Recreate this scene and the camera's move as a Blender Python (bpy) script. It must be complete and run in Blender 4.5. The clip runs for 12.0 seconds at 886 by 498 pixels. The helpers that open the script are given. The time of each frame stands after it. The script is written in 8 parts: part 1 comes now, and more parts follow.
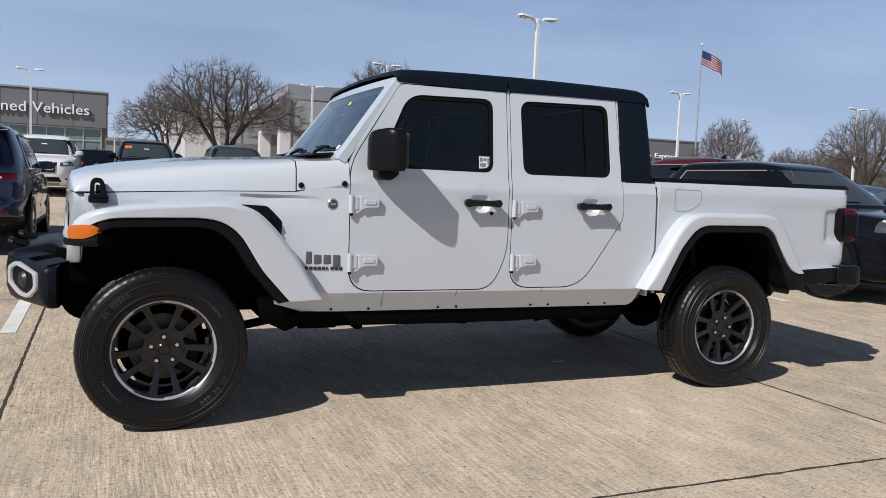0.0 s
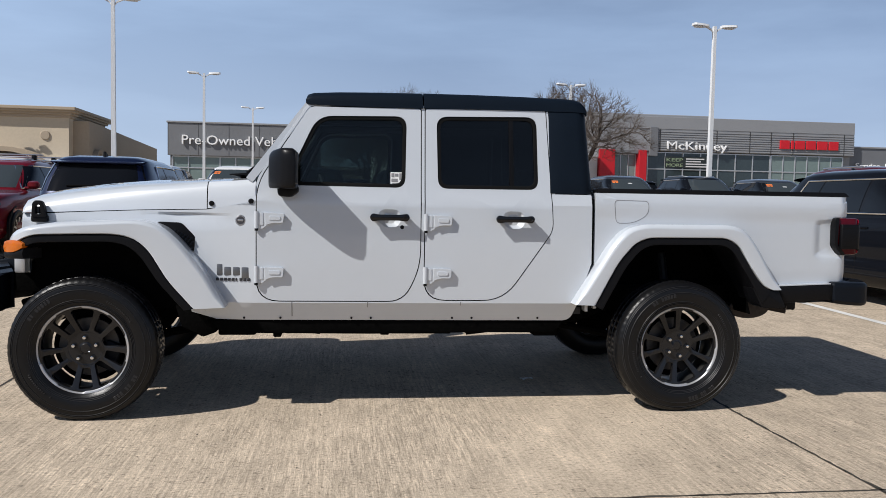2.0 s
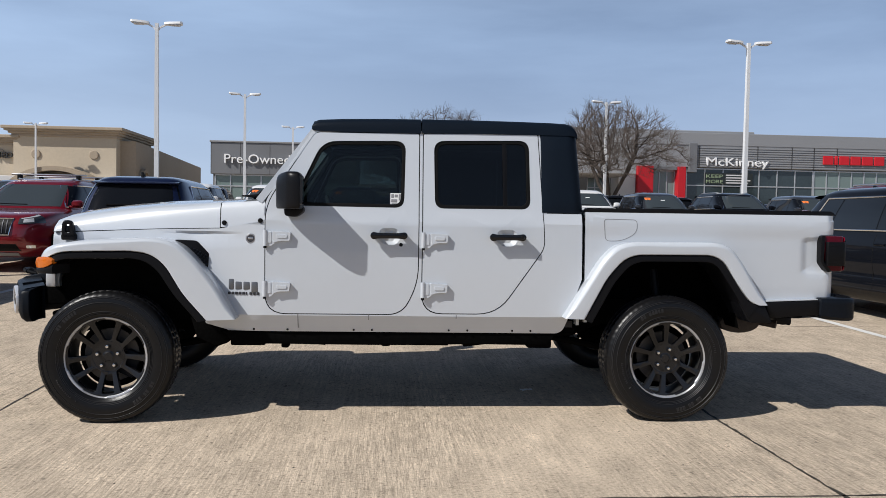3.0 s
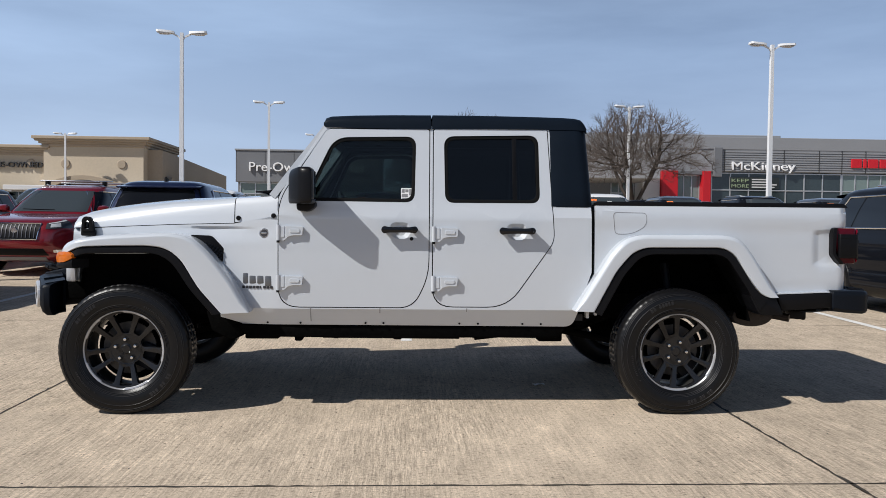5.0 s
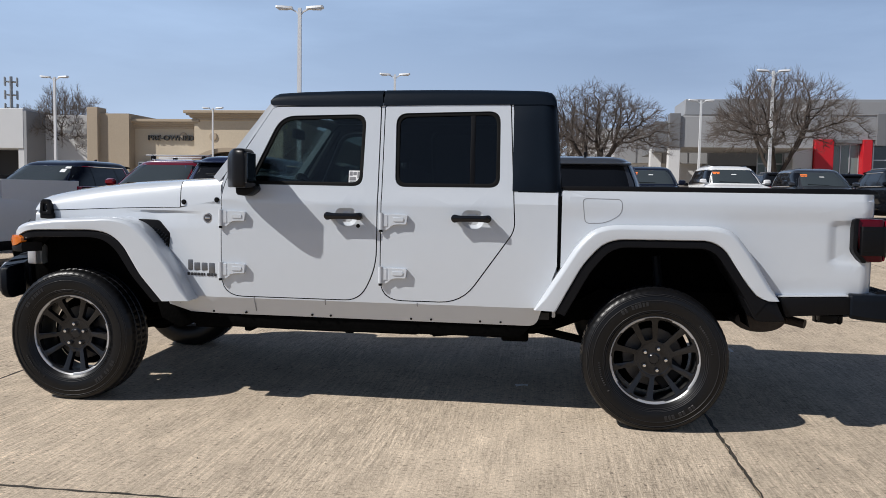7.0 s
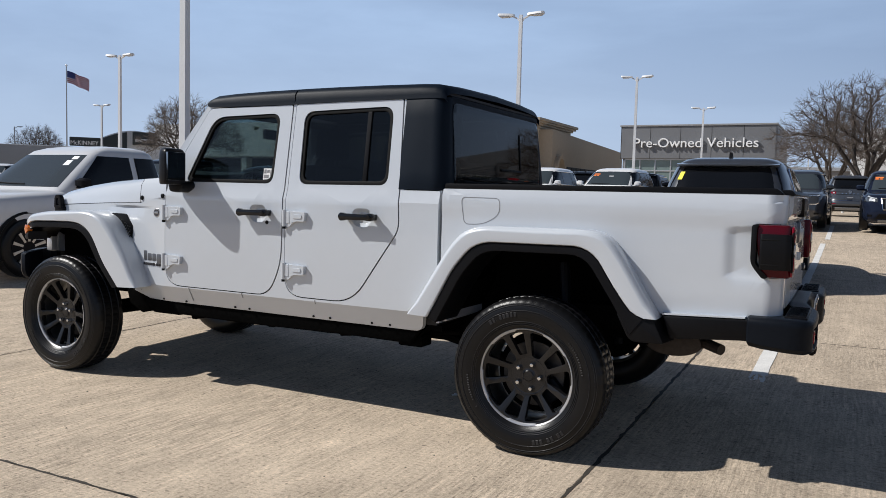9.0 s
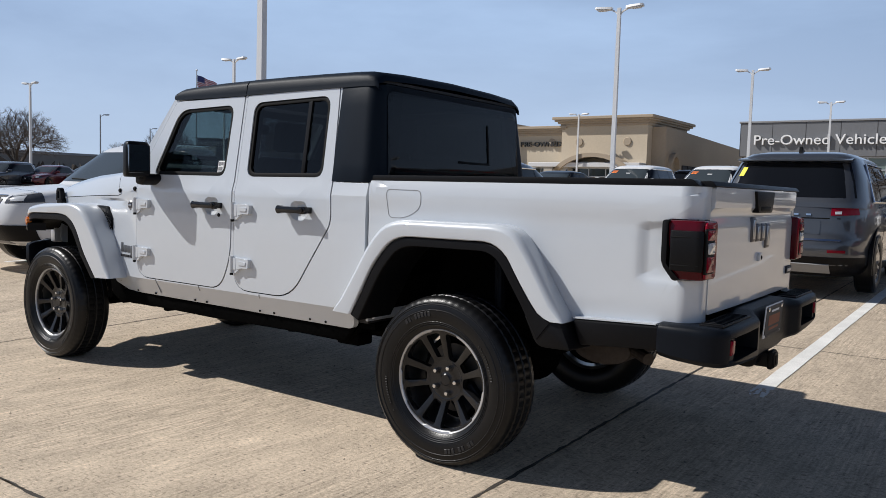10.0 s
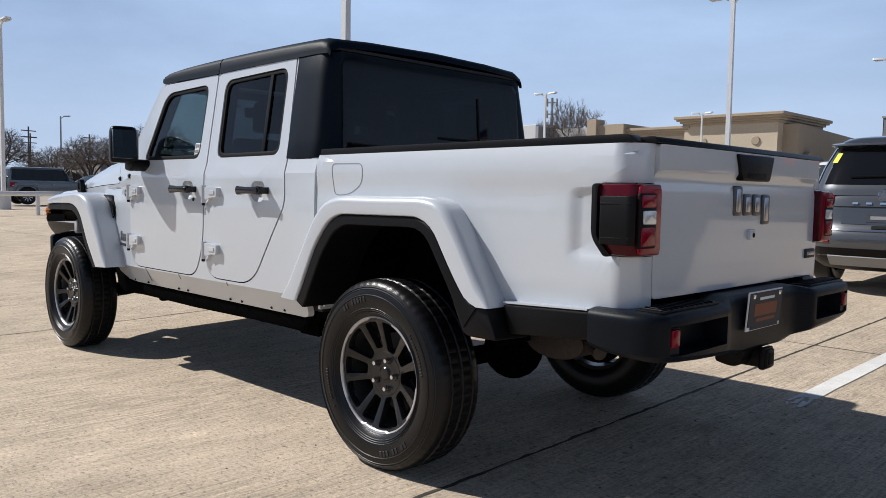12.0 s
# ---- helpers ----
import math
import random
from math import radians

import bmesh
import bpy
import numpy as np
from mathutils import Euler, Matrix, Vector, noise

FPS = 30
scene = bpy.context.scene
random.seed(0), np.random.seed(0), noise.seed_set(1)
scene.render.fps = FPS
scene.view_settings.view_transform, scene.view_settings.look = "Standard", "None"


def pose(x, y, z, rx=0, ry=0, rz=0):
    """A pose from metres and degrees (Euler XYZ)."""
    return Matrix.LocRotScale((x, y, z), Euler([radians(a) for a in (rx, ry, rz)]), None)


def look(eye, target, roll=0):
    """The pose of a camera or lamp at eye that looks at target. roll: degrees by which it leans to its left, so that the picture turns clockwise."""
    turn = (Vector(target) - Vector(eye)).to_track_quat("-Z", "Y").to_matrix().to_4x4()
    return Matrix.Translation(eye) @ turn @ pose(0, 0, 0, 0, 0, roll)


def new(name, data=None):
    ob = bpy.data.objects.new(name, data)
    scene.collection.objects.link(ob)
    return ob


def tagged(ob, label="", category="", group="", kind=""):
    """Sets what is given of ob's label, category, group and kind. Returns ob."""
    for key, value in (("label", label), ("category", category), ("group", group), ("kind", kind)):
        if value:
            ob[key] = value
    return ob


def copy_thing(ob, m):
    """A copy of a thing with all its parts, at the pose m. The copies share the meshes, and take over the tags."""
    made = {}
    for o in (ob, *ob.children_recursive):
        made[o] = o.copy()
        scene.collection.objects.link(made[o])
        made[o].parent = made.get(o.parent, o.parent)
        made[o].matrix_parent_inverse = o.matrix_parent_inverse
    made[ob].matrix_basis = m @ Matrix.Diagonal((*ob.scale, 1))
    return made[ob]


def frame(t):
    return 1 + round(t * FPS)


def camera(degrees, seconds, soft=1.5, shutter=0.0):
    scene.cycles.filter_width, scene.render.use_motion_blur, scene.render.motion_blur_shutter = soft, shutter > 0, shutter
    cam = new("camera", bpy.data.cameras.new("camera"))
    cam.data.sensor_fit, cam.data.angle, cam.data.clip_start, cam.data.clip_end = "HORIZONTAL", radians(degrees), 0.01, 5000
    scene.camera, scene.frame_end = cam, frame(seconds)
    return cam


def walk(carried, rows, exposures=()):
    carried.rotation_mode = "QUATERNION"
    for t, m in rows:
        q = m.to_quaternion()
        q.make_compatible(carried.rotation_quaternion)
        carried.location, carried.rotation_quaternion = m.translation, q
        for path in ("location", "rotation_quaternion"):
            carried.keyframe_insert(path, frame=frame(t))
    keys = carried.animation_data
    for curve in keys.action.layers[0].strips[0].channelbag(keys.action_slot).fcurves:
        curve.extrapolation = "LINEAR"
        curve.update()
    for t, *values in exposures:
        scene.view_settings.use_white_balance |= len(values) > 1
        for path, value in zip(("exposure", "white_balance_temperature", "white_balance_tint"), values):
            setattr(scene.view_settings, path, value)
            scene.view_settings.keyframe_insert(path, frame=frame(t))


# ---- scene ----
cam = camera(58.5, 12.0, 0.75)
PATH = [
    (0, (-0.255, -4.031, 1.248), (0.524, -2.196, 1.091), 2.3),
    (0.5, (0.212, -4.222, 1.243), (0.841, -2.329, 1.094), 2.2),
    (1, (0.661, -4.398, 1.249), (1.146, -2.463, 1.108), 1.9),
    (1.5, (1.064, -4.533, 1.252), (1.422, -2.57, 1.121), 1.4),
    (2, (1.409, -4.599, 1.26), (1.669, -2.619, 1.141), 1.1),
    (2.5, (1.631, -4.775, 1.268), (1.825, -2.787, 1.169), 1.0),
    (3, (1.646, -4.914, 1.278), (1.804, -2.922, 1.2), 1.0),
    (3.5, (1.66, -4.997, 1.218), (1.8, -3.003, 1.163), 1.0),
    (5.5, (1.826, -4.955, 1.195), (1.882, -2.957, 1.128), 0.6),
    (6, (2.054, -4.781, 1.292), (2.036, -2.783, 1.198), 0.8),
    (6.5, (2.449, -4.645, 1.314), (2.324, -2.653, 1.191), 0.9),
    (7, (2.883, -4.475, 1.304), (2.62, -2.497, 1.164), 1.0),
    (9, (4.895, -3.683, 1.304), (3.982, -1.909, 1.165), 1.5),
    (9.5, (5.276, -3.316, 1.306), (4.224, -1.621, 1.161), 1.6),
    (10, (5.625, -2.982, 1.295), (4.458, -1.365, 1.146), 1.7),
    (10.5, (5.796, -2.627, 1.287), (4.534, -1.082, 1.138), 1.5),
    (11, (5.973, -2.393, 1.257), (4.642, -0.908, 1.11), 1.1),
    (11.5, (6.0, -2.214, 1.196), (4.62, -0.774, 1.053), 0.9),
    (12, (5.99, -2.147, 1.164), (4.583, -0.733, 1.024), 1.0),
]
walk(cam, [(t, look(eye, target, roll)) for t, eye, target, roll in PATH], exposures=[(0.0, -0.08), (7.0, -0.07), (9.2, -0.10), (10.5, -0.02), (12.0, 0.04)])

# ---- world and sun ----
SUN = Vector((0.94, 0.50, -1.0)).normalized()
world = bpy.data.worlds.new("sky")
scene.world = world
world.use_nodes = True
wn, wl = world.node_tree.nodes, world.node_tree.links
wn.clear()
sky = wn.new("ShaderNodeTexSky")
sky.sky_type, sky.sun_disc = "NISHITA", False
sky.sun_elevation = math.asin(-SUN.z)
sky.sun_rotation = math.atan2(-SUN.x, -SUN.y)
sky.altitude, sky.air_density, sky.dust_density, sky.ozone_density = 200.0, 0.33, 0.45, 3.4
geo = wn.new("ShaderNodeTexCoord")
stretch = wn.new("ShaderNodeMapping")
stretch.inputs["Scale"].default_value = (1.1, 2.6, 7.0)
stretch.inputs["Rotation"].default_value = (0.0, 0.25, 0.6)
wisp = wn.new("ShaderNodeTexNoise")
wisp.inputs["Scale"].default_value, wisp.inputs["Detail"].default_value, wisp.inputs["Roughness"].default_value = 1.6, 6.0, 0.55
ramp = wn.new("ShaderNodeValToRGB")
ramp.color_ramp.elements[0].position, ramp.color_ramp.elements[1].position = 0.36, 0.80
ramp.color_ramp.elements[0].color, ramp.color_ramp.elements[1].color = (0.44, 0.44, 0.44, 1), (0.76, 0.76, 0.76, 1)
cloud = wn.new("ShaderNodeMixRGB")
cloud.inputs[2].default_value = (5.35, 7.30, 10.5, 1)
back = wn.new("ShaderNodeBackground")
back.inputs["Strength"].default_value = 0.086
out = wn.new("ShaderNodeOutputWorld")
wl.new(geo.outputs["Generated"], stretch.inputs["Vector"])
wl.new(stretch.outputs["Vector"], wisp.inputs["Vector"])
wl.new(wisp.outputs["Fac"], ramp.inputs["Fac"])
far_haze = wn.new("ShaderNodeVectorMath")  # thin high cloud lies thickest over the north-west
far_haze.operation = "DOT_PRODUCT"
far_haze.inputs[1].default_value = Vector((-0.56, 0.80, 0.22)).normalized()
haze_part = wn.new("ShaderNodeMapRange")
haze_part.interpolation_type = "SMOOTHSTEP"
for key, value in (("From Min", 0.70), ("From Max", 1.0), ("To Min", 0.0), ("To Max", 0.26)):
    haze_part.inputs[key].default_value = value
veil = wn.new("ShaderNodeMath")
veil.operation, veil.use_clamp = "ADD", True
wl.new(geo.outputs["Generated"], far_haze.inputs[0])
wl.new(far_haze.outputs["Value"], haze_part.inputs["Value"])
wl.new(haze_part.outputs["Result"], veil.inputs[0])
wl.new(ramp.outputs["Color"], veil.inputs[1])
height = wn.new("ShaderNodeSeparateXYZ")  # the cloud is thin overhead and milky near the horizon
wl.new(geo.outputs["Generated"], height.inputs[0])
thins = wn.new("ShaderNodeMapRange")
thins.interpolation_type = "SMOOTHSTEP"
for key, value in (("From Min", 0.30), ("From Max", 0.65), ("To Min", 1.0), ("To Max", 0.0)):
    thins.inputs[key].default_value = value
milky = wn.new("ShaderNodeMapRange")
for key, value in (("From Min", 0.0), ("From Max", 0.40), ("To Min", 0.07), ("To Max", 0.0)):
    milky.inputs[key].default_value = value
cover = wn.new("ShaderNodeMath")
cover.operation, cover.use_clamp = "MULTIPLY_ADD", True
wl.new(height.outputs["Z"], thins.inputs["Value"])
wl.new(height.outputs["Z"], milky.inputs["Value"])
wl.new(veil.outputs["Value"], cover.inputs[0])
wl.new(thins.outputs["Result"], cover.inputs[1])
wl.new(milky.outputs["Result"], cover.inputs[2])
wl.new(cover.outputs["Value"], cloud.inputs[0])
wl.new(sky.outputs["Color"], cloud.inputs[1])
haze_low = wn.new("ShaderNodeMapRange")  # pale haze low over the horizon
haze_low.interpolation_type = "SMOOTHSTEP"
for key, value in (("From Min", -0.02), ("From Max", 0.24), ("To Min", 0.46), ("To Max", 0.0)):
    haze_low.inputs[key].default_value = value
haze = wn.new("ShaderNodeMixRGB")
haze.inputs[2].default_value = (7.1, 8.0, 9.1, 1)
wl.new(height.outputs["Z"], haze_low.inputs["Value"])
wl.new(haze_low.outputs["Result"], haze.inputs[0])
wl.new(cloud.outputs["Color"], haze.inputs[1])
wl.new(haze.outputs["Color"], back.inputs["Color"])
wl.new(back.outputs["Background"], out.inputs["Surface"])
sun = new("sun", bpy.data.lights.new("sun", "SUN"))
sun.data.energy, sun.data.angle, sun.data.color = 5.0, radians(0.53), (1.0, 0.972, 0.935)
sun.matrix_world = look(-SUN * 60, (0, 0, 0))

# ---- materials ----
def mat(name, color, rough=0.5, metal=0.0, var=0.12, scale=6.0, bump=0.0, bscale=60.0, coat=0.0, trans=0.0, emit=0.0, stretch=(1, 1, 1), spec=0.5, ior=1.45):
    """A Principled material with colour that varies at two scales and a fine relief."""
    m = bpy.data.materials.new(name)
    m.use_nodes = True
    n, k = m.node_tree.nodes, m.node_tree.links
    p = n["Principled BSDF"]
    p.inputs["Base Color"].default_value = (*color, 1)
    p.inputs["Roughness"].default_value, p.inputs["Metallic"].default_value = rough, metal
    p.inputs["Coat Weight"].default_value, p.inputs["Coat Roughness"].default_value = coat, 0.04
    p.inputs["Specular IOR Level"].default_value, p.inputs["IOR"].default_value = spec, ior
    p.inputs["Transmission Weight"].default_value = trans
    if emit:
        p.inputs["Emission Color"].default_value = (*color, 1)
        p.inputs["Emission Strength"].default_value = emit
    if var or bump:
        tc, mp = n.new("ShaderNodeTexCoord"), n.new("ShaderNodeMapping")
        mp.inputs["Scale"].default_value = stretch
        k.new(tc.outputs["Object"], mp.inputs["Vector"])
    if var:
        coarse, fine = n.new("ShaderNodeTexNoise"), n.new("ShaderNodeTexNoise")
        coarse.inputs["Scale"].default_value, coarse.inputs["Detail"].default_value = scale * 0.25, 4
        fine.inputs["Scale"].default_value, fine.inputs["Detail"].default_value = scale * 6, 5
        both = n.new("ShaderNodeMath")
        both.operation = "ADD"
        ranged = n.new("ShaderNodeMapRange")
        ranged.inputs["From Min"].default_value, ranged.inputs["From Max"].default_value = 0.6, 1.4
        ranged.inputs["To Min"].default_value, ranged.inputs["To Max"].default_value = 1 - var, 1 + var
        mul = n.new("ShaderNodeVectorMath")
        mul.operation = "SCALE"
        mul.inputs[0].default_value = color
        for t in (coarse, fine):
            k.new(mp.outputs["Vector"], t.inputs["Vector"])
        k.new(coarse.outputs["Fac"], both.inputs[0])
        k.new(fine.outputs["Fac"], both.inputs[1])
        k.new(both.outputs["Value"], ranged.inputs["Value"])
        k.new(ranged.outputs["Result"], mul.inputs["Scale"])
        k.new(mul.outputs["Vector"], p.inputs["Base Color"])
    if bump:
        grain, b = n.new("ShaderNodeTexNoise"), n.new("ShaderNodeBump")
        grain.inputs["Scale"].default_value, grain.inputs["Detail"].default_value = bscale, 4
        b.inputs["Strength"].default_value, b.inputs["Distance"].default_value = bump, 0.01
        k.new(mp.outputs["Vector"], grain.inputs["Vector"])
        k.new(grain.outputs["Fac"], b.inputs["Height"])
        k.new(b.outputs["Normal"], p.inputs["Normal"])
    return m


def concrete_material():
    """Broom-finished concrete, tined across, with stains and a slab-by-slab difference in tone."""
    m = bpy.data.materials.new("concrete")
    m.use_nodes = True
    n, k = m.node_tree.nodes, m.node_tree.links
    p = n["Principled BSDF"]
    p.inputs["Roughness"].default_value, p.inputs["Specular IOR Level"].default_value = 0.9, 0.2
    geo = n.new("ShaderNodeNewGeometry")

    def tex(scale, detail, stretch, rough=0.55):
        mp, t = n.new("ShaderNodeMapping"), n.new("ShaderNodeTexNoise")
        mp.inputs["Scale"].default_value = stretch
        t.inputs["Scale"].default_value, t.inputs["Detail"].default_value, t.inputs["Roughness"].default_value = scale, detail, rough
        k.new(geo.outputs["Position"], mp.inputs["Vector"])
        k.new(mp.outputs["Vector"], t.inputs["Vector"])
        return t.outputs["Fac"]

    def ranged(v, a, b, c, d):
        r = n.new("ShaderNodeMapRange")
        for key, x in (("From Min", a), ("From Max", b), ("To Min", c), ("To Max", d)):
            r.inputs[key].default_value = x
        k.new(v, r.inputs["Value"])
        return r.outputs["Result"]

    def times(a, b):
        r = n.new("ShaderNodeMath")
        r.operation = "MULTIPLY"
        k.new(a, r.inputs[0])
        k.new(b, r.inputs[1])
        return r.outputs["Value"]

    tines = tex(1.0, 4, (70.0, 4.2, 1.0), 0.78)
    rakes = tex(1.0, 2, (44.0, 0.8, 1.0), 0.55)
    patch = tex(0.8, 4, (1.0, 0.6, 1))
    stains = tex(0.55, 5, (1, 1, 1))
    blotch = tex(3.2, 6, (1.3, 0.8, 1), 0.62)
    grit = tex(60.0, 6, (1, 0.9, 1), 0.85)
    chips = tex(34.0, 4, (0.8, 1.6, 1), 0.7)
    pits = tex(21.0, 3, (1.3, 0.8, 1), 0.6)
    spots = tex(9.0, 3, (1, 1, 1), 0.55)
    depth = ranged(patch, 0.38, 0.62, 0.15, 1.0)
    lift = n.new("ShaderNodeMath")
    lift.operation = "SUBTRACT"
    lift.inputs[1].default_value = 0.5
    k.new(tines, lift.inputs[0])
    grooves = ranged(times(lift.outputs["Value"], depth), -0.5, 0.5, 0.0, 1.0)
    info = n.new("ShaderNodeObjectInfo")
    f = times(ranged(grooves, 0.34, 0.66, 0.64, 1.32), ranged(stains, 0.3, 0.7, 0.88, 1.10))
    f = times(f, ranged(rakes, 0.3, 0.7, 0.90, 1.09))
    f = times(f, ranged(blotch, 0.3, 0.72, 0.82, 1.14))
    f = times(f, ranged(grit, 0.30, 0.70, 0.60, 1.40))
    f = times(f, ranged(chips, 0.55, 0.64, 1.0, 0.58))
    f = times(f, ranged(pits, 0.64, 0.72, 1.0, 0.45))
    f = times(f, ranged(spots, 0.70, 0.76, 1.0, 0.74))
    f = times(f, ranged(info.outputs["Random"], 0, 1, 0.95, 1.05))
    mul = n.new("ShaderNodeVectorMath")
    mul.operation = "SCALE"
    mul.inputs[0].default_value = (0.530, 0.436, 0.332)
    k.new(f, mul.inputs["Scale"])
    k.new(mul.outputs["Vector"], p.inputs["Base Color"])
    b, add = n.new("ShaderNodeBump"), n.new("ShaderNodeMath")
    add.operation = "ADD"
    k.new(grooves, add.inputs[0])
    k.new(grit, add.inputs[1])
    b.inputs["Strength"].default_value, b.inputs["Distance"].default_value = 0.8, 0.006
    k.new(add.outputs["Value"], b.inputs["Height"])
    k.new(b.outputs["Normal"], p.inputs["Normal"])
    return m


def glass(name, tint, rough=0.0):
    """Tinted car glass: a clear sheet that takes light away and mirrors the sky more as it is seen aslant."""
    m = bpy.data.materials.new(name)
    m.use_nodes = True
    n, k = m.node_tree.nodes, m.node_tree.links
    n.remove(n["Principled BSDF"])
    clear, gloss, mix, lw = n.new("ShaderNodeBsdfTransparent"), n.new("ShaderNodeBsdfGlossy"), n.new("ShaderNodeMixShader"), n.new("ShaderNodeLayerWeight")
    clear.inputs["Color"].default_value = (*tint, 1)
    gloss.inputs["Roughness"].default_value = 0.02 + rough
    lw.inputs["Blend"].default_value = 0.5
    rise, share = n.new("ShaderNodeMath"), n.new("ShaderNodeMath")
    rise.operation, share.operation = "POWER", "MULTIPLY_ADD"
    rise.inputs[1].default_value = 5.0
    share.inputs[1].default_value, share.inputs[2].default_value = 0.96, 0.03
    k.new(lw.outputs["Facing"], rise.inputs[0])
    k.new(rise.outputs["Value"], share.inputs[0])
    k.new(share.outputs["Value"], mix.inputs[0])
    k.new(clear.outputs["BSDF"], mix.inputs[1])
    k.new(gloss.outputs["BSDF"], mix.inputs[2])
    k.new(mix.outputs["Shader"], n["Material Output"].inputs["Surface"])
    return m


CONCRETE = concrete_material()
WHITE = mat("white_car_paint", (0.522, 0.556, 0.598), 0.30, 0, 0.012, 3, coat=1.0)
BLACKTOP = mat("black_textured_top", (0.0052, 0.0092, 0.0160), 0.46, 0, 0.10, 20, 0.08, 900, spec=0.11)
TRIM = mat("black_plastic_trim", (0.005, 0.005, 0.006), 0.40, 0, 0.15, 12, 0.12, 600, spec=0.16)
GLOSSBLACK = mat("gloss_black_plastic", (0.005, 0.005, 0.006), 0.14, 0, 0.05, 12, spec=0.42)
SATINBLACK = mat("satin_black_mirror_shell", (0.006, 0.006, 0.007), 0.30, 0, 0.08, 12, 0.03, 400, spec=0.20)
STEEL = mat("dark_grey_bumper", (0.006, 0.0078, 0.0115), 0.38, 0.0, 0.12, 10, 0.10, 700, spec=0.12)
EXHAUST = mat("heat_stained_exhaust_steel", (0.042, 0.034, 0.030), 0.6, 0.4, 0.35, 9, 0.1, 120)
RUBBER = mat("tyre_rubber", (0.0062, 0.0062, 0.0068), 0.31, 0, 0.22, 14, 0.10, 240, spec=0.30)
UNDER = mat("dark_underbody", (0.004, 0.004, 0.004), 0.9, 0, 0.35, 8, 0.2, 80, spec=0.0)
SEAL = mat("black_rubber_seal", (0.005, 0.005, 0.005), 0.6, 0, 0.1, 10, spec=0.15)
GAPGREY = mat("shaded_panel_gap", (0.22, 0.225, 0.235), 0.6, 0, 0.05, 20)
RIMDARK = mat("dark_grey_wheel_paint", (0.014, 0.0138, 0.0150), 0.23, 0.30, 0.08, 10, spec=0.6)
MACHINED = mat("machined_aluminium", (0.50, 0.50, 0.51), 0.30, 0.95, 0.06, 30)
LIPMETAL = mat("satin_machined_rim_lip", (0.46, 0.46, 0.47), 0.34, 0.55, 0.06, 30)
RUBBERMARK = mat("scuffed_raised_rubber", (0.018, 0.018, 0.0195), 0.42, 0, 0.3, 40, spec=0.4)
BARREL = mat("dull_silver_barrel", (0.14, 0.138, 0.135), 0.34, 0.85, 0.15, 12)
ROTOR = mat("worn_brake_disc", (0.075, 0.072, 0.070), 0.45, 0.8, 0.15, 20)
SILVERED = mat("silver_painted_plastic", (0.55, 0.56, 0.58), 0.3, 0.35, 0.05, 30)
MIRRORGLASS = mat("dark_mirror_glass", (0.30, 0.32, 0.34), 0.03, 1.0, 0.02, 10)
CHROME = mat("bright_chrome", (0.72, 0.73, 0.75), 0.12, 1.0, 0.03, 30)
BADGE = mat("dark_metal_badge", (0.10, 0.10, 0.11), 0.35, 0.7, 0.1, 40)
AMBER = mat("amber_lens", (0.52, 0.12, 0.005), 0.18, 0, 0.25, 60, coat=0.5)
REDLENS = mat("red_lamp_lens", (0.21, 0.002, 0.014), 0.16, 0, 0.15, 60, spec=0.25)
# darker copy of the lens red, lowered for the lamp's sunlit side
DIMMEDRED = mat("smoked_red_lamp_body", (0.070, 0.001, 0.006), 0.16, 0, 0.15, 60, spec=0.25)
CLEARLENS = mat("clear_lamp_lens", (0.62, 0.64, 0.66), 0.12, 0.2, 0.15, 60, coat=0.8)
DARKGLASS = glass("dark_tinted_glass", (0.20, 0.215, 0.225))
SIDEGLASS = glass("tinted_side_glass", (0.40, 0.45, 0.44))
SCREENGLASS = glass("windscreen_glass", (0.82, 0.90, 0.92))
CABIN = mat("dark_cabin_trim", (0.022, 0.022, 0.024), 0.7, 0, 0.2, 9, 0.1, 200)
SEATCLOTH = mat("black_seat_leather", (0.030, 0.029, 0.030), 0.5, 0, 0.15, 9, 0.1, 90)
PAPER = mat("white_paper_sticker", (0.80, 0.80, 0.80), 0.6, 0, 0.03, 30)
INK = mat("dark_printing", (0.03, 0.03, 0.035), 0.6, 0, 0.05, 30)
YELLOW = mat("yellow_sticker", (0.80, 0.72, 0.02), 0.5, 0, 0.05, 30)
ORANGE = mat("orange_window_marker", (0.85, 0.20, 0.04), 0.6, 0, 0.1, 30)
LINEPAINT = mat("worn_white_line_paint", (0.68, 0.67, 0.64), 0.75, 0, 0.22, 14, 0.3, 120)
TAR = mat("dark_joint_sealant", (0.045, 0.038, 0.030), 0.8, 0, 0.4, 14, 0.3, 120)
GALV = mat("white_painted_steel", (0.66, 0.67, 0.68), 0.42, 0, 0.06, 5)
POLEGREY = mat("grey_steel_pole", (0.34, 0.35, 0.36), 0.45, 0.3, 0.10, 5)


# ---- mesh tools ----
def finish(bm, name, material, angle=25):
    bmesh.ops.recalc_face_normals(bm, faces=bm.faces[:])
    me = bpy.data.meshes.new(name)
    bm.to_mesh(me)
    bm.free()
    for m in material if isinstance(material, (list, tuple)) else [material]:
        me.materials.append(m)
    me.polygons.foreach_set("use_smooth", [True] * len(me.polygons))
    me.set_sharp_from_angle(angle=radians(angle))
    return me


def part(name, bm, material, parent=None, label="", angle=25):
    """One bmesh as one mesh object, under its thing."""
    ob = new(name, finish(bm, name, material, angle))
    if parent:
        ob.parent = parent
    return tagged(ob, label)


def thing(name, label, category, group="", kind="", at=None):
    return_ob = tagged(new(name), label, category, group, kind)
    if at is not None:
        return_ob.matrix_basis = at
    return return_ob


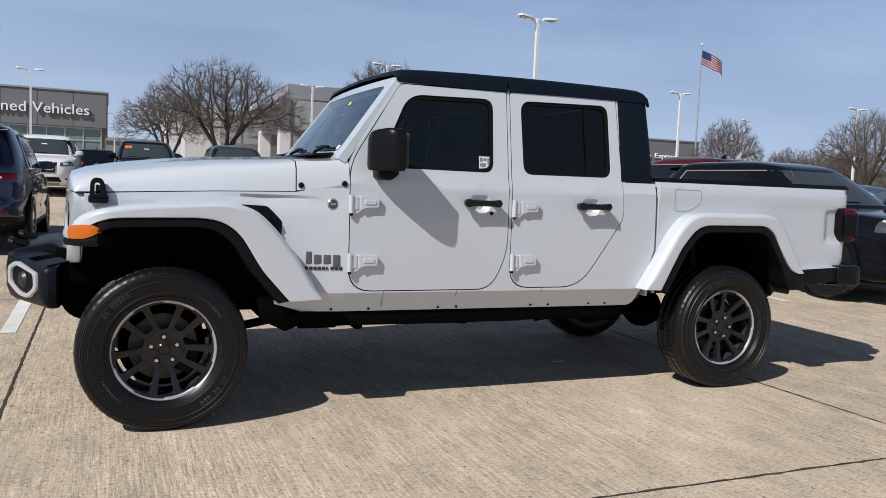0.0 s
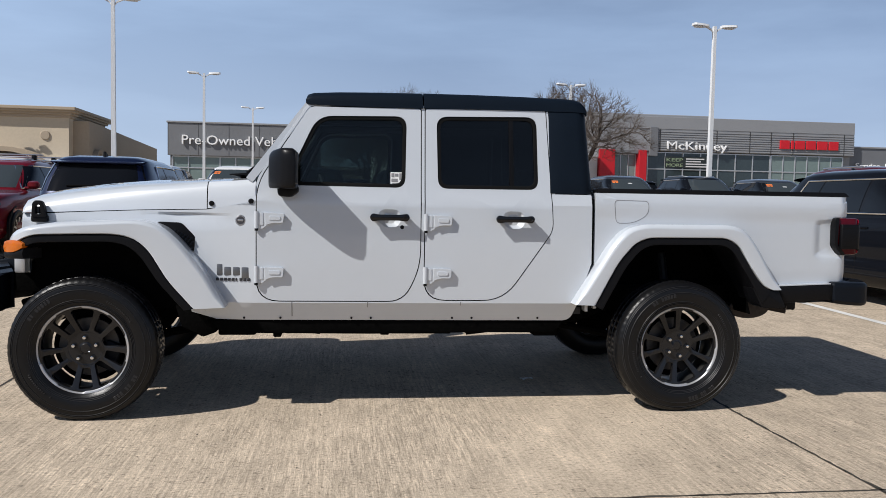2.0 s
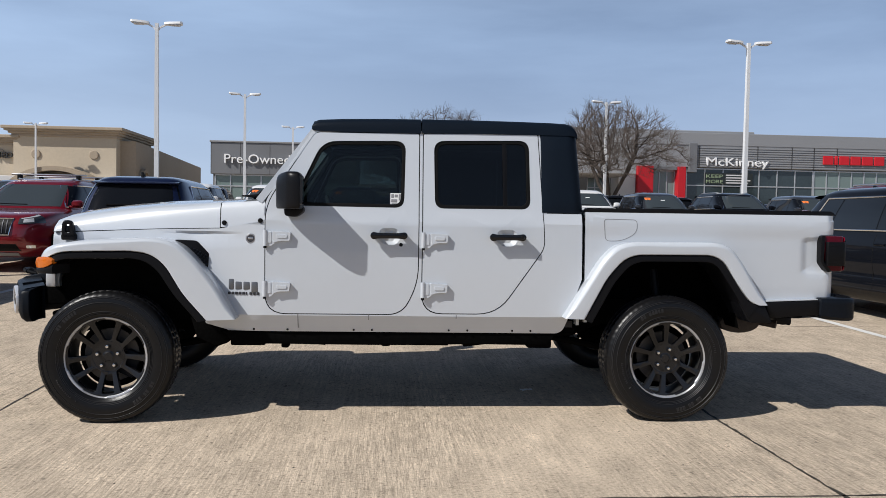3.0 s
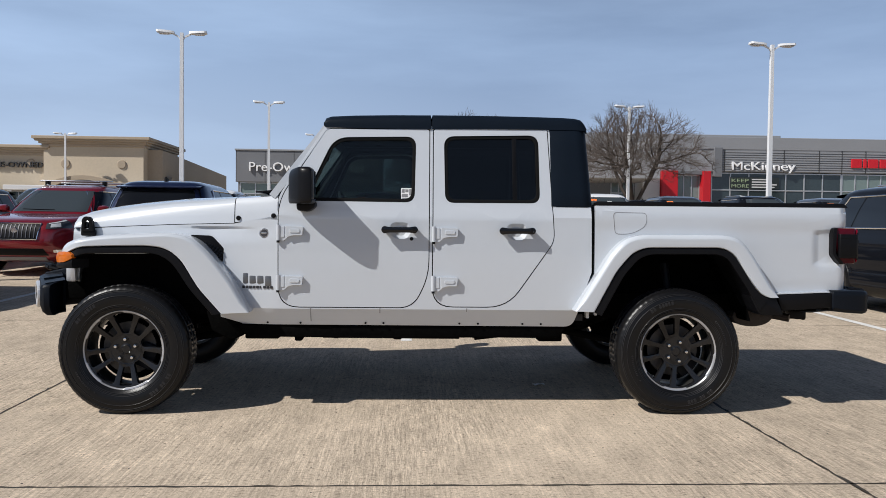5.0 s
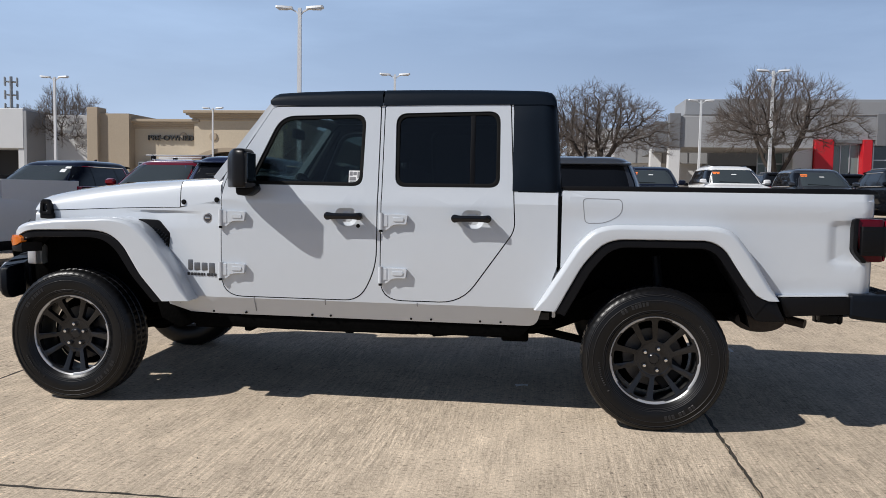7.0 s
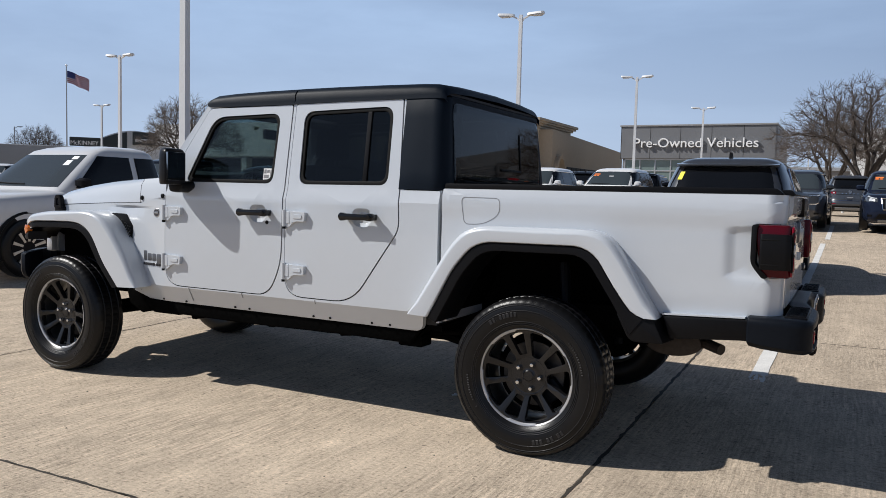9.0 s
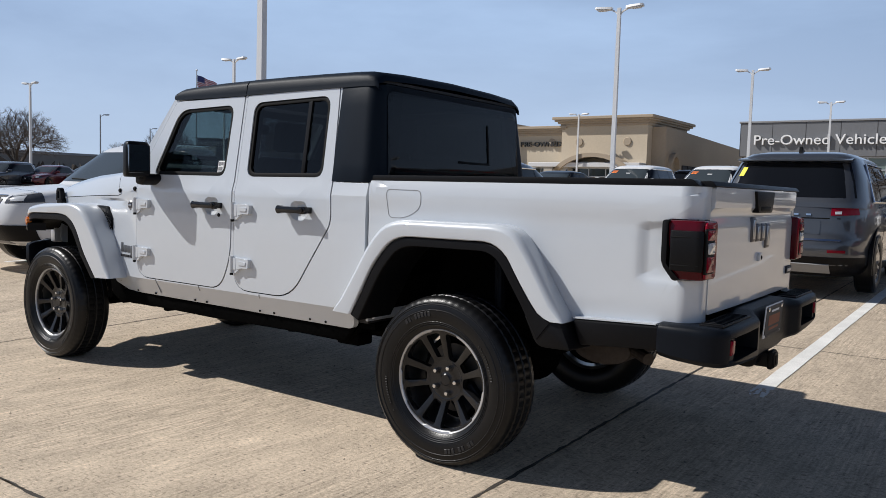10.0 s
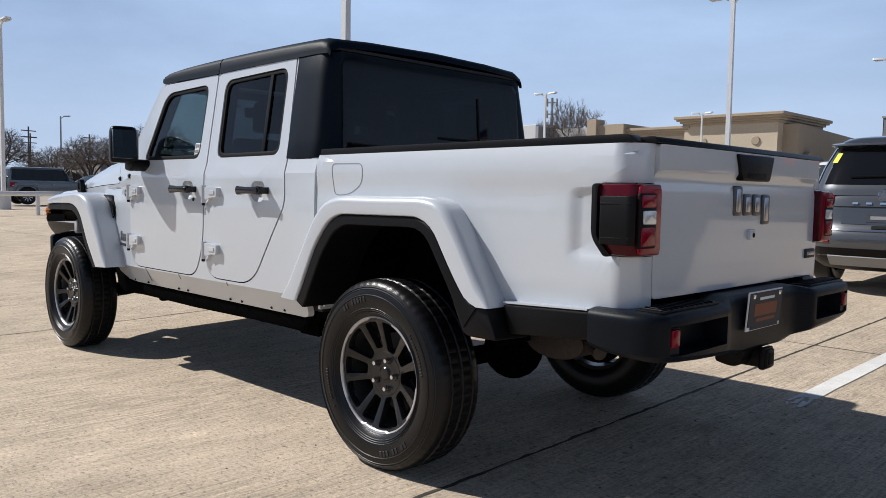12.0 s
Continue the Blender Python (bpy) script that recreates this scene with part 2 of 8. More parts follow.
def box(x0, x1, y0, y1, z0, z1, bevel=0.0, seg=2, bm=None):
    own = bmesh.new()
    bmesh.ops.create_cube(own, size=1.0)
    for v in own.verts:
        v.co = Vector(((x0 + x1) / 2 + v.co.x * (x1 - x0), (y0 + y1) / 2 + v.co.y * (y1 - y0), (z0 + z1) / 2 + v.co.z * (z1 - z0)))
    if bevel:
        bmesh.ops.bevel(own, geom=own.edges[:], offset=bevel, segments=seg, profile=0.5, affect="EDGES", clamp_overlap=True)
    return joined(bm, own)


def joined(bm, own, matrix=None):
    """Adds own to bm (or gives own back), moved by matrix."""
    if matrix is not None:
        own.transform(matrix)
    if bm is None:
        return own
    me = bpy.data.meshes.new("scrap")
    own.to_mesh(me)
    own.free()
    bm.from_mesh(me)
    bpy.data.meshes.remove(me)
    return bm


def prism(pts, a, b, axis="y", bevel=0.0, seg=2, bm=None):
    """A polygon pushed along an axis: y takes (x, z), z takes (x, y), x takes (y, z)."""
    own = bmesh.new()
    put = {"y": lambda p, d: (p[0], d, p[1]), "z": lambda p, d: (p[0], p[1], d), "x": lambda p, d: (d, p[0], p[1])}[axis]
    lo, hi = [own.verts.new(put(p, a)) for p in pts], [own.verts.new(put(p, b)) for p in pts]
    own.faces.new(lo)
    own.faces.new(hi[::-1])
    for i in range(len(pts)):
        j = (i + 1) % len(pts)
        own.faces.new((lo[j], lo[i], hi[i], hi[j]))
    bmesh.ops.recalc_face_normals(own, faces=own.faces[:])
    if bevel:
        rims = [e for e in own.edges if len(e.link_faces) == 2 and e.calc_face_angle(0) > 0.6]
        bmesh.ops.bevel(own, geom=rims, offset=bevel, segments=seg, profile=0.5, affect="EDGES", clamp_overlap=True)
    return joined(bm, own)


def loft(rings, closed=False, caps=True, bm=None):
    """Skin over rings of points, each ring with as many points."""
    own = bmesh.new()
    rows = [[own.verts.new(p) for p in ring] for ring in rings]
    n = len(rows[0])
    for a, b in zip(rows, rows[1:]):
        for i in range(n if closed else n - 1):
            j = (i + 1) % n
            try:
                own.faces.new((a[i], a[j], b[j], b[i]))
            except ValueError:
                pass
    if caps and closed:
        own.faces.new(rows[0][::-1])
        own.faces.new(rows[-1])
    bmesh.ops.remove_doubles(own, verts=own.verts[:], dist=1e-5)
    return joined(bm, own)


def lathe(profile, seg=48, bm=None, matrix=None):
    """Profile of (radius, y), turned round the y axis."""
    own = bmesh.new()
    rows = []
    for i in range(seg):
        a = 2 * math.pi * i / seg
        rows.append([own.verts.new((r * math.cos(a), y, r * math.sin(a))) for r, y in profile])
    for i in range(seg):
        a, b = rows[i], rows[(i + 1) % seg]
        for j in range(len(profile) - 1):
            own.faces.new((a[j], a[j + 1], b[j + 1], b[j]))
    bmesh.ops.remove_doubles(own, verts=own.verts[:], dist=1e-5)
    return joined(bm, own, matrix)


def rod(p, q, r, r2=None, seg=10, bm=None):
    """A round bar from p to q."""
    p, q = Vector(p), Vector(q)
    own = bmesh.new()
    bmesh.ops.create_cone(own, cap_ends=True, segments=seg, radius1=r, radius2=r if r2 is None else r2, depth=(q - p).length)
    turn = (q - p).to_track_quat("Z", "Y").to_matrix().to_4x4()
    return joined(bm, own, Matrix.Translation((p + q) / 2) @ turn)


def tube(pts, r, seg=8, bm=None):
    for p, q in zip(pts, pts[1:]):
        bm = rod(p, q, r, r, seg, bm)
    return bm


def rounded(pts, n=6):
    """Corner points (x, z, radius) into an outline with arcs at the corners."""
    res, count = [], len(pts)
    for i, (x, z, r) in enumerate(pts):
        if not r:
            res.append((x, z))
            continue
        c = Vector((x, z))
        a, b = Vector(pts[i - 1][:2]) - c, Vector(pts[(i + 1) % count][:2]) - c
        r = min(r, a.length * 0.49, b.length * 0.49)
        p, q = c + a.normalized() * r, c + b.normalized() * r
        for j in range(n + 1):
            t = j / n
            v = p * (1 - t) ** 2 + c * 2 * t * (1 - t) + q * t**2
            res.append((v.x, v.y))
    return res


def panel(outline, holes=(), zcuts=(), xcuts=(), thick=0.03, warp=None, bevel=0.004, bm=None):
    """A sheet of given outline (x, z) with holes, thickened inward (+y), bent by warp(x, y, z) -> (x, y, z)."""
    own = bmesh.new()
    for loop in (outline, *holes):
        vs = [own.verts.new((x, 0, z)) for x, z in loop]
        for i in range(len(vs)):
            own.edges.new((vs[i - 1], vs[i]))
    bmesh.ops.triangle_fill(own, use_beauty=True, use_dissolve=False, edges=own.edges[:], normal=(0, -1, 0))
    for axis, cuts in ((2, zcuts), (0, xcuts)):
        for c in cuts:
            co, no = Vector((0, 0, 0)), Vector((0, 0, 0))
            co[axis], no[axis] = c, 1
            bmesh.ops.bisect_plane(own, geom=own.verts[:] + own.edges[:] + own.faces[:], plane_co=co, plane_no=no, dist=1e-5)
    faces, rim = own.faces[:], [e for e in own.edges if len(e.link_faces) == 1]
    twin = {v: own.verts.new(v.co + Vector((0, thick, 0))) for v in own.verts[:]}
    for fc in faces:
        own.faces.new([twin[v] for v in reversed(fc.verts)])
    for e in rim:
        a, b = e.verts
        own.faces.new((a, b, twin[b], twin[a]))
    bmesh.ops.recalc_face_normals(own, faces=own.faces[:])
    if bevel:
        bmesh.ops.bevel(own, geom=[e for e in rim if e.is_valid], offset=bevel, segments=2, profile=0.5, affect="EDGES", clamp_overlap=True)
    if warp:
        for v in own.verts:
            v.co = Vector(warp(*v.co))
    return joined(bm, own)


def disc(center, r, y0, y1, seg=24, bevel=0.0, bm=None):
    """A short round plug along y."""
    x, z = center
    b = min(bevel, r * 0.4)
    prof = [(0, y0), (r - b, y0), (r, y0 + b), (r, y1), (0, y1)]
    return lathe(prof, seg, bm, Matrix.Translation((x, 0, z)))


# ---- ground ----
def ground_z(y):
    """The lot is level along the aisle and climbs gently towards the buildings."""
    if y < 0:
        return 0.0
    if y < 2.5:
        return 0.022 * y
    if y < 12:
        return 0.055 + 0.0205 * (y - 2.5)
    if y < 26:
        return 0.25 + 0.0400 * (y - 12)
    return 0.81


FIELD = mat("grey_distant_paving", (0.36, 0.31, 0.25), 0.9, 0, 0.25, 0.6, 0.1, 4)
bm = bmesh.new()
ys = [-900, -60, -12, 0, 2.5, 12, 26, 70, 300, 900]
rows = [[bm.verts.new((x, y, ground_z(y) - 0.03)) for x in (-900, -100, -34, 45, 120, 900)] for y in ys]
for a, b in zip(rows, rows[1:]):
    for i in range(5):
        bm.faces.new((a[i], a[i + 1], b[i + 1], b[i]))
tagged(part("ground", bm, FIELD), "wide pale concrete parking lot reaching the horizon", "ground", kind="structure")

# joints in the lot lie 4.60 m apart across and 5.33 m apart along
JX, JY = 4.60, 5.33
XS = [-0.755 + JX * i for i in range(-7, 11)]
YS = [-1.385 + JY * i for i in range(-2, 14)]


def strip(x0, y0, x1, y1, width, lift, bm, rnd, ragged=0.0, step=0.35):
    """A thin raised strip on the ground from one place to another."""
    d = Vector((x1 - x0, y1 - y0))
    n = max(2, int(d.length / step))
    side = Vector((-d.y, d.x)).normalized() * width / 2
    rows = []
    for i in range(n + 1):
        c = Vector((x0, y0)) + d * i / n + side.normalized() * rnd.uniform(-1, 1) * ragged * 0.5
        w = side * (1 + rnd.uniform(-1, 1) * (0.65 if ragged > 0.01 else 0.05))
        rows.append([bm.verts.new((c.x + w.x, c.y + w.y, ground_z(c.y) + lift)), bm.verts.new((c.x - w.x, c.y - w.y, ground_z(c.y) + lift))])
    for a, b in zip(rows, rows[1:]):
        bm.faces.new((a[0], a[1], b[1], b[0]))


rnd = random.Random(11)
joints = bmesh.new()
for x in XS:
    strip(x, YS[0], x, YS[-1], 0.016, 0.001, joints, rnd, 0.012, 0.06)
for y in YS:
    strip(XS[0], y, XS[-1], y, 0.014, 0.001, joints, rnd, 0.012, 0.06)
tagged(part("joint_sealant", joints, TAR), "dark crumbling sealant in the slab joints", "joint", kind="stuff")

# white stall lines, 2.67 m apart
for lx, y0, y1 in ((-3.60, 2.6, 12.6), (-0.93, 2.45, 12.6), (1.755, 2.72, 12.6), (4.36, 2.42, 16.0), (7.12, 2.9, 12.6), (9.80, 2.9, 12.6), (12.5, 2.9, 12.6), (-6.27, 2.6, 7.0)):
    bm = bmesh.new()
    strip(lx, y0, lx, y1, 0.11, 0.004, bm, rnd, 0.004, 0.3)
    tagged(part("stall_line", bm, LINEPAINT), "worn white painted stall line on the concrete", "line", "stall lines", "structure")
for k, lx in enumerate(XS[:-1]):
    bm = bmesh.new()
    strip(-0.93 + 2.67 * (k - 8), 17.2, -0.93 + 2.67 * (k - 8), 22.4, 0.11, 0.004, bm, rnd, 0.004, 0.5)
    tagged(part("stall_line", bm, LINEPAINT), "worn white painted stall line on the concrete", "line", "stall lines", "structure")

# the worn-off end of the line behind the truck
bm = bmesh.new()
for k in range(26):
    fy = 2.42 - 0.26 * rnd.random() ** 1.5
    fx = 4.36 + rnd.uniform(-0.052, 0.052)
    strip(fx, fy, fx + rnd.uniform(-0.01, 0.01), fy + rnd.uniform(0.03, 0.10), rnd.uniform(0.008, 0.022), 0.004, bm, rnd, 0.004, 0.03)
tagged(part("line_flakes", bm, LINEPAINT), "flakes of worn white line paint", "line", kind="structure")

# loose grit on the slabs
bits_v, bits_f = [], []
rb_ = random.Random(17)
for k in range(420):
    gx, gy = rb_.uniform(-4.5, 9.5), rb_.uniform(-4.2, 2.2)
    size = rb_.uniform(0.002, 0.0075)
    base = len(bits_v)
    gz = ground_z(gy)
    for a in range(5):
        t = a * 1.2566 + rb_.uniform(-0.3, 0.3)
        bits_v.append((gx + size * rb_.uniform(0.7, 1.3) * math.cos(t), gy + size * rb_.uniform(0.7, 1.3) * math.sin(t), gz))
    bits_v.append((gx, gy, gz + size * rb_.uniform(0.5, 0.9)))
    bits_f += [(base + a, base + (a + 1) % 5, base + 5) for a in range(5)]
bits = bpy.data.meshes.new("loose_grit")
bits.from_pydata(bits_v, [], bits_f)
bits.materials.append(mat("dark_grit", (0.10, 0.085, 0.07), 0.9, 0, 0.5, 3))
tagged(new("loose_grit", bits), "small dark bits of grit scattered on the concrete", "grit", kind="stuff")
scrap = bmesh.new()
rows = [[scrap.verts.new((2.685 + 0.09 * i / 5 + rb_.uniform(-0.008, 0.008), 0.77 + 0.05 * j / 3 + rb_.uniform(-0.008, 0.008), 0.022 + rb_.uniform(0.0, 0.012))) for i in range(6)] for j in range(4)]
for a, b in zip(rows, rows[1:]):
    for i in range(5):
        scrap.faces.new((a[i], a[i + 1], b[i + 1], b[i]))
tagged(part("paper_scrap", scrap, PAPER), "small crumpled white paper scrap on the concrete", "litter")
# ---- the white pickup ----
MARKGREY = mat("grey_metal_mark", (0.16, 0.165, 0.175), 0.35, 0.6, 0.1, 40)
MID = 0.88  # the truck's centre line; its near wheels' hubs lie at y = 0, the front axle at x = 0
WHEELBASE = 3.488
MIRRORED = Matrix.Translation((0, 2 * MID, 0)) @ Matrix.Diagonal((1, -1, 1, 1))
truck = thing("pickup_truck", "white four-door off-road pickup with black hardtop parked across the aisle", "truck")


def both(name, make, material, parent, label="", angle=25):
    """The near one and its mirrored twin on the far side."""
    res = [part(name, make(), material, parent, label, angle)]
    bm = make()
    bm.transform(MIRRORED)
    res.append(part(name, bm, material, parent, label, angle))
    return res


def side_y(x, z):
    y = 0.064
    if z > 1.25:
        y += min(z - 1.25, 0.06) * 0.30
    if z > 1.31:
        y += (z - 1.31) * 0.155
    if z < 0.655:
        y += (0.655 - z) * 0.50
    if 0.655 <= z < 1.22:
        y -= 0.006 * math.sin((z - 0.655) / 0.565 * math.pi)
    if x < 0.93:
        y += (0.93 - x) * 0.145
        fade = min(1.0, max(0.0, (x - 0.28) / 0.18)) * min(1.0, max(0.0, (0.90 - x) / 0.40))
        y += 0.015 * fade * max(0.0, min((1.172 - z) / 0.016, (z - 1.08) / 0.075, 1.0))
    return y


def on_side(x, y, z):
    return (x, y + side_y(x, z), z)


ZCUTS = [0.655, 0.75, 0.85, 0.95, 1.05, 1.08, 1.12, 1.156, 1.172, 1.22, 1.25, 1.31, 1.45, 1.6, 1.75]
FRONT_DOOR = [(0.938, 0.668, 0.13), (0.934, 1.345, 0.10), (1.232, 1.806, 0.03), (1.884, 1.812, 0.015), (1.884, 0.865, 0.13), (1.785, 0.668, 0.09)]
REAR_DOOR = [(1.913, 0.675, 0.13), (1.913, 1.814, 0.015), (2.648, 1.826, 0.015), (2.690, 1.10, 0.05), (2.392, 0.675, 0.13)]
FRONT_LIGHT = [(1.085, 1.340, 0.05), (1.275, 1.752, 0.09), (1.800, 1.765, 0.07), (1.792, 1.338, 0.06)]
REAR_LIGHT = [(1.988, 1.338, 0.06), (1.978, 1.770, 0.07), (2.592, 1.786, 0.07), (2.600, 1.342, 0.06)]


def grown(pts, d):
    """The outline pushed outward by d."""
    c = Vector((sum(p[0] for p in pts) / len(pts), sum(p[1] for p in pts) / len(pts)))
    res = []
    for i, (x, z, r) in enumerate(pts):
        p, a, b = Vector((x, z)), Vector(pts[i - 1][:2]), Vector(pts[(i + 1) % len(pts)][:2])
        n1, n2 = Vector((-(p - a).y, (p - a).x)).normalized(), Vector((-(b - p).y, (b - p).x)).normalized()
        if n1.dot(p - c) < 0:
            n1 = -n1
        if n2.dot(p - c) < 0:
            n2 = -n2
        m = (n1 + n2).normalized()
        q = p + m * d / max(0.4, m.dot(n1))
        res.append((q.x, q.y, max(r + d * 0.6, 0.002) if r else 0))
    return res


# body sides with the door openings
BODY = [(-0.362, 0.98, 0), (-0.366, 1.146, 0), (0.0, 1.1655, 0), (0.25, 1.1775, 0), (0.648, 1.190, 0), (0.93, 1.200, 0), (0.918, 1.352, 0.08), (1.222, 1.830, 0.02), (2.664, 1.838, 0), (2.704, 1.318, 0), (2.932, 1.318, 0.01), (2.936, 0.90, 0), (2.87, 0.70, 0), (2.825, 0.543, 0.05), (0.560, 0.548, 0.02), (0.552, 0.66, 0), (0.40, 1.0, 0)]
both("body_side", lambda: panel(rounded(BODY), [rounded(grown(FRONT_DOOR, 0.006)), rounded(grown(REAR_DOOR, 0.006))], ZCUTS, [-0.2, 0.0, 0.2, 0.28, 0.37, 0.46, 0.5, 0.6, 0.7, 0.8, 0.9], 0.035, on_side, 0.003), WHITE, truck, "", 14)
# dark sheet behind the doors stands for the shade in their gaps
both("door_seal", lambda: panel([(0.70, 0.66), (0.93, 1.33), (1.24, 1.80), (2.66, 1.82), (2.71, 1.05), (2.4, 0.64)], [rounded(grown(FRONT_LIGHT, 0.012)), rounded(grown(REAR_LIGHT, 0.012))], ZCUTS, [], 0.01, lambda x, y, z: (x, y + side_y(x, z) + 0.027, z), 0), SEAL, truck)

# doors, each with its window, hinges and handle
for nm, outline, light, hx, px in (("front_door", FRONT_DOOR, FRONT_LIGHT, 0.945, 1.70), ("rear_door", REAR_DOOR, REAR_LIGHT, 1.925, 2.447)):
    for side in (0, 1):
        def placed(bm):
            if side:
                bm.transform(MIRRORED)
            return bm

        cx, cz = px, 1.158
        cup = rounded([(cx - 0.072, cz - 0.010, 0.01), (cx - 0.055, cz + 0.052, 0.04), (cx + 0.055, cz + 0.052, 0.04), (cx + 0.072, cz - 0.010, 0.01), (cx + 0.045, cz - 0.054, 0.03), (cx - 0.030, cz - 0.054, 0.03)], 4)
        door = part(nm, placed(panel(rounded(outline), [rounded(light), cup], ZCUTS, [], 0.030, lambda x, y, z: (x, y + side_y(x, z) - 0.003, z), 0.005)), WHITE, truck)
        # near-flush black ring paints the shade of the door gap
        part("door_gap", placed(panel(rounded(grown(outline, 0.0062)), [rounded(grown(outline, 0.0008))], ZCUTS, [], 0.006, lambda x, y, z: (x, y + side_y(x, z) + 0.005, z), 0)), SEAL, door)
        frame_in = rounded(grown(light, -0.022))
        part("window_seal", placed(panel(rounded(grown(light, -0.001)), [frame_in], ZCUTS, [], 0.02, lambda x, y, z: (x, y + side_y(x, z) + 0.003, z), 0.004)), SEAL, door, "black rubber window surround")
        dark = nm == "rear_door"
        pane = part("window", placed(panel(rounded(grown(light, -0.010)), [], ZCUTS, [], 0.004, lambda x, y, z: (x, y + side_y(x, z) + 0.013, z), 0)), DARKGLASS if dark else SIDEGLASS, door, "dark tinted window" if dark else "lightly tinted window")
        if dark:
            part("window_divider", placed(panel([(2.425, 1.352), (2.420, 1.765), (2.446, 1.765), (2.452, 1.352)], [], ZCUTS, [], 0.008, lambda x, y, z: (x, y + side_y(x, z) + 0.004, z), 0.002)), TRIM, pane)
        for hz in (1.140, 0.826):
            leaf = [(hx + 0.000, hz + 0.032, 0.006), (hx + 0.060, hz + 0.038, 0.006), (hx + 0.060, hz - 0.026, 0.012), (hx + 0.022, hz - 0.056, 0.010), (hx + 0.0, hz - 0.052, 0.006)]
            y0 = side_y(hx + 0.07, hz)
            bm = prism(rounded(leaf, 3), y0 - 0.018, y0, bevel=0.005)
            prism(rounded([(hx + 0.036, hz + 0.040, 0.008), (hx + 0.148, hz + 0.036, 0.012), (hx + 0.142, hz - 0.020, 0.010), (hx + 0.080, hz - 0.020, 0.02), (hx + 0.042, hz - 0.034, 0.008)], 4), y0 - 0.028, y0, bevel=0.006, bm=bm)
            prism(rounded([(hx + 0.062, hz + 0.022, 0.011), (hx + 0.128, hz + 0.020, 0.011), (hx + 0.126, hz - 0.004, 0.011), (hx + 0.062, hz - 0.004, 0.011)], 4), y0 - 0.0325, y0 - 0.024, bevel=0.003, bm=bm)
            rod((hx - 0.010, y0 - 0.018, hz - 0.052), (hx - 0.010, y0 - 0.018, hz + 0.046), 0.013, seg=12, bm=bm)
            box(hx - 0.012, hx + 0.03, y0 - 0.022, y0 + 0.004, hz - 0.034, hz + 0.038, 0.004, bm=bm)
            hinge = part("hinge", placed(bm), WHITE, door)
            part("hinge_pin", placed(rod((hx - 0.010, y0 - 0.018, hz - 0.066), (hx - 0.010, y0 - 0.018, hz - 0.046), 0.010, seg=8)), TRIM, hinge)
        y0 = side_y(cx, cz)
        bowl = bmesh.new()
        rim_v = [bowl.verts.new((x, y0 - 0.002, z)) for x, z in cup]
        low_v = [bowl.verts.new((cx + (x - cx) * 0.55, y0 + 0.026, cz + (z - cz) * 0.6)) for x, z in cup]
        for i in range(len(cup)):
            bowl.faces.new((rim_v[i - 1], rim_v[i], low_v[i], low_v[i - 1]))
        bowl.faces.new(low_v)
        part("handle_recess", placed(bowl), WHITE, door)
        grip = prism(rounded([(cx - 0.120, cz + 0.006, 0.016), (cx - 0.104, cz + 0.030, 0.02), (cx - 0.070, cz + 0.022, 0.02), (cx + 0.062, cz + 0.022, 0.02), (cx + 0.104, cz + 0.029, 0.02), (cx + 0.118, cz + 0.006, 0.016), (cx + 0.102, cz - 0.018, 0.02), (cx + 0.060, cz - 0.012, 0.02), (cx - 0.070, cz - 0.013, 0.02), (cx - 0.104, cz - 0.022, 0.02)], 3), y0 - 0.066, y0 - 0.036, bevel=0.010)
        for ex in (-0.098, 0.078):
            box(cx + ex, cx + ex + 0.026, y0 - 0.045, y0 + 0.004, cz - 0.012, cz + 0.022, 0.004, bm=grip)
        grip_ob = part("door_handle", placed(grip), GLOSSBLACK, door, "glossy black door handle")
        part("handle_button", placed(disc((cx + 0.088, cz + 0.006), 0.013, y0 - 0.073, y0 - 0.060, 16, 0.003)), GLOSSBLACK, grip_ob)
        if not dark:
            part("door_lock", placed(disc((cx + 0.075, cz - 0.052), 0.012, y0 - 0.009, y0 + 0.003, 14, 0.003)), TRIM, door)

# sill joints and bolts
for side in (0, 1):
    for jx, z0 in ((1.135, 0.572), (1.575, 0.628), (2.13, 0.640)):
        bm = panel([(jx, z0), (jx, 0.664), (jx + 0.005, 0.664), (jx + 0.005, z0)], [], [0.655], [], 0.004, lambda x, y, z: (x, y + side_y(x, z) - 0.0022, z), 0)
        if side:
            bm.transform(MIRRORED)
        part("panel_joint", bm, GAPGREY, truck)
    for bx in (0.86, 1.07, 1.485, 1.60, 2.09, 2.21, 2.50, 2.62):
        bm = disc((bx, 0.560), 0.007, side_y(bx, 0.560) - 0.006, side_y(bx, 0.560) + 0.004, 10, 0.002)
        if side:
            bm.transform(MIRRORED)
        part("sill_bolt", bm, TRIM, truck)


# hood, cowl and grille
def nose(x, y):
    """How far the rounded front of the hood and grille runs ahead of its corners."""
    w = min(1.0, abs(y - MID) / 0.74)
    return -0.095 * (1 - w**3) * min(1.0, max(0.0, (0.10 - x) / 0.47)) ** 1.5


def hood_ring(x, seam, top, drop=0.0):
    yn = side_y(x, 1.1) + 0.004
    h = top - seam
    q = min(1.0, max(0.0, (x + 0.25) / 0.9))
    loose = ((0.0, 0.0), (0.006, 0.25), (0.030, 0.55), (0.085, 0.80), (0.20, 0.93), (0.36, 0.975))
    square = ((0.0, 0.0), (0.004, 0.30), (0.012, 0.66), (0.040, 0.875), (0.14, 0.95), (0.36, 0.98))
    half = [(yn + a + (c - a) * q, seam + (b + (d - b) * q) * h) for (a, b), (c, d) in zip(loose, square)] + [(MID - 0.18, top + 0.012), (MID, top + 0.016)]
    ring = [(x + nose(x, y), y, z) for y, z in half]
    return ring + [(x + nose(x, y), 2 * MID - y, z) for y, z in half[-2::-1]]


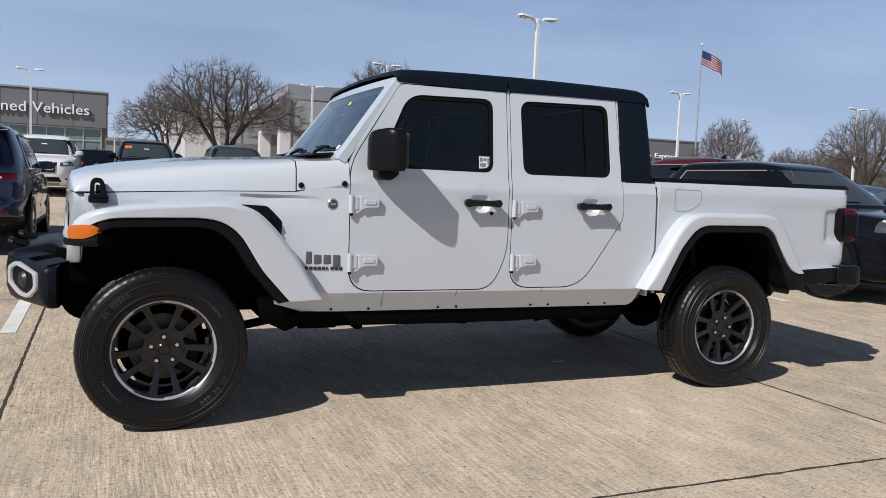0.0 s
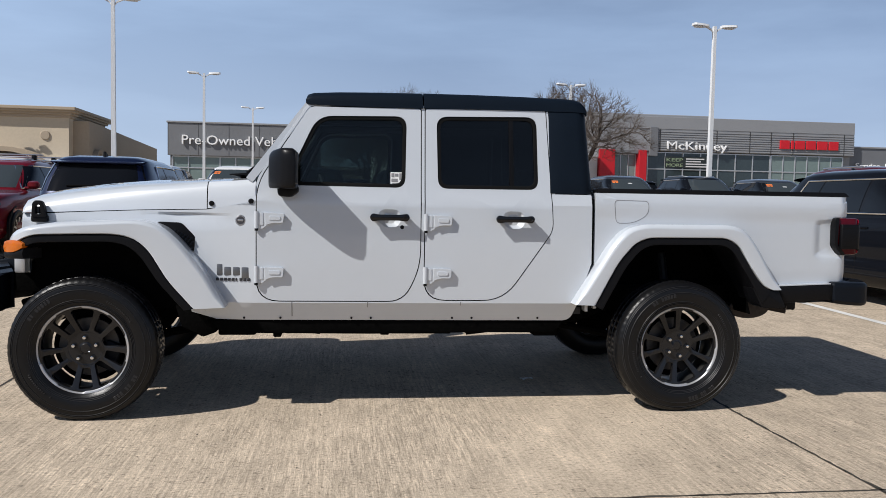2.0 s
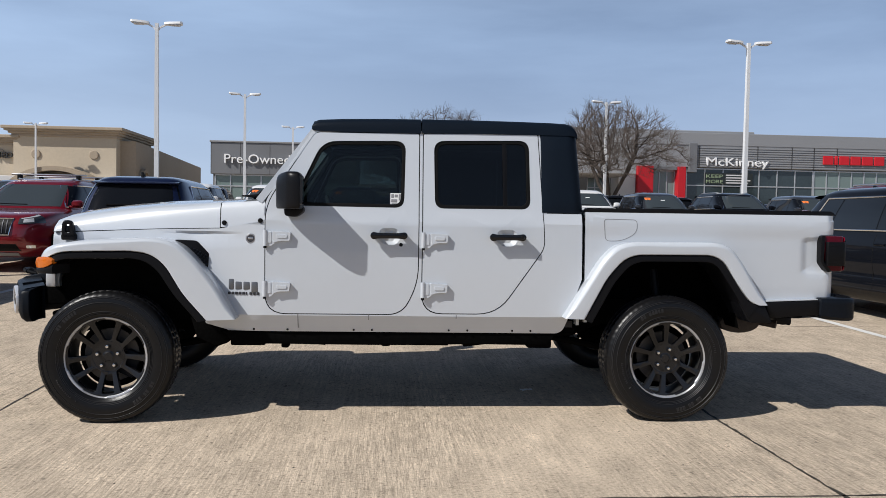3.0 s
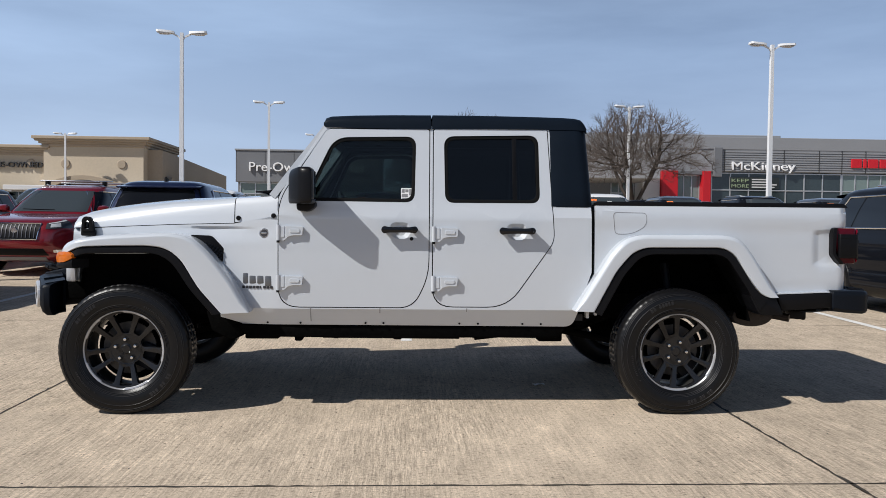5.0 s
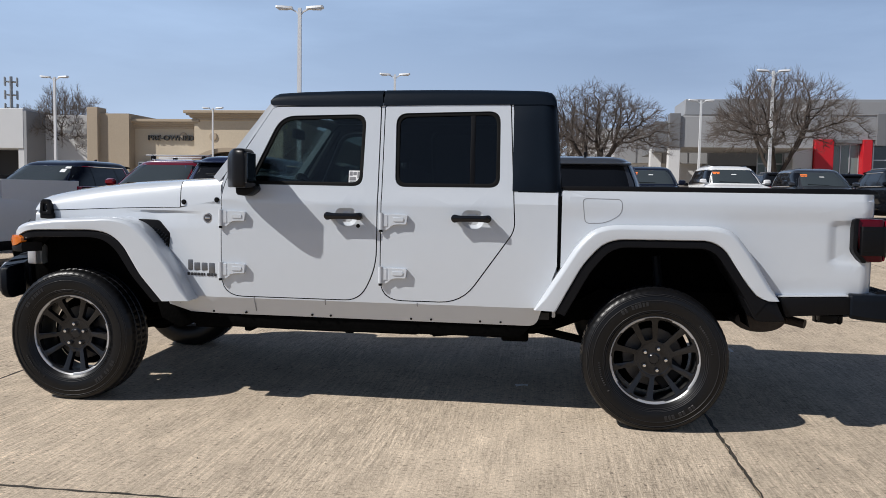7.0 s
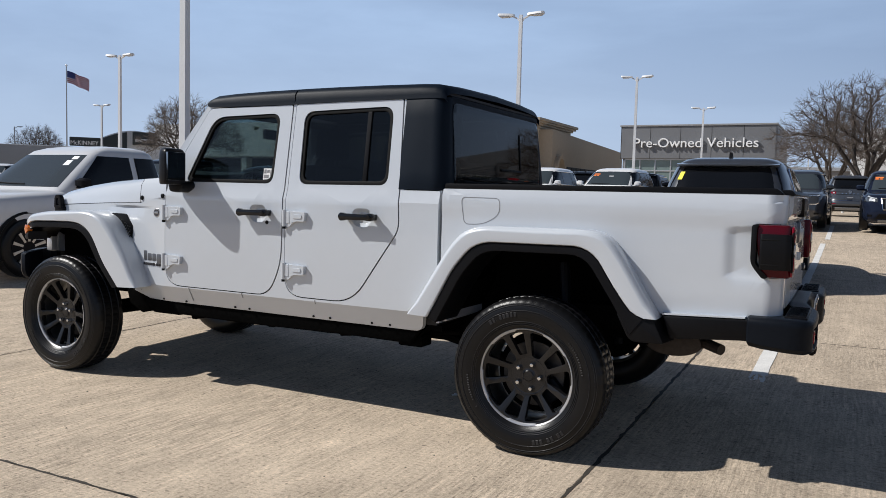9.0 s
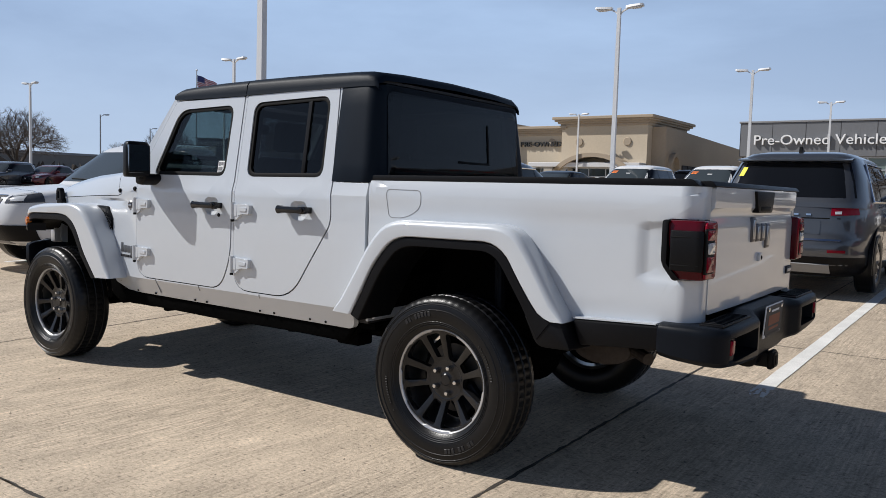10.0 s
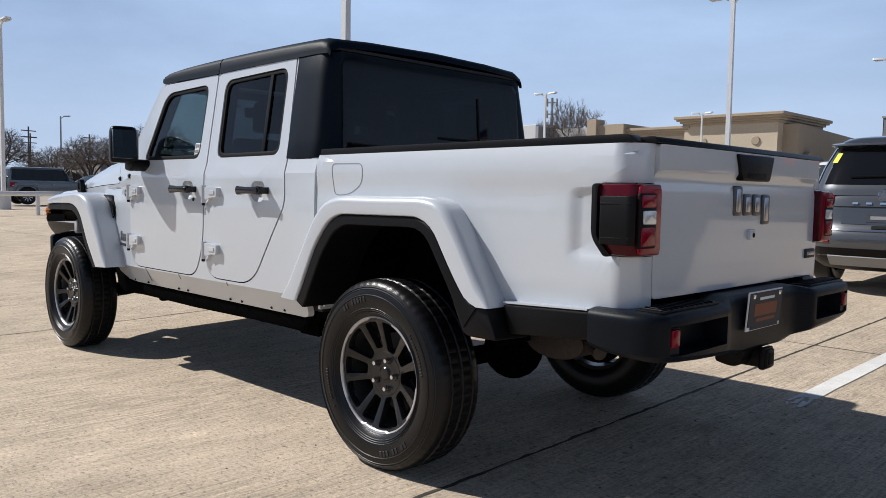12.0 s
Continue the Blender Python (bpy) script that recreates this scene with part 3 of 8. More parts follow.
hood = loft([hood_ring(-0.372, 1.150, 1.158), hood_ring(-0.369, 1.152, 1.205), hood_ring(-0.354, 1.154, 1.240), hood_ring(-0.30, 1.156, 1.268), hood_ring(-0.20, 1.160, 1.294), hood_ring(0.0, 1.170, 1.327), hood_ring(0.25, 1.182, 1.352), hood_ring(0.50, 1.190, 1.364), hood_ring(0.648, 1.194, 1.372)])
part("hood", hood, WHITE, truck, angle=45)
cowl = loft([hood_ring(0.654, 1.199, 1.372), hood_ring(0.80, 1.201, 1.382), hood_ring(0.885, 1.202, 1.390), hood_ring(0.926, 1.203, 1.392)])
part("cowl", cowl, WHITE, truck, angle=45)
part("hood_seal", loft([[(x, y, z - 0.012) for x, y, z in hood_ring(0.63, 1.19, 1.368)], [(x, y, z - 0.012) for x, y, z in hood_ring(0.67, 1.19, 1.370)]]), SEAL, truck)
both("engine_bay_wall", lambda: panel([(-0.36, 0.70), (-0.36, 1.17), (0.93, 1.21), (0.93, 0.60), (0.2, 0.60)], [], [], [], 0.01, lambda x, y, z: (x, y + side_y(x, z) + 0.05, z), 0), UNDER, truck)
for side in (0, 1):
    for bx, bz in ((0.676, 1.226), (0.902, 1.243)):
        y0 = side_y(bx, 1.1)
        bm = disc((bx, bz), 0.015, y0 - 0.006, y0 + 0.03, 16, 0.005)
        if side:
            bm.transform(MIRRORED)
        part("cowl_bolt", bm, TRIM, truck)
    # hood latch: a rubber loop over a hook
    yl = side_y(-0.29, 1.16)
    loop = panel(rounded([(-0.342, 1.128, 0.012), (-0.338, 1.205, 0.02), (-0.322, 1.226, 0.02), (-0.285, 1.222, 0.02), (-0.272, 1.195, 0.02), (-0.262, 1.130, 0.012)], 3), [rounded([(-0.320, 1.145, 0.008), (-0.318, 1.200, 0.01), (-0.295, 1.200, 0.01), (-0.290, 1.145, 0.008)], 3)], [], [], 0.032, lambda x, y, z: (x, y + yl - 0.042, z), 0.008)
    box(-0.348, -0.256, yl - 0.036, yl - 0.001, 1.100, 1.140, 0.010, bm=loop)
    if side:
        loop.transform(MIRRORED)
    latch = part("hood_latch", loop, TRIM, truck, "black rubber hood latch")
    pin = box(-0.314, -0.298, yl - 0.036, yl + 0.004, 1.155, 1.190, 0.004)
    if side:
        pin.transform(MIRRORED)
    part("latch_hook", pin, STEEL, latch)
    badge = disc((0.843, 1.132), 0.030, side_y(0.843, 1.13) - 0.006, side_y(0.843, 1.13) + 0.004, 28, 0.003)
    plate_b = disc((0.843, 1.132), 0.023, side_y(0.843, 1.13) - 0.0085, side_y(0.843, 1.13), 24, 0.002)
    lines = box(0.827, 0.859, side_y(0.843, 1.13) - 0.0105, side_y(0.843, 1.13), 1.126, 1.139, 0.002)
    for bm in (badge, plate_b, lines):
        if side:
            bm.transform(MIRRORED)
    ring_b = part("round_badge", badge, MACHINED, truck, "round grey metal badge")
    part("badge_face", plate_b, BADGE, ring_b)
    part("badge_mark", lines, MACHINED, ring_b)
    # brand mark on the fender, as plain raised bars
    for lx, w, z0, z1 in ((0.708, 0.034, 0.812, 0.878), (0.750, 0.044, 0.812, 0.862), (0.800, 0.044, 0.812, 0.862), (0.850, 0.044, 0.796, 0.862)):
        yy = side_y(lx, 0.83)
        bm = box(lx, lx + w, yy - 0.007, yy + 0.004, z0, z1, 0.006)
        if side:
            bm.transform(MIRRORED)
        part("brand_mark", bm, MARKGREY, truck)
    for k in range(9):  # a second row of small plain bars
        lx = 0.704 + 0.0224 * k
        yy = side_y(lx, 0.79)
        bm = box(lx, lx + (0.0165 if k != 5 else 0.007), yy - 0.007, yy + 0.006, 0.781, 0.798, 0.002)
        if side:
            bm.transform(MIRRORED)
        part("name_mark", bm, INK, truck)
    # side vent behind the flare
    yv = side_y(0.50, 1.03)
    vent = prism(rounded([(0.370, 1.116, 0.015), (0.505, 1.112, 0.02), (0.606, 1.012, 0.02), (0.574, 0.936, 0.02), (0.50, 0.93, 0.01)], 4), yv - 0.012, yv + 0.03, bevel=0.006)
    mesh_v = bmesh.new()
    for i in range(9):
        for j in range(7):
            gx, gz = 0.420 + i * 0.018 + j * 0.008, 1.094 - j * 0.021 - i * 0.009
            if gz > 1.10 or gz > 1.096 - (gx - 0.500) * 0.98 or gx > 0.590 or gz < 0.950 or gz < 1.005 + (gx - 0.590) * 2.0:
                continue
            box(gx - 0.006, gx + 0.006, side_y(gx, gz) - 0.019, side_y(gx, gz) - 0.010, gz - 0.006, gz + 0.006, 0.002, 1, mesh_v)
    for bm in (vent, mesh_v):
        if side:
            bm.transform(MIRRORED)
    ven = part("fender_vent", vent, TRIM, truck, "black honeycomb fender vent")
    part("vent_mesh", mesh_v, STEEL, ven)

# grille wall with seven slots and round headlamps
G = -0.372
ya, yb = side_y(-0.36, 1.1), 2 * MID - side_y(-0.36, 1.1)
slots = []
for i in range(7):
    c = MID + (i - 3) * 0.092
    slots.append(rounded([(c - 0.028, 0.86, 0.02), (c - 0.028, 1.115, 0.02), (c + 0.028, 1.115, 0.02), (c + 0.028, 0.86, 0.02)], 3))
lamps = [[(MID + s * 0.445 + 0.098 * math.cos(a), 1.01 + 0.098 * math.sin(a)) for a in [2 * math.pi * k / 20 for k in range(20)]] for s in (-1, 1)]
grille = panel(rounded([(ya + 0.005, 0.80, 0.05), (ya + 0.012, 1.150, 0.05), (yb - 0.012, 1.150, 0.05), (yb - 0.005, 0.80, 0.05)], 5), slots + lamps, [], [0.2, 0.3, 0.4, 0.55, 0.7, 0.88, 1.06, 1.21, 1.36, 1.46, 1.56], 0.05, lambda x, y, z: (G + y + nose(G, x) - (1.15 - z) * 0.05, x, z), 0.006)
gr = part("grille", grille, WHITE, truck, "white grille with seven upright slots")
part("grille_backing", box(G + 0.0, G + 0.04, ya + 0.10, yb - 0.10, 0.80, 1.14), UNDER, gr)
for s in (-1, 1):
    c = MID + s * 0.445
    bm = lathe([(0, -0.03), (0.05, -0.025), (0.08, -0.008), (0.092, 0.012), (0.094, 0.04)], 24, None, Matrix.Translation((G - 0.04, c, 1.01)) @ Matrix.Rotation(radians(-90), 4, "Z"))
    hl = part("headlamp", bm, CLEARLENS, truck, "round clear headlamp")
    part("headlamp_ring", lathe([(0.088, 0.0), (0.099, -0.012), (0.104, 0.0), (0.1, 0.03)], 24, None, Matrix.Translation((G - 0.06, c, 1.01)) @ Matrix.Rotation(radians(-90), 4, "Z")), TRIM, hl)

# windscreen frame and glass
WS0, WS1 = (0.884, 1.390), (1.222, 1.846)


def ws(u, v, d=0.0):
    """A point of the windscreen plane: u over the width 0 to 1, v up it, d outward."""
    x, z = WS0[0] + (WS1[0] - WS0[0]) * v, WS0[1] + (WS1[1] - WS0[1]) * v
    y0 = side_y(1.0, z)
    bow = 0.03 * (1 - (2 * u - 1) ** 2)
    return (x - 0.80 * d - bow, y0 + (2 * MID - 2 * y0) * u, z + 0.60 * d)


rim_out = rounded([(0.0, -0.03, 0), (0.0, 1.0, 0.05), (1.0, 1.0, 0.05), (1.0, -0.03, 0)], 4)
rim_in = rounded([(0.062, 0.06, 0.05), (0.070, 0.90, 0.05), (0.930, 0.90, 0.05), (0.938, 0.06, 0.05)], 5)
pillar = panel(rim_out, [rim_in], [0.25, 0.5, 0.75], [0.1, 0.25, 0.4, 0.5, 0.6, 0.75, 0.9], 0.045, lambda x, y, z: ws(x, z, -y + 0.004), 0.0)
part("windscreen_frame", pillar, WHITE, truck)
screen = part("windscreen", panel(rounded([(0.055, 0.05, 0.05), (0.065, 0.91, 0.05), (0.935, 0.91, 0.05), (0.945, 0.05, 0.05)], 5), [], [0.25, 0.5, 0.75], [0.1, 0.25, 0.4, 0.5, 0.6, 0.75, 0.9], 0.005, lambda x, y, z: ws(x, z, -y), 0), SCREENGLASS, truck, "clear raked windscreen")
part("screen_sticker", panel([(0.385, 0.73), (0.385, 0.775), (0.415, 0.775), (0.415, 0.73)], [], [], [], 0.001, lambda x, y, z: ws(x, z, 0.002 - y), 0), YELLOW, screen, "yellow sticker")
part("inspection_sticker", panel([(0.085, 0.085), (0.085, 0.14), (0.110, 0.14), (0.110, 0.085)], [], [], [], 0.001, lambda x, y, z: ws(x, z, 0.002 - y), 0), PAPER, screen)
for u0, u1 in ((0.27, 0.21), (0.66, 0.60)):
    p, q, r = Vector(ws(u0, -0.05, 0.03)), Vector(ws(u1, 0.10, 0.022)), Vector(ws((u0 + u1) / 2, 0.02, 0.04))
    bm = tube([p, r, q], 0.009, 6)
    rod(Vector(ws(u1 - 0.11, 0.085, 0.012)), Vector(ws(u1 + 0.15, 0.125, 0.012)), 0.006, seg=6, bm=bm)
    rod(Vector(ws(u1 - 0.04, 0.095, 0.02)), Vector(ws(u1 + 0.06, 0.110, 0.02)), 0.010, seg=6, bm=bm)
    box(p.x - 0.03, p.x + 0.03, p.y - 0.02, p.y + 0.03, p.z - 0.03, p.z + 0.008, 0.006, bm=bm)
    part("wiper", bm, TRIM, truck)
part("cowl_vent", prism([(0.76, 1.393), (0.76, 1.402), (0.878, 1.412), (0.878, 1.396)], 0.22, 2 * MID - 0.22, bevel=0.003), TRIM, truck)

# ---- black hardtop ----


def roof_ring(x, top, edge, inset=0.0):
    y0 = side_y(1.5, edge) - 0.006 + inset
    half = [(y0 + 0.02, edge - 0.012), (y0 - 0.004, edge - 0.010), (y0, edge + 0.012), (y0 + 0.004, edge + (top - edge) * 0.62), (y0 + 0.020, top - 0.008), (y0 + 0.055, top + 0.008), (y0 + 0.30, top + 0.022), (MID, top + 0.030)]
    ring = [(x, y, z) for y, z in half]
    return ring + [(x, 2 * MID - y, z) for y, z in half[-2::-1]]


part("roof_panel", loft([roof_ring(1.205, 1.850, 1.838), roof_ring(1.215, 1.872, 1.828), roof_ring(1.25, 1.884, 1.826), roof_ring(1.40, 1.893, 1.824), roof_ring(1.65, 1.900, 1.824), roof_ring(1.893, 1.903, 1.824), roof_ring(1.896, 1.885, 1.824)]), BLACKTOP, truck, "black removable front roof panel", 60)
part("roof_rear", loft([roof_ring(1.902, 1.885, 1.826), roof_ring(1.905, 1.904, 1.826), roof_ring(2.20, 1.906, 1.830), roof_ring(2.50, 1.905, 1.832), roof_ring(2.75, 1.902, 1.834), roof_ring(2.84, 1.898, 1.834, 0.001), roof_ring(2.880, 1.889, 1.832, 0.004), roof_ring(2.900, 1.872, 1.830, 0.008), roof_ring(2.912, 1.846, 1.815, 0.014)]), BLACKTOP, truck, "black rear hardtop", 60)


SIDE_BACK = 2.952


def back_x(z):
    return SIDE_BACK - (z - 1.32) * 0.075


def wrap(s, y, z):
    """Runs along the side and round the rear corner."""
    r, s0 = 0.075, back_x(z) - 0.075
    base = side_y(2.5, z) - 0.004
    if s <= s0:
        return (s, base + y, z)
    a = min((s - s0) / r, math.pi / 2)
    extra = max(0.0, s - s0 - r * math.pi / 2)
    return (s0 + (r - y) * math.sin(a), base + r - (r - y) * math.cos(a) + extra, z)


ARC = [2.80 + 0.0175 * i for i in range(12)]
both("hardtop_corner", lambda: panel([(2.672, 1.323), (2.668, 1.832), (3.10, 1.832), (3.10, 1.323)], [], [1.42, 1.52, 1.62, 1.72], ARC, 0.02, wrap, 0.002), BLACKTOP, truck)
y_in = side_y(2.5, 1.4) + 0.14
rear_glass_hole = rounded([(0.225, 1.362, 0.03), (0.245, 1.795, 0.05), (2 * MID - 0.245, 1.795, 0.05), (2 * MID - 0.225, 1.362, 0.03)], 5)
part("hardtop_rear", panel([(y_in - 0.01, 1.323), (y_in - 0.01, 1.838), (2 * MID - y_in + 0.01, 1.838), (2 * MID - y_in + 0.01, 1.323)], [rear_glass_hole], [1.42, 1.6, 1.75], [], 0.02, lambda x, y, z: (back_x(z) - y, x, z), 0.003), BLACKTOP, truck)
rg = part("rear_window", panel(rounded([(0.212, 1.350, 0.03), (0.232, 1.806, 0.05), (2 * MID - 0.232, 1.806, 0.05), (2 * MID - 0.212, 1.350, 0.03)], 5), [], [1.42, 1.6, 1.75], [], 0.004, lambda x, y, z: (back_x(z) - y + 0.004, x, z), 0.001), DARKGLASS, truck, "dark tinted sliding rear window")
for a, b, c, d in ((1.176, 1.190, 1.465, 1.70), (0.86, 1.190, 1.452, 1.466)):
    part("slider_frame", panel([(a, c), (a, d), (b, d), (b, c)], [], [], [], 0.006, lambda x, y, z: (back_x(z) + 0.010 - y, x, z), 0.002), SEAL, rg)

# ---- bed ----


def bed_wrap(s, y, z):
    r, s0 = 0.085, 4.560
    y0 = 0.062 + (0.010 if z > 1.30 else 0.0)
    if z < 0.86:
        y0 += (0.86 - z) * 0.10
    y0 -= 0.0035 * math.exp(-(((z - 1.245) / 0.045) ** 2))
    y0 += 0.0025 * math.exp(-(((z - 1.17) / 0.05) ** 2)) * (1 if s < 4.6 else 0.5)
    into, high, low = min(max((s - 4.385) / 0.06, 0), 1), min(max((1.195 - z) / 0.035, 0), 1), min(max((z - 0.945) / 0.04, 0), 1)
    y0 += 0.014 * into * into * (3 - 2 * into) * high * low * (1 if s < 4.58 else 0)
    if s <= s0:
        return (s, y0 + y, z)
    a = min((s - s0) / r, math.pi / 2)
    extra = max(0.0, s - s0 - r * math.pi / 2)
    return (s0 + (r - y) * math.sin(a), y0 + r - (r - y) * math.cos(a) + extra, z)


BED = [(2.956, 1.332, 0.008), (4.728, 1.338, 0), (4.728, 1.209, 0), (4.512, 1.209, 0.02), (4.508, 1.030, 0.02), (4.556, 0.969, 0.02), (4.728, 0.969, 0), (4.728, 0.800, 0), (4.44, 0.775, 0.02), (4.10, 0.770, 0), (3.97, 0.99, 0), (3.86, 1.10, 0), (3.20, 1.10, 0), (3.10, 1.06, 0), (2.956, 0.885, 0)]
FUEL = [(3.068, 1.292, 0.03), (3.290, 1.290, 0.03), (3.292, 1.205, 0.05), (3.20, 1.150, 0.06), (3.085, 1.148, 0.03)]
BARC = [2.97, 3.0, 3.06, 3.3, 3.5, 3.75, 4.0, 4.2, 4.34, 4.37, 4.385, 4.40, 4.415, 4.43, 4.445] + [4.56 + 0.0167 * i for i in range(9)]
BZ = [0.80, 0.83, 0.86, 0.89, 0.945, 0.965, 0.985, 1.05, 1.10, 1.13, 1.16, 1.178, 1.195, 1.215, 1.24, 1.265, 1.30]
both("bed_side", lambda: panel(rounded(BED), [], BZ, BARC, 0.03, bed_wrap, 0.004), WHITE, truck)
part("fuel_door", panel(rounded(FUEL), [rounded(grown(FUEL, -0.0032))], BZ, [], 0.003, lambda x, y, z: tuple(Vector(bed_wrap(x, y, z)) - Vector((0, 0.0012, 0))), 0), GAPGREY, truck, "fuel filler door outline")
both("lamp_pocket", lambda: panel([(4.46, 0.94), (4.46, 1.24), (4.66, 1.24), (4.66, 0.94)], [], [], BARC, 0.01, lambda x, y, z: tuple(Vector(bed_wrap(x, y, z)) + Vector((-0.004, 0.032, 0))), 0), WHITE, truck)
both("bed_rail_cap", lambda: prism(rounded([(2.962, 1.334, 0.004), (2.962, 1.360, 0.012), (4.60, 1.366, 0.012), (4.63, 1.340, 0.004)], 3), 0.078, 0.150, bevel=0.006), TRIM, truck, "black plastic bed rail cap")
both("bed_inner_wall", lambda: box(2.98, 4.62, 0.115, 0.135, 1.12, 1.335), TRIM, truck)
part("bed_floor", box(2.98, 4.60, 0.57, 2 * MID - 0.57, 0.80, 0.84), UNDER, truck)
part("bed_front_wall", box(2.965, 2.985, 0.09, 2 * MID - 0.09, 0.62, 1.345, 0.004), WHITE, truck)
part("cab_back_wall", box(2.915, 2.935, 0.10, 2 * MID - 0.10, 0.60, 1.322, 0.004), WHITE, truck)
# black block fills the space behind the cab as its shade
part("cab_gap", box(2.936, 2.958, 0.10, 2 * MID - 0.10, 0.62, 1.30), SEAL, truck)
part("tonneau_cover", prism(rounded([(2.99, 1.338, 0.006), (2.99, 1.352, 0.006), (4.60, 1.356, 0.006), (4.60, 1.340, 0.006)], 2), 0.15, 2 * MID - 0.15, bevel=0.003), BLACKTOP, truck, "black bed cover below the rails")


# tailgate
def gate_x(z):
    x = 4.648 - 0.012 * math.exp(-(((z - 1.225) / 0.03) ** 2)) * 0.6
    return x + (0.014 if z > 1.235 else 0.0) * min(1, (z - 1.235) / 0.02)


GATE = rounded([(0.184, 0.825, 0.02), (0.181, 1.338, 0.012), (2 * MID - 0.181, 1.338, 0.012), (2 * MID - 0.184, 0.825, 0.02)], 4)
gate = part("tailgate", panel(GATE, [], [0.9, 1.0, 1.1, 1.17, 1.19, 1.21, 1.225, 1.24, 1.255, 1.28, 1.31], [0.4, 0.7, 1.0, 1.3], 0.05, lambda x, y, z: (gate_x(z) + 0.006 * (1 - ((x - MID) / 0.72) ** 2) - y, x, z), 0.006), WHITE, truck)
part("tailgate_cap", prism(rounded([(4.575, 1.338, 0.004), (4.575, 1.357, 0.01), (4.655, 1.362, 0.012), (4.672, 1.340, 0.004)], 3), 0.15, 2 * MID - 0.15, bevel=0.006), TRIM, gate, "black tailgate top cap")
hp = part("tailgate_handle", prism(rounded([(0.722, 1.330, 0.01), (0.765, 1.232, 0.02), (1.010, 1.232, 0.02), (1.045, 1.330, 0.01)], 4), 4.60, 4.680, axis="x", bevel=0.008), TRIM, gate, "black tailgate handle")
# raised dark patch stands for the shaded slot low in the handle
part("handle_pull", prism(rounded([(0.80, 1.262, 0.008), (0.808, 1.240, 0.008), (0.965, 1.240, 0.008), (0.975, 1.262, 0.008)], 3), 4.66, 4.6815, axis="x", bevel=0.003), SEAL, hp)
for ly, w, z0, z1 in ((0.742, 0.066, 1.098, 1.212), (0.824, 0.070, 1.098, 1.182), (0.908, 0.070, 1.098, 1.182), (0.992, 0.070, 1.062, 1.182)):
    dk = part("brand_mark", box(4.64, 4.664, ly, ly + w, z0, z1, 0.010), BADGE, gate)
    part("brand_mark_face", box(4.65, 4.6675, ly + 0.009, ly + w - 0.024, z0 + 0.014, z1 - 0.012, 0.004), MACHINED, dk)
part("tailgate_camera", box(4.64, 4.668, 0.875, 0.925, 1.005, 1.045, 0.006), WHITE, gate)
part("camera_lens", disc((0, 0), 0.010, -0.003, 0.004, 12, 0.002), SEAL, gate).matrix_basis = pose(4.668, 0.905, 1.022, 0, 0, 90)
ob_m = part("name_mark", box(4.64, 4.659, 1.48, 1.585, 0.905, 0.945, 0.004), INK, gate)
part("name_mark_face", box(4.65, 4.661, 1.492, 1.573, 0.917, 0.933, 0.002), MACHINED, ob_m)

# tail lamps
for side in (0, 1):
    def placed(bm):
        if side:
            bm.transform(MIRRORED)
        return bm

    plan = rounded([(4.515, 0.150, 0.01), (4.515, 0.036, 0.012), (4.672, 0.030, 0.035), (4.678, 0.176, 0.012), (4.60, 0.176, 0.01)], 5)
    housing = prism(plan, 0.975, 1.205, axis="z", bevel=0.010)
    for v in housing.verts:
        if v.co.z < 1.03:
            v.co.x = max(v.co.x, 4.516 + (1.03 - v.co.z) * 0.85)
    lamp = part("tail_lamp", placed(housing), DIMMEDRED, truck, "black-capped red tail lamp")
    part("lamp_surround", placed(prism(rounded([(4.508, 1.206, 0.025), (4.540, 1.206, 0.010), (4.531, 1.190, 0.008), (4.530, 1.034, 0.010), (4.582, 0.978, 0.006), (4.576, 0.970, 0.005), (4.558, 0.970, 0.02), (4.508, 1.032, 0.03)], 4), 0.024, 0.12, bevel=0.006)), TRIM, lamp)
    wrapped = rounded([(4.545, 0.10, 0.008), (4.545, 0.012, 0.012), (4.656, 0.010, 0.012), (4.676, 0.022, 0.006), (4.650, 0.050, 0.006)], 5)
    cap = part("lamp_cap", placed(prism(wrapped, 1.010, 1.166, axis="z", bevel=0.008)), TRIM, lamp, "square black lamp cap")
    for z in (1.028, 1.138):
        part("cap_groove", placed(box(4.55, 4.66, 0.0105, 0.014, z, z + 0.006, 0.001)), SEAL, cap)
    # plate in the brighter red lifts the lamp's shaded rear face
    part("lamp_frame", placed(prism(rounded([(0.040, 0.980, 0.02), (0.040, 1.200, 0.02), (0.172, 1.200, 0.022), (0.172, 0.980, 0.022)], 5), 4.670, 4.6795, axis="x", bevel=0.003)), REDLENS, lamp, "glossy red lamp frame")
    part("lamp_bezel", placed(prism(rounded([(0.034, 1.000, 0.01), (0.034, 1.176, 0.01), (0.138, 1.176, 0.012), (0.138, 1.000, 0.012)], 4), 4.672, 4.6815, axis="x", bevel=0.002)), SEAL, lamp)
    part("reverse_lens", placed(prism(rounded([(0.056, 1.077, 0.008), (0.056, 1.121, 0.008), (0.131, 1.122, 0.008), (0.131, 1.076, 0.008)], 4), 4.674, 4.687, axis="x", bevel=0.004)), CLEARLENS, lamp)
    for z0, z1 in ((1.130, 1.171), (1.006, 1.068)):
        part("brake_lens", placed(prism(rounded([(0.046, z0, 0.010), (0.046, z1, 0.010), (0.132, z1, 0.012), (0.132, z0, 0.012)], 4), 4.674, 4.6845, axis="x", bevel=0.003)), REDLENS, lamp)

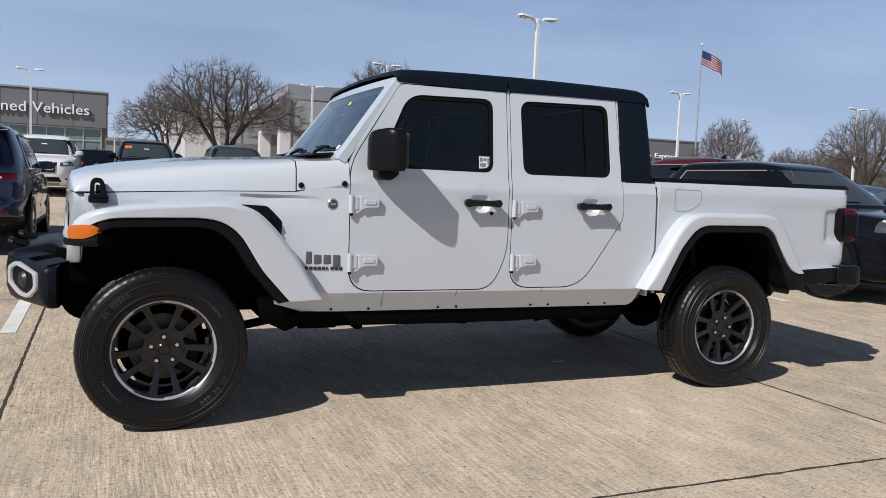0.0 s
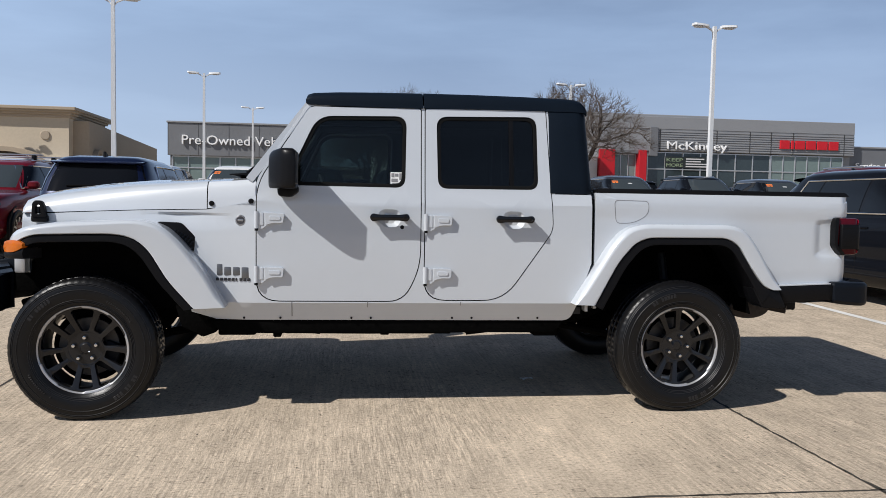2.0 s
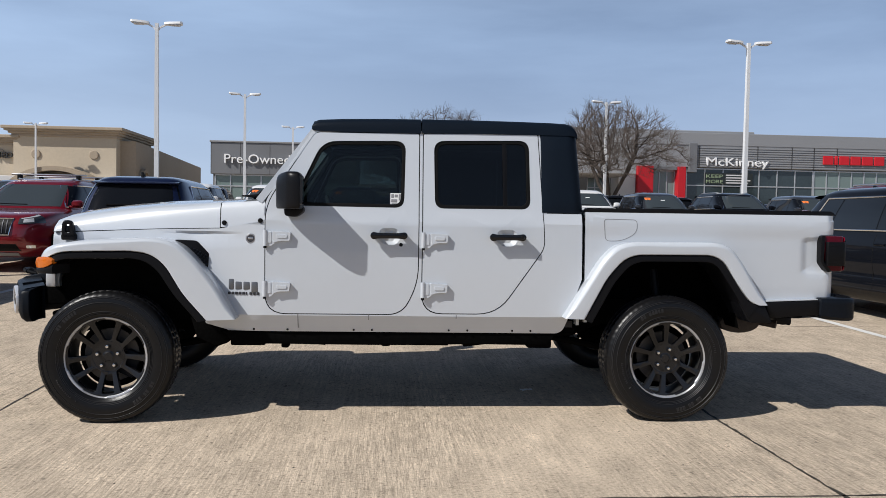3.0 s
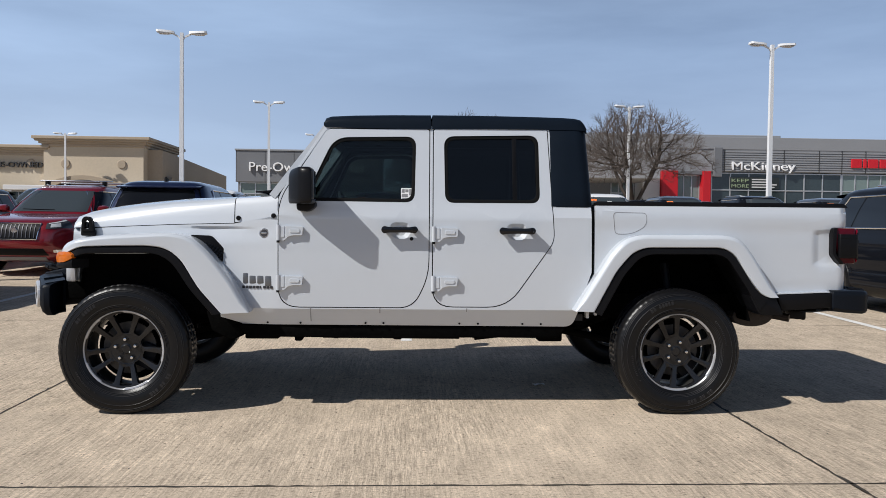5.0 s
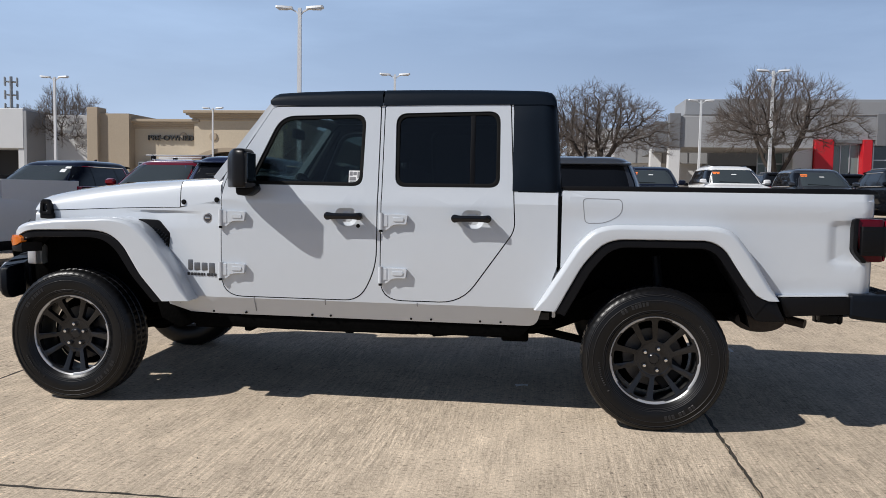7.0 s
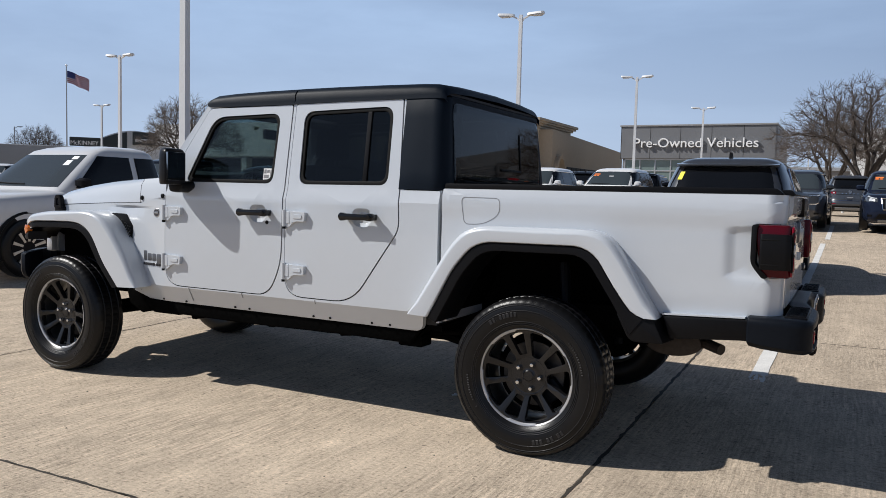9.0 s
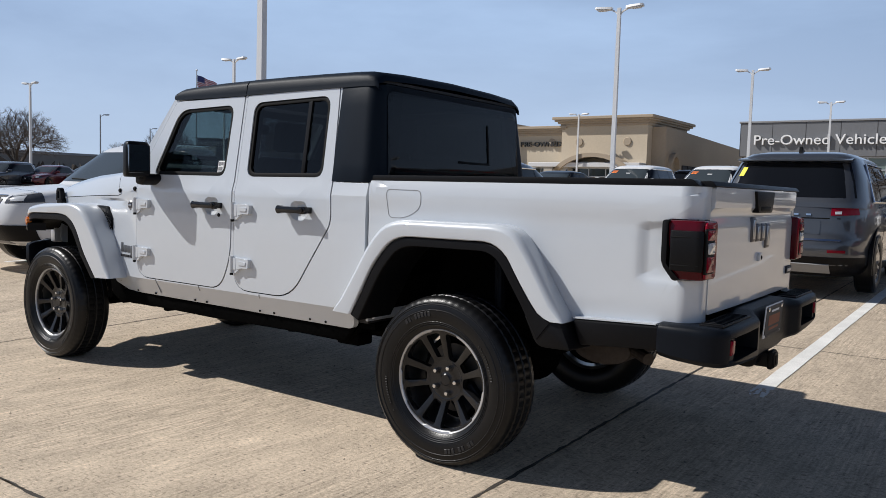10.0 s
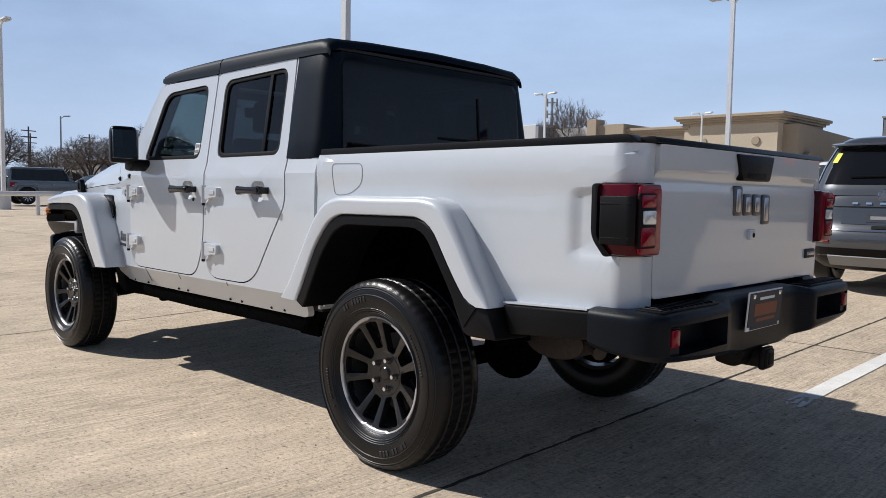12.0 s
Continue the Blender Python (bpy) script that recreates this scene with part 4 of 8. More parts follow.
# ---- flares ----
F_OUT = [(-0.430, 0.955, 0.01), (-0.405, 1.030, 0.04), (-0.315, 1.080, 0.08), (-0.13, 1.112, 0.1), (0.30, 1.130, 0.12), (0.425, 1.100, 0.09), (0.532, 1.000, 0.06), (0.662, 0.830, 0.05), (0.772, 0.640, 0.01)]
F_IN = [(0.600, 0.632, 0.01), (0.460, 0.790, 0.05), (0.355, 0.965, 0.06), (0.275, 1.030, 0.08), (0.16, 1.050, 0.1), (-0.25, 1.040, 0.08), (-0.335, 1.005, 0.04), (-0.395, 0.950, 0.01)]
F_LIP = [(0.545, 0.622, 0), (0.405, 0.780, 0.05), (0.305, 0.935, 0.06), (0.225, 0.992, 0.08), (0.14, 1.004, 0.1), (-0.24, 0.996, 0.08), (-0.310, 0.965, 0.04), (-0.345, 0.915, 0)]
R_OUT = [(2.812, 0.660, 0.01), (2.935, 0.858, 0.06), (3.040, 1.030, 0.06), (3.125, 1.120, 0.08), (3.225, 1.148, 0.08), (3.785, 1.152, 0.08), (3.880, 1.128, 0.07), (3.962, 1.025, 0.06), (4.128, 0.755, 0.01)]
R_IN = [(4.066, 0.7545, 0.01), (4.012, 0.772, 0.03), (3.950, 0.850, 0.05), (3.832, 1.030, 0.06), (3.755, 1.072, 0.08), (3.255, 1.068, 0.08), (3.175, 1.035, 0.06), (3.075, 0.920, 0.05), (2.935, 0.656, 0.01)]
R_LIP = [(4.000, 0.668, 0), (3.925, 0.800, 0.05), (3.795, 0.995, 0.06), (3.735, 1.028, 0.08), (3.285, 1.024, 0.08), (3.215, 0.995, 0.06), (3.125, 0.890, 0.05), (2.985, 0.630, 0)]


def band(outer, inner, y0, y1, round_outer, lean=0.0):
    """An arched band between two outlines; its outer upper edge is well rounded."""
    def path(p):
        return rounded([(p[0][0], p[0][1], 0), *p[1:-1], (p[-1][0], p[-1][1], 0)], 6)

    def resample(pts, n):
        d = [0.0]
        for a, b in zip(pts, pts[1:]):
            d.append(d[-1] + math.dist(a, b))
        res, j = [], 0
        for i in range(n):
            t = d[-1] * i / (n - 1)
            while j < len(d) - 2 and d[j + 1] < t:
                j += 1
            u = (t - d[j]) / max(1e-9, d[j + 1] - d[j])
            res.append((pts[j][0] + (pts[j + 1][0] - pts[j][0]) * u, pts[j][1] + (pts[j + 1][1] - pts[j][1]) * u))
        return res

    n = 44
    o, i = resample(path(outer), n), resample(path(inner[::-1]), n)
    rings = []
    for k, ((ox, oz), (ix, iz)) in enumerate(zip(o, i)):
        def mix(t):
            return ox + (ix - ox) * t, oz + (iz - oz) * t

        end = min(k, n - 1 - k) / 3.0
        ro = round_outer * min(1.0, 0.35 + end)
        ring = [(ox, y1, oz), (ox, y0 + ro * 1.3, oz)]
        w = math.dist((ox, oz), (ix, iz))
        for a in (0.15, 0.35, 0.6, 0.85, 1.0):
            t = ro * (1 - math.cos(a * math.pi / 2)) / w
            x, z = mix(min(t, 0.9))
            ring.append((x, y0 + ro * 1.3 * (1 - math.sin(a * math.pi / 2)), z))
        x, z = mix(0.93)
        ring.append((x, y0 - lean, z))
        ring.append((ix, y0 + 0.006 - lean, iz))
        ring.append((ix, y1, iz))
        rings.append(ring)
    rings = [[(x, y + (0.35 * max(0.0, -0.27 - x) + 0.75 * max(0.0, -0.35 - x)) * (1 if y < 0.1 else 0), z) for x, y, z in ring] for ring in rings]
    return loft(rings, closed=True)


for out_l, in_l, lip_l, nm in ((F_OUT, F_IN, F_LIP, "front"), (R_OUT, R_IN, R_LIP, "rear")):
    for side, ob in enumerate(both("fender_flare", lambda: band(out_l, in_l, -0.046, 0.20, 0.030), WHITE, truck, "wide white fender flare", 50)):
        bm = band([(x, z, r) for x, z, r in in_l[::-1]], lip_l, -0.038, 0.22, 0.012)
        if side:
            bm.transform(MIRRORED)
        part("flare_lip", bm, TRIM, ob, "black plastic flare lip")
    well = [(0.64, 0.60), (0.47, 0.80), (0.36, 0.98), (0.26, 1.045), (-0.25, 1.045), (-0.34, 1.00), (-0.40, 0.90)] if nm == "front" else [(4.02, 0.58), (3.95, 0.84), (3.83, 1.04), (3.75, 1.085), (3.25, 1.085), (3.17, 1.04), (3.07, 0.93), (2.93, 0.66)]
    def liner():
        bm = loft([[(x, y, z) for x, z in well] for y in (0.13, 0.55)])
        c = sum(p[0] for p in well) / len(well)
        back_w = [bm.verts.new((x, 0.55, z)) for x, z in well] + [bm.verts.new((well[-1][0], 0.55, 0.55)), bm.verts.new((well[0][0], 0.55, 0.55))]
        bm.faces.new(back_w)
        return bm
    both("wheel_liner", liner, UNDER, truck)
NOSE_PATH = [(-0.300, -0.043, 0.970, 0.990), (-0.326, -0.038, 0.954, 1.004), (-0.358, -0.024, 0.942, 1.007), (-0.398, 0.006, 0.938, 1.003), (-0.428, 0.045, 0.938, 0.994), (-0.450, 0.100, 0.942, 0.978)]


def wrapped_lens(path, low=None, deep=0.03):
    """A lens that runs round the corner of the fender along a plan path of (x, y, bottom, top)."""
    rings = []
    for x, y, z0, z1 in path:
        a, b = (z0, z1) if low is None else (low, z0 - 0.003)
        rings.append([(x, y, a), (x - 0.004, y - 0.004, (a + b) / 2), (x, y, b), (x + deep * 0.5, y + deep * 0.85, b), (x + deep * 0.5, y + deep * 0.85, a)])
    return loft(rings, closed=True)


both("side_marker", lambda: wrapped_lens(NOSE_PATH[:5]), AMBER, truck, "amber side marker lamp", 50)
both("running_lamp", lambda: wrapped_lens(NOSE_PATH[4:]), CLEARLENS, truck, "clear running lamp beside the amber one", 50)
both("marker_shelf", lambda: wrapped_lens([(x, y + 0.006, max(z0, 0.94) if k else 0.965, z1) for k, (x, y, z0, z1) in enumerate(NOSE_PATH)], 0.905, 0.12), TRIM, truck, "", 50)


def flare_foot():
    """The black foot carries the lip's curve down and leans back into the cladding behind it."""
    bm = prism(rounded([(4.004, 0.640, 0.035), (3.940, 0.765, 0.0), (4.012, 0.7665, 0.02), (4.062, 0.7515, 0.02), (4.134, 0.7515, 0.006), (4.185, 0.642, 0.012)], 5), -0.034, 0.12, bevel=0.008)
    for v in bm.verts:
        if v.co.x > 4.10 and v.co.y < 0.0:
            v.co.x -= 0.022
    return bm


both("flare_foot", flare_foot, TRIM, truck, "black plastic foot of the flare")
both("rear_cladding", lambda: prism(rounded([(4.176, 0.664, 0.01), (4.142, 0.766, 0), (4.52, 0.782, 0.01), (4.53, 0.690, 0.01)], 4), 0.022, 0.12, bevel=0.006), TRIM, truck, "black plastic lower cladding")
# white strip added as the sunlit line along the bed's lower edge
both("bed_lower_lip", lambda: prism([(4.138, 0.771), (4.500, 0.786), (4.500, 0.792), (4.136, 0.778)], 0.030, 0.09), WHITE, truck)

# ---- wheels ----


def tyre_mesh():
    prof = [(0.242, -0.092), (0.262, -0.112), (0.290, -0.122), (0.325, -0.127), (0.352, -0.124), (0.376, -0.117), (0.392, -0.106), (0.4005, -0.090), (0.404, -0.066), (0.398, -0.062), (0.398, -0.054), (0.405, -0.050), (0.405, -0.010), (0.399, -0.006), (0.399, 0.006), (0.405, 0.010), (0.405, 0.050), (0.398, 0.054), (0.398, 0.062), (0.404, 0.066), (0.4005, 0.090), (0.392, 0.106), (0.376, 0.117), (0.352, 0.124), (0.325, 0.127), (0.290, 0.122), (0.262, 0.112), (0.242, 0.092)]
    seg = 240
    bm = bmesh.new()
    rows = []
    for i in range(seg):
        a = 2 * math.pi * i / seg
        notch = i % 4 == 0
        row = []
        for r, y in prof:
            rr = r
            if notch and r > 0.375 and abs(y) > 0.06:
                rr -= 0.0022
            if i % 4 == 2 and r > 0.4035 and abs(y) < 0.055:
                rr -= 0.004
            row.append(bm.verts.new((rr * math.cos(a), y, rr * math.sin(a))))
        rows.append(row)
    for i in range(seg):
        a, b = rows[i], rows[(i + 1) % seg]
        for j in range(len(prof) - 1):
            bm.faces.new((a[j], a[j + 1], b[j + 1], b[j]))
    for v in bm.verts:  # the flattened foot of a loaded tyre
        if v.co.z < -0.397:
            v.co.z = -0.397 - (abs(v.co.z) - 0.397) * 0.2
    return finish(bm, "tyre", RUBBER, 30)


def sidewall_marks():
    """Raised moulding on the sidewall: thin rings and short plain bars."""
    bm = lathe([(0.338, -0.1262), (0.340, -0.1290), (0.342, -0.1262)], 96)
    for r, y in ((0.268, -0.1145), (0.276, -0.1175), (0.284, -0.1200), (0.366, -0.1200), (0.374, -0.1175)):
        lathe([(r - 0.0022, y), (r, y - 0.0030), (r + 0.0022, y)], 96, bm)
    rnd = random.Random(4)
    for a0, count in ((52, 9), (238, 9), (140, 14), (326, 14)):
        big = count < 10
        for i in range(count):
            a = radians(a0 + i * (3.6 if big else 2.4))
            w, h = (0.0075 * rnd.uniform(0.75, 1.1), 0.0115) if big else (0.0028, 0.0055)
            if rnd.random() < 0.12:
                continue
            own = box(-w, w, -0.1290, -0.1240, -h, h, 0.001, 1)
            own.transform(Matrix.Rotation(-a, 4, "Y") @ Matrix.Translation((0, 0, 0.322 if big else 0.306)))
            joined(bm, own)
    return finish(bm, "sidewall_moulding", RUBBERMARK, 30)


def rim_lip_mesh():
    """The machined lip, stepped on its inner edge where the spokes meet it."""
    bm = bmesh.new()
    seg, rows = 150, []
    for i in range(seg):
        deg = i * 360 / seg
        inner = 0.2335 if (deg - 10 + 36) % 72 < 36 else 0.2395
        a = radians(90 - deg)
        rows.append([bm.verts.new((r * math.cos(a), y, r * math.sin(a))) for r, y in ((inner, -0.066), (inner, -0.093), (inner + 0.003, -0.0965), (0.2455, -0.0990), (0.2495, -0.0965), (0.2510, -0.086))])
    for i in range(seg):
        a, b = rows[i], rows[(i + 1) % seg]
        for j in range(5):
            bm.faces.new((a[j], a[j + 1], b[j + 1], b[j]))
    return finish(bm, "rim_lip", LIPMETAL, 30)


def barrel_mesh():
    bm = lathe([(0.249, -0.090), (0.240, -0.086), (0.230, -0.060), (0.224, 0.0), (0.226, 0.09), (0.245, 0.10)], 60)
    return finish(bm, "rim_barrel", BARREL, 30)


def spokes_mesh():
    """A dished wheel face: five pairs of spokes left between rounded openings."""
    bm = lathe([(0.0, -0.050), (0.034, -0.050), (0.040, -0.046), (0.082, -0.048), (0.094, -0.052), (0.099, -0.046), (0.099, 0.0), (0.0, 0.0)], 40)
    holes = []
    for i in range(5):
        for at, r0, r1, w0, w1, f0, f1 in ((10, 0.110, 0.224, 0.0215, 0.0400, 0.010, 0.014), (46, 0.099, 0.226, 0.0200, 0.0660, 0.013, 0.018)):
            c, n = math.cos(radians(72 * i + at)), math.sin(radians(72 * i + at))
            sag = 0.007 if at == 46 else 0.002
            pts = rounded([(-w0, r0, f0), (w0, r0, f0), (w1, r1 - sag, f1), (0, r1 + sag, 0.05), (-w1, r1 - sag, f1)], 4)
            holes.append([(x * c + z * n, z * c - x * n) for x, z in pts])
    rim_line = [(0.238 * math.cos(2 * math.pi * k / 90), 0.238 * math.sin(2 * math.pi * k / 90)) for k in range(90)]
    dish = ((0.0, -0.046), (0.10, -0.051), (0.13, -0.058), (0.18, -0.071), (0.215, -0.081), (0.24, -0.088))

    def dished(x, y, z):
        r = math.hypot(x, z)
        for (ra, ya), (rb_, yb) in zip(dish, dish[1:]):
            if r <= rb_:
                return (x, y + ya + (yb - ya) * (r - ra) / (rb_ - ra), z)
        return (x, y - 0.088, z)

    cuts = [-0.20, -0.16, -0.12, -0.08, -0.04, 0.0, 0.04, 0.08, 0.12, 0.16, 0.20]
    panel(rim_line, holes, cuts, cuts, 0.034, dished, 0.0055, bm)
    return finish(bm, "wheel_spokes", RIMDARK, 35)


wheel_meshes = {"tyre": tyre_mesh(), "rim_lip": rim_lip_mesh(), "rim_barrel": barrel_mesh(), "spokes": spokes_mesh(), "sidewall_moulding": sidewall_marks()}
nut = bmesh.new()
lathe([(0.0, -0.074), (0.0095, -0.072), (0.0120, -0.063), (0.0120, -0.040), (0.0, -0.040)], 6, nut)
nut_mesh = finish(nut, "wheel_nut", CHROME, 30)
well_n = bmesh.new()
lathe([(0.0185, -0.040), (0.0165, -0.0505), (0.0145, -0.0505), (0.0135, -0.043), (0.0, -0.042)], 16, well_n)
cup_mesh = finish(well_n, "nut_cup", SEAL, 30)
cap_b = lathe([(0.0, -0.0575), (0.024, -0.0565), (0.029, -0.052), (0.029, -0.045), (0.0, -0.045)], 28)
cap_mesh = finish(cap_b, "hub_cap", RIMDARK, 30)
rotor_b = lathe([(0.0, 0.02), (0.165, 0.02), (0.168, 0.03), (0.165, 0.042), (0.0, 0.042)], 40)
rotor_mesh = finish(rotor_b, "brake_disc", ROTOR, 30)
cal_b = box(0.075, 0.175, -0.01, 0.065, -0.08, 0.08, 0.012)
caliper_mesh = finish(cal_b, "brake_caliper", STEEL, 30)
back_mesh = finish(lathe([(0.0, 0.060), (0.206, 0.060), (0.210, 0.075), (0.0, 0.085)], 32), "backing_plate", UNDER, 30)
for wx in (0.0, WHEELBASE):
    for side in (0, 1):
        wheel = new("wheel", None)
        wheel.parent = truck
        turn = {(0.0, 0): 24, (WHEELBASE, 0): 46}.get((wx, side), 40)
        wheel.matrix_basis = (pose(wx, 0.083, 0.398) if not side else pose(wx, 2 * MID - 0.083, 0.435, 0, 0, 180)) @ Matrix.Rotation(radians(turn), 4, "Y")
        for key, me in wheel_meshes.items():
            o = new(key, me)
            o.parent = wheel
            if key == "tyre":
                o.matrix_basis = Matrix.Rotation(radians(-turn), 4, "Y")
        for i in range(5):
            a = radians(72 * i + 46)
            for key, me in (("wheel_nut", nut_mesh), ("nut_cup", cup_mesh)):
                o = new(key, me)
                o.parent = wheel
                o.matrix_basis = Matrix.Translation((0.0635 * math.sin(a), 0, 0.0635 * math.cos(a)))
        for key, me in (("hub_cap", cap_mesh), ("brake_disc", rotor_mesh), ("brake_caliper", caliper_mesh), ("backing_plate", back_mesh)):
            o = new(key, me)
            o.parent = wheel

# ---- mirrors ----
for side in (0, 1):
    def placed(bm):
        if side:
            bm.transform(MIRRORED)
        return bm

    plan = rounded([(1.008, 0.034, 0.02), (1.004, -0.024, 0.03), (1.052, -0.098, 0.06), (1.100, -0.152, 0.035), (1.168, -0.160, 0.018), (1.174, 0.0, 0.02), (1.115, 0.036, 0.02)], 4)
    head = loft([[(1.095 + (x - 1.095) * k, -0.065 + (y + 0.065) * k, z) for x, y in plan] for z, k in ((1.318, 0.70), (1.319, 0.88), (1.324, 0.95), (1.334, 0.985), (1.352, 1.0), (1.390, 1.0), (1.470, 1.0), (1.500, 0.985), (1.520, 0.94), (1.533, 0.85), (1.540, 0.72), (1.542, 0.55))], closed=True)
    for v in head.verts:
        if v.co.z > 1.45 and v.co.x < 1.08:
            v.co.z -= (1.08 - v.co.x) * 0.22
    mir = part("door_mirror", placed(head), SATINBLACK, truck, "square black door mirror", 40)
    glass_m = box(-0.012, 0.006, -0.074, 0.074, -0.090, 0.082, 0.001, 1)
    glass_m.transform(Matrix.Translation((1.1700, -0.078, 1.435)) @ Matrix.Rotation(radians(2), 4, "Z"))
    part("mirror_glass", placed(glass_m), MIRRORGLASS, mir, "dark mirror glass")
    arm = prism(rounded([(1.06, 1.275, 0.02), (1.055, 1.335, 0.02), (1.165, 1.345, 0.02), (1.180, 1.305, 0.03), (1.13, 1.268, 0.02)], 4), -0.035, 0.085, bevel=0.014)
    part("mirror_arm", placed(arm), TRIM, mir)

# window label on the front door glass
lab = panel([(1.705, 1.358), (1.705, 1.430), (1.778, 1.430), (1.778, 1.358)], [], [], [], 0.001, lambda x, y, z: (x, y + side_y(x, z) + 0.010, z), 0)
sticker = part("window_label", lab, PAPER, truck, "white paper label inside the window")
for a, b, c, d in ((1.710, 1.728, 1.400, 1.424), (1.732, 1.752, 1.404, 1.422), (1.757, 1.773, 1.385, 1.424), (1.710, 1.748, 1.372, 1.392), (1.712, 1.770, 1.362, 1.366)):
    part("label_print", panel([(a, c), (a, d), (b, d), (b, c)], [], [], [], 0.0005, lambda x, y, z: (x, y + side_y(x, z) + 0.0085, z), 0), GAPGREY, sticker)

# ---- bumpers ----
BF = Matrix.Translation((-0.112, 0, 0))
bar = prism(rounded([(-0.60, 0.66, 0.03), (-0.622, 0.76, 0.03), (-0.585, 0.845, 0.03), (-0.40, 0.885, 0.04), (-0.30, 0.80, 0.03), (-0.32, 0.64, 0.03), (-0.52, 0.615, 0.03)], 3), 0.47, 2 * MID - 0.47, bevel=0.010)
bar.transform(BF)
fb = part("front_bumper", bar, STEEL, truck, "dark grey steel front bumper")
# outer line of each bumper end in plan, with the way inward
STATIONS = [((-0.478, 0.110), (0.0, 1.0)), ((-0.474, 0.078), (0.1, 1.0)), ((-0.480, 0.058), (0.2, 1.0)), ((-0.512, 0.052), (0.4, 0.92)), ((-0.536, 0.064), (0.65, 0.76)), ((-0.552, 0.090), (0.86, 0.5)), ((-0.700, 0.392), (0.89, 0.45)), ((-0.722, 0.445), (0.97, 0.2)), ((-0.730, 0.500), (1.0, 0.0))]
for side in (0, 1):
    def placed(bm):
        if side:
            bm.transform(MIRRORED)
        return bm

    rings = []
    (ax_, ay_), (bx_, by_) = STATIONS[5][0], STATIONS[6][0]
    slot = [((ax_ + (bx_ - ax_) * f, ay_ + (by_ - ay_) * f), (0.88, 0.47), w) for f, w in ((0.37, 1.0), (0.385, 0.21), (0.615, 0.21), (0.63, 1.0))]  # a notch behind the face, added so a sun fleck reaches the ground
    plan_w = [(*st, 1.0) for st in STATIONS[:6]] + slot + [(*st, 1.0) for st in STATIONS[6:]]
    for (px, py), (ix, iy), deep in plan_w:
        top = 0.798 + 0.038 * min(1.0, max(0.0, py - 0.05) / 0.45)
        rings.append([(px + ix * d, py + iy * d, z) for d, z in ((0.04, 0.600), (0.014, 0.622), (0.0, 0.665), (0.0, 0.775), (0.010, top - 0.008), (0.030, top), (0.145 * deep, top + 0.018 * deep), (0.15 * deep, 0.615))])
    part("bumper_wing", placed(loft(rings, closed=True)), STEEL, fb, angle=32)
    centre, along, outward = Vector((-0.624, 0.240, 0.0)), Vector((-0.154, 0.310, 0.0)).normalized(), Vector((-0.310, -0.154, 0.0)).normalized()

    def on_face(x, y, z):
        q = centre + along * x - outward * (y - 0.016)
        return (q.x, q.y, z)

    hexed = [(0.175, 0.690, 0.02), (0.175, 0.772, 0.02), (0.090, 0.806, 0.03), (-0.150, 0.768, 0.02), (-0.156, 0.690, 0.02), (-0.055, 0.636, 0.03), (0.050, 0.642, 0.03)]
    frame_pts = rounded(hexed, 3)
    inner = rounded([(0.006 + (x - 0.006) * 0.80, 0.72 + (z - 0.72) * 0.76, r) for x, z, r in hexed], 3)
    bz = part("fog_bezel", placed(panel(frame_pts, [inner], [], [], 0.03, on_face, 0.006)), SILVERED, fb, "bright fog lamp bezel")
    part("fog_recess", placed(panel(inner, [], [], [], 0.006, lambda x, y, z: on_face(x, y + 0.014, z), 0)), SEAL, bz)
    turn_l = Matrix.Translation(centre + outward * 0.012 + along * 0.02 + Vector((0, 0, 0.72))) @ Matrix.Rotation(math.atan2(outward.y, outward.x) + math.pi / 2, 4, "Z")
    part("fog_lamp", placed(lathe([(0, -0.006), (0.03, -0.003), (0.040, 0.010)], 18, None, turn_l)), ROTOR, bz)
    hook = tube([(-0.64, 0.56, 0.86), (-0.70, 0.56, 0.875), (-0.725, 0.58, 0.885), (-0.725, 0.64, 0.885), (-0.70, 0.66, 0.875), (-0.64, 0.66, 0.86)], 0.014, 8)
    part("tow_hook", placed(hook), TRIM, fb)
    part("frame_horn", placed(box(-0.50, -0.20, 0.36, 0.46, 0.68, 0.86, 0.01)), UNDER, truck)
    part("horn_lamp", placed(box(-0.442, -0.380, 0.205, 0.275, 0.805, 0.920, 0.012)), SILVERED, truck, "pale lamp housing behind the bumper")
    lower = prism(rounded([(-0.50, 0.62, 0.02), (-0.38, 0.66, 0.02), (-0.20, 0.60, 0.03), (-0.24, 0.50, 0.03), (-0.38, 0.480, 0.04), (-0.455, 0.520, 0.05)], 3), 0.44, 0.62, bevel=0.012)
    part("air_dam", placed(lower), UNDER, truck)

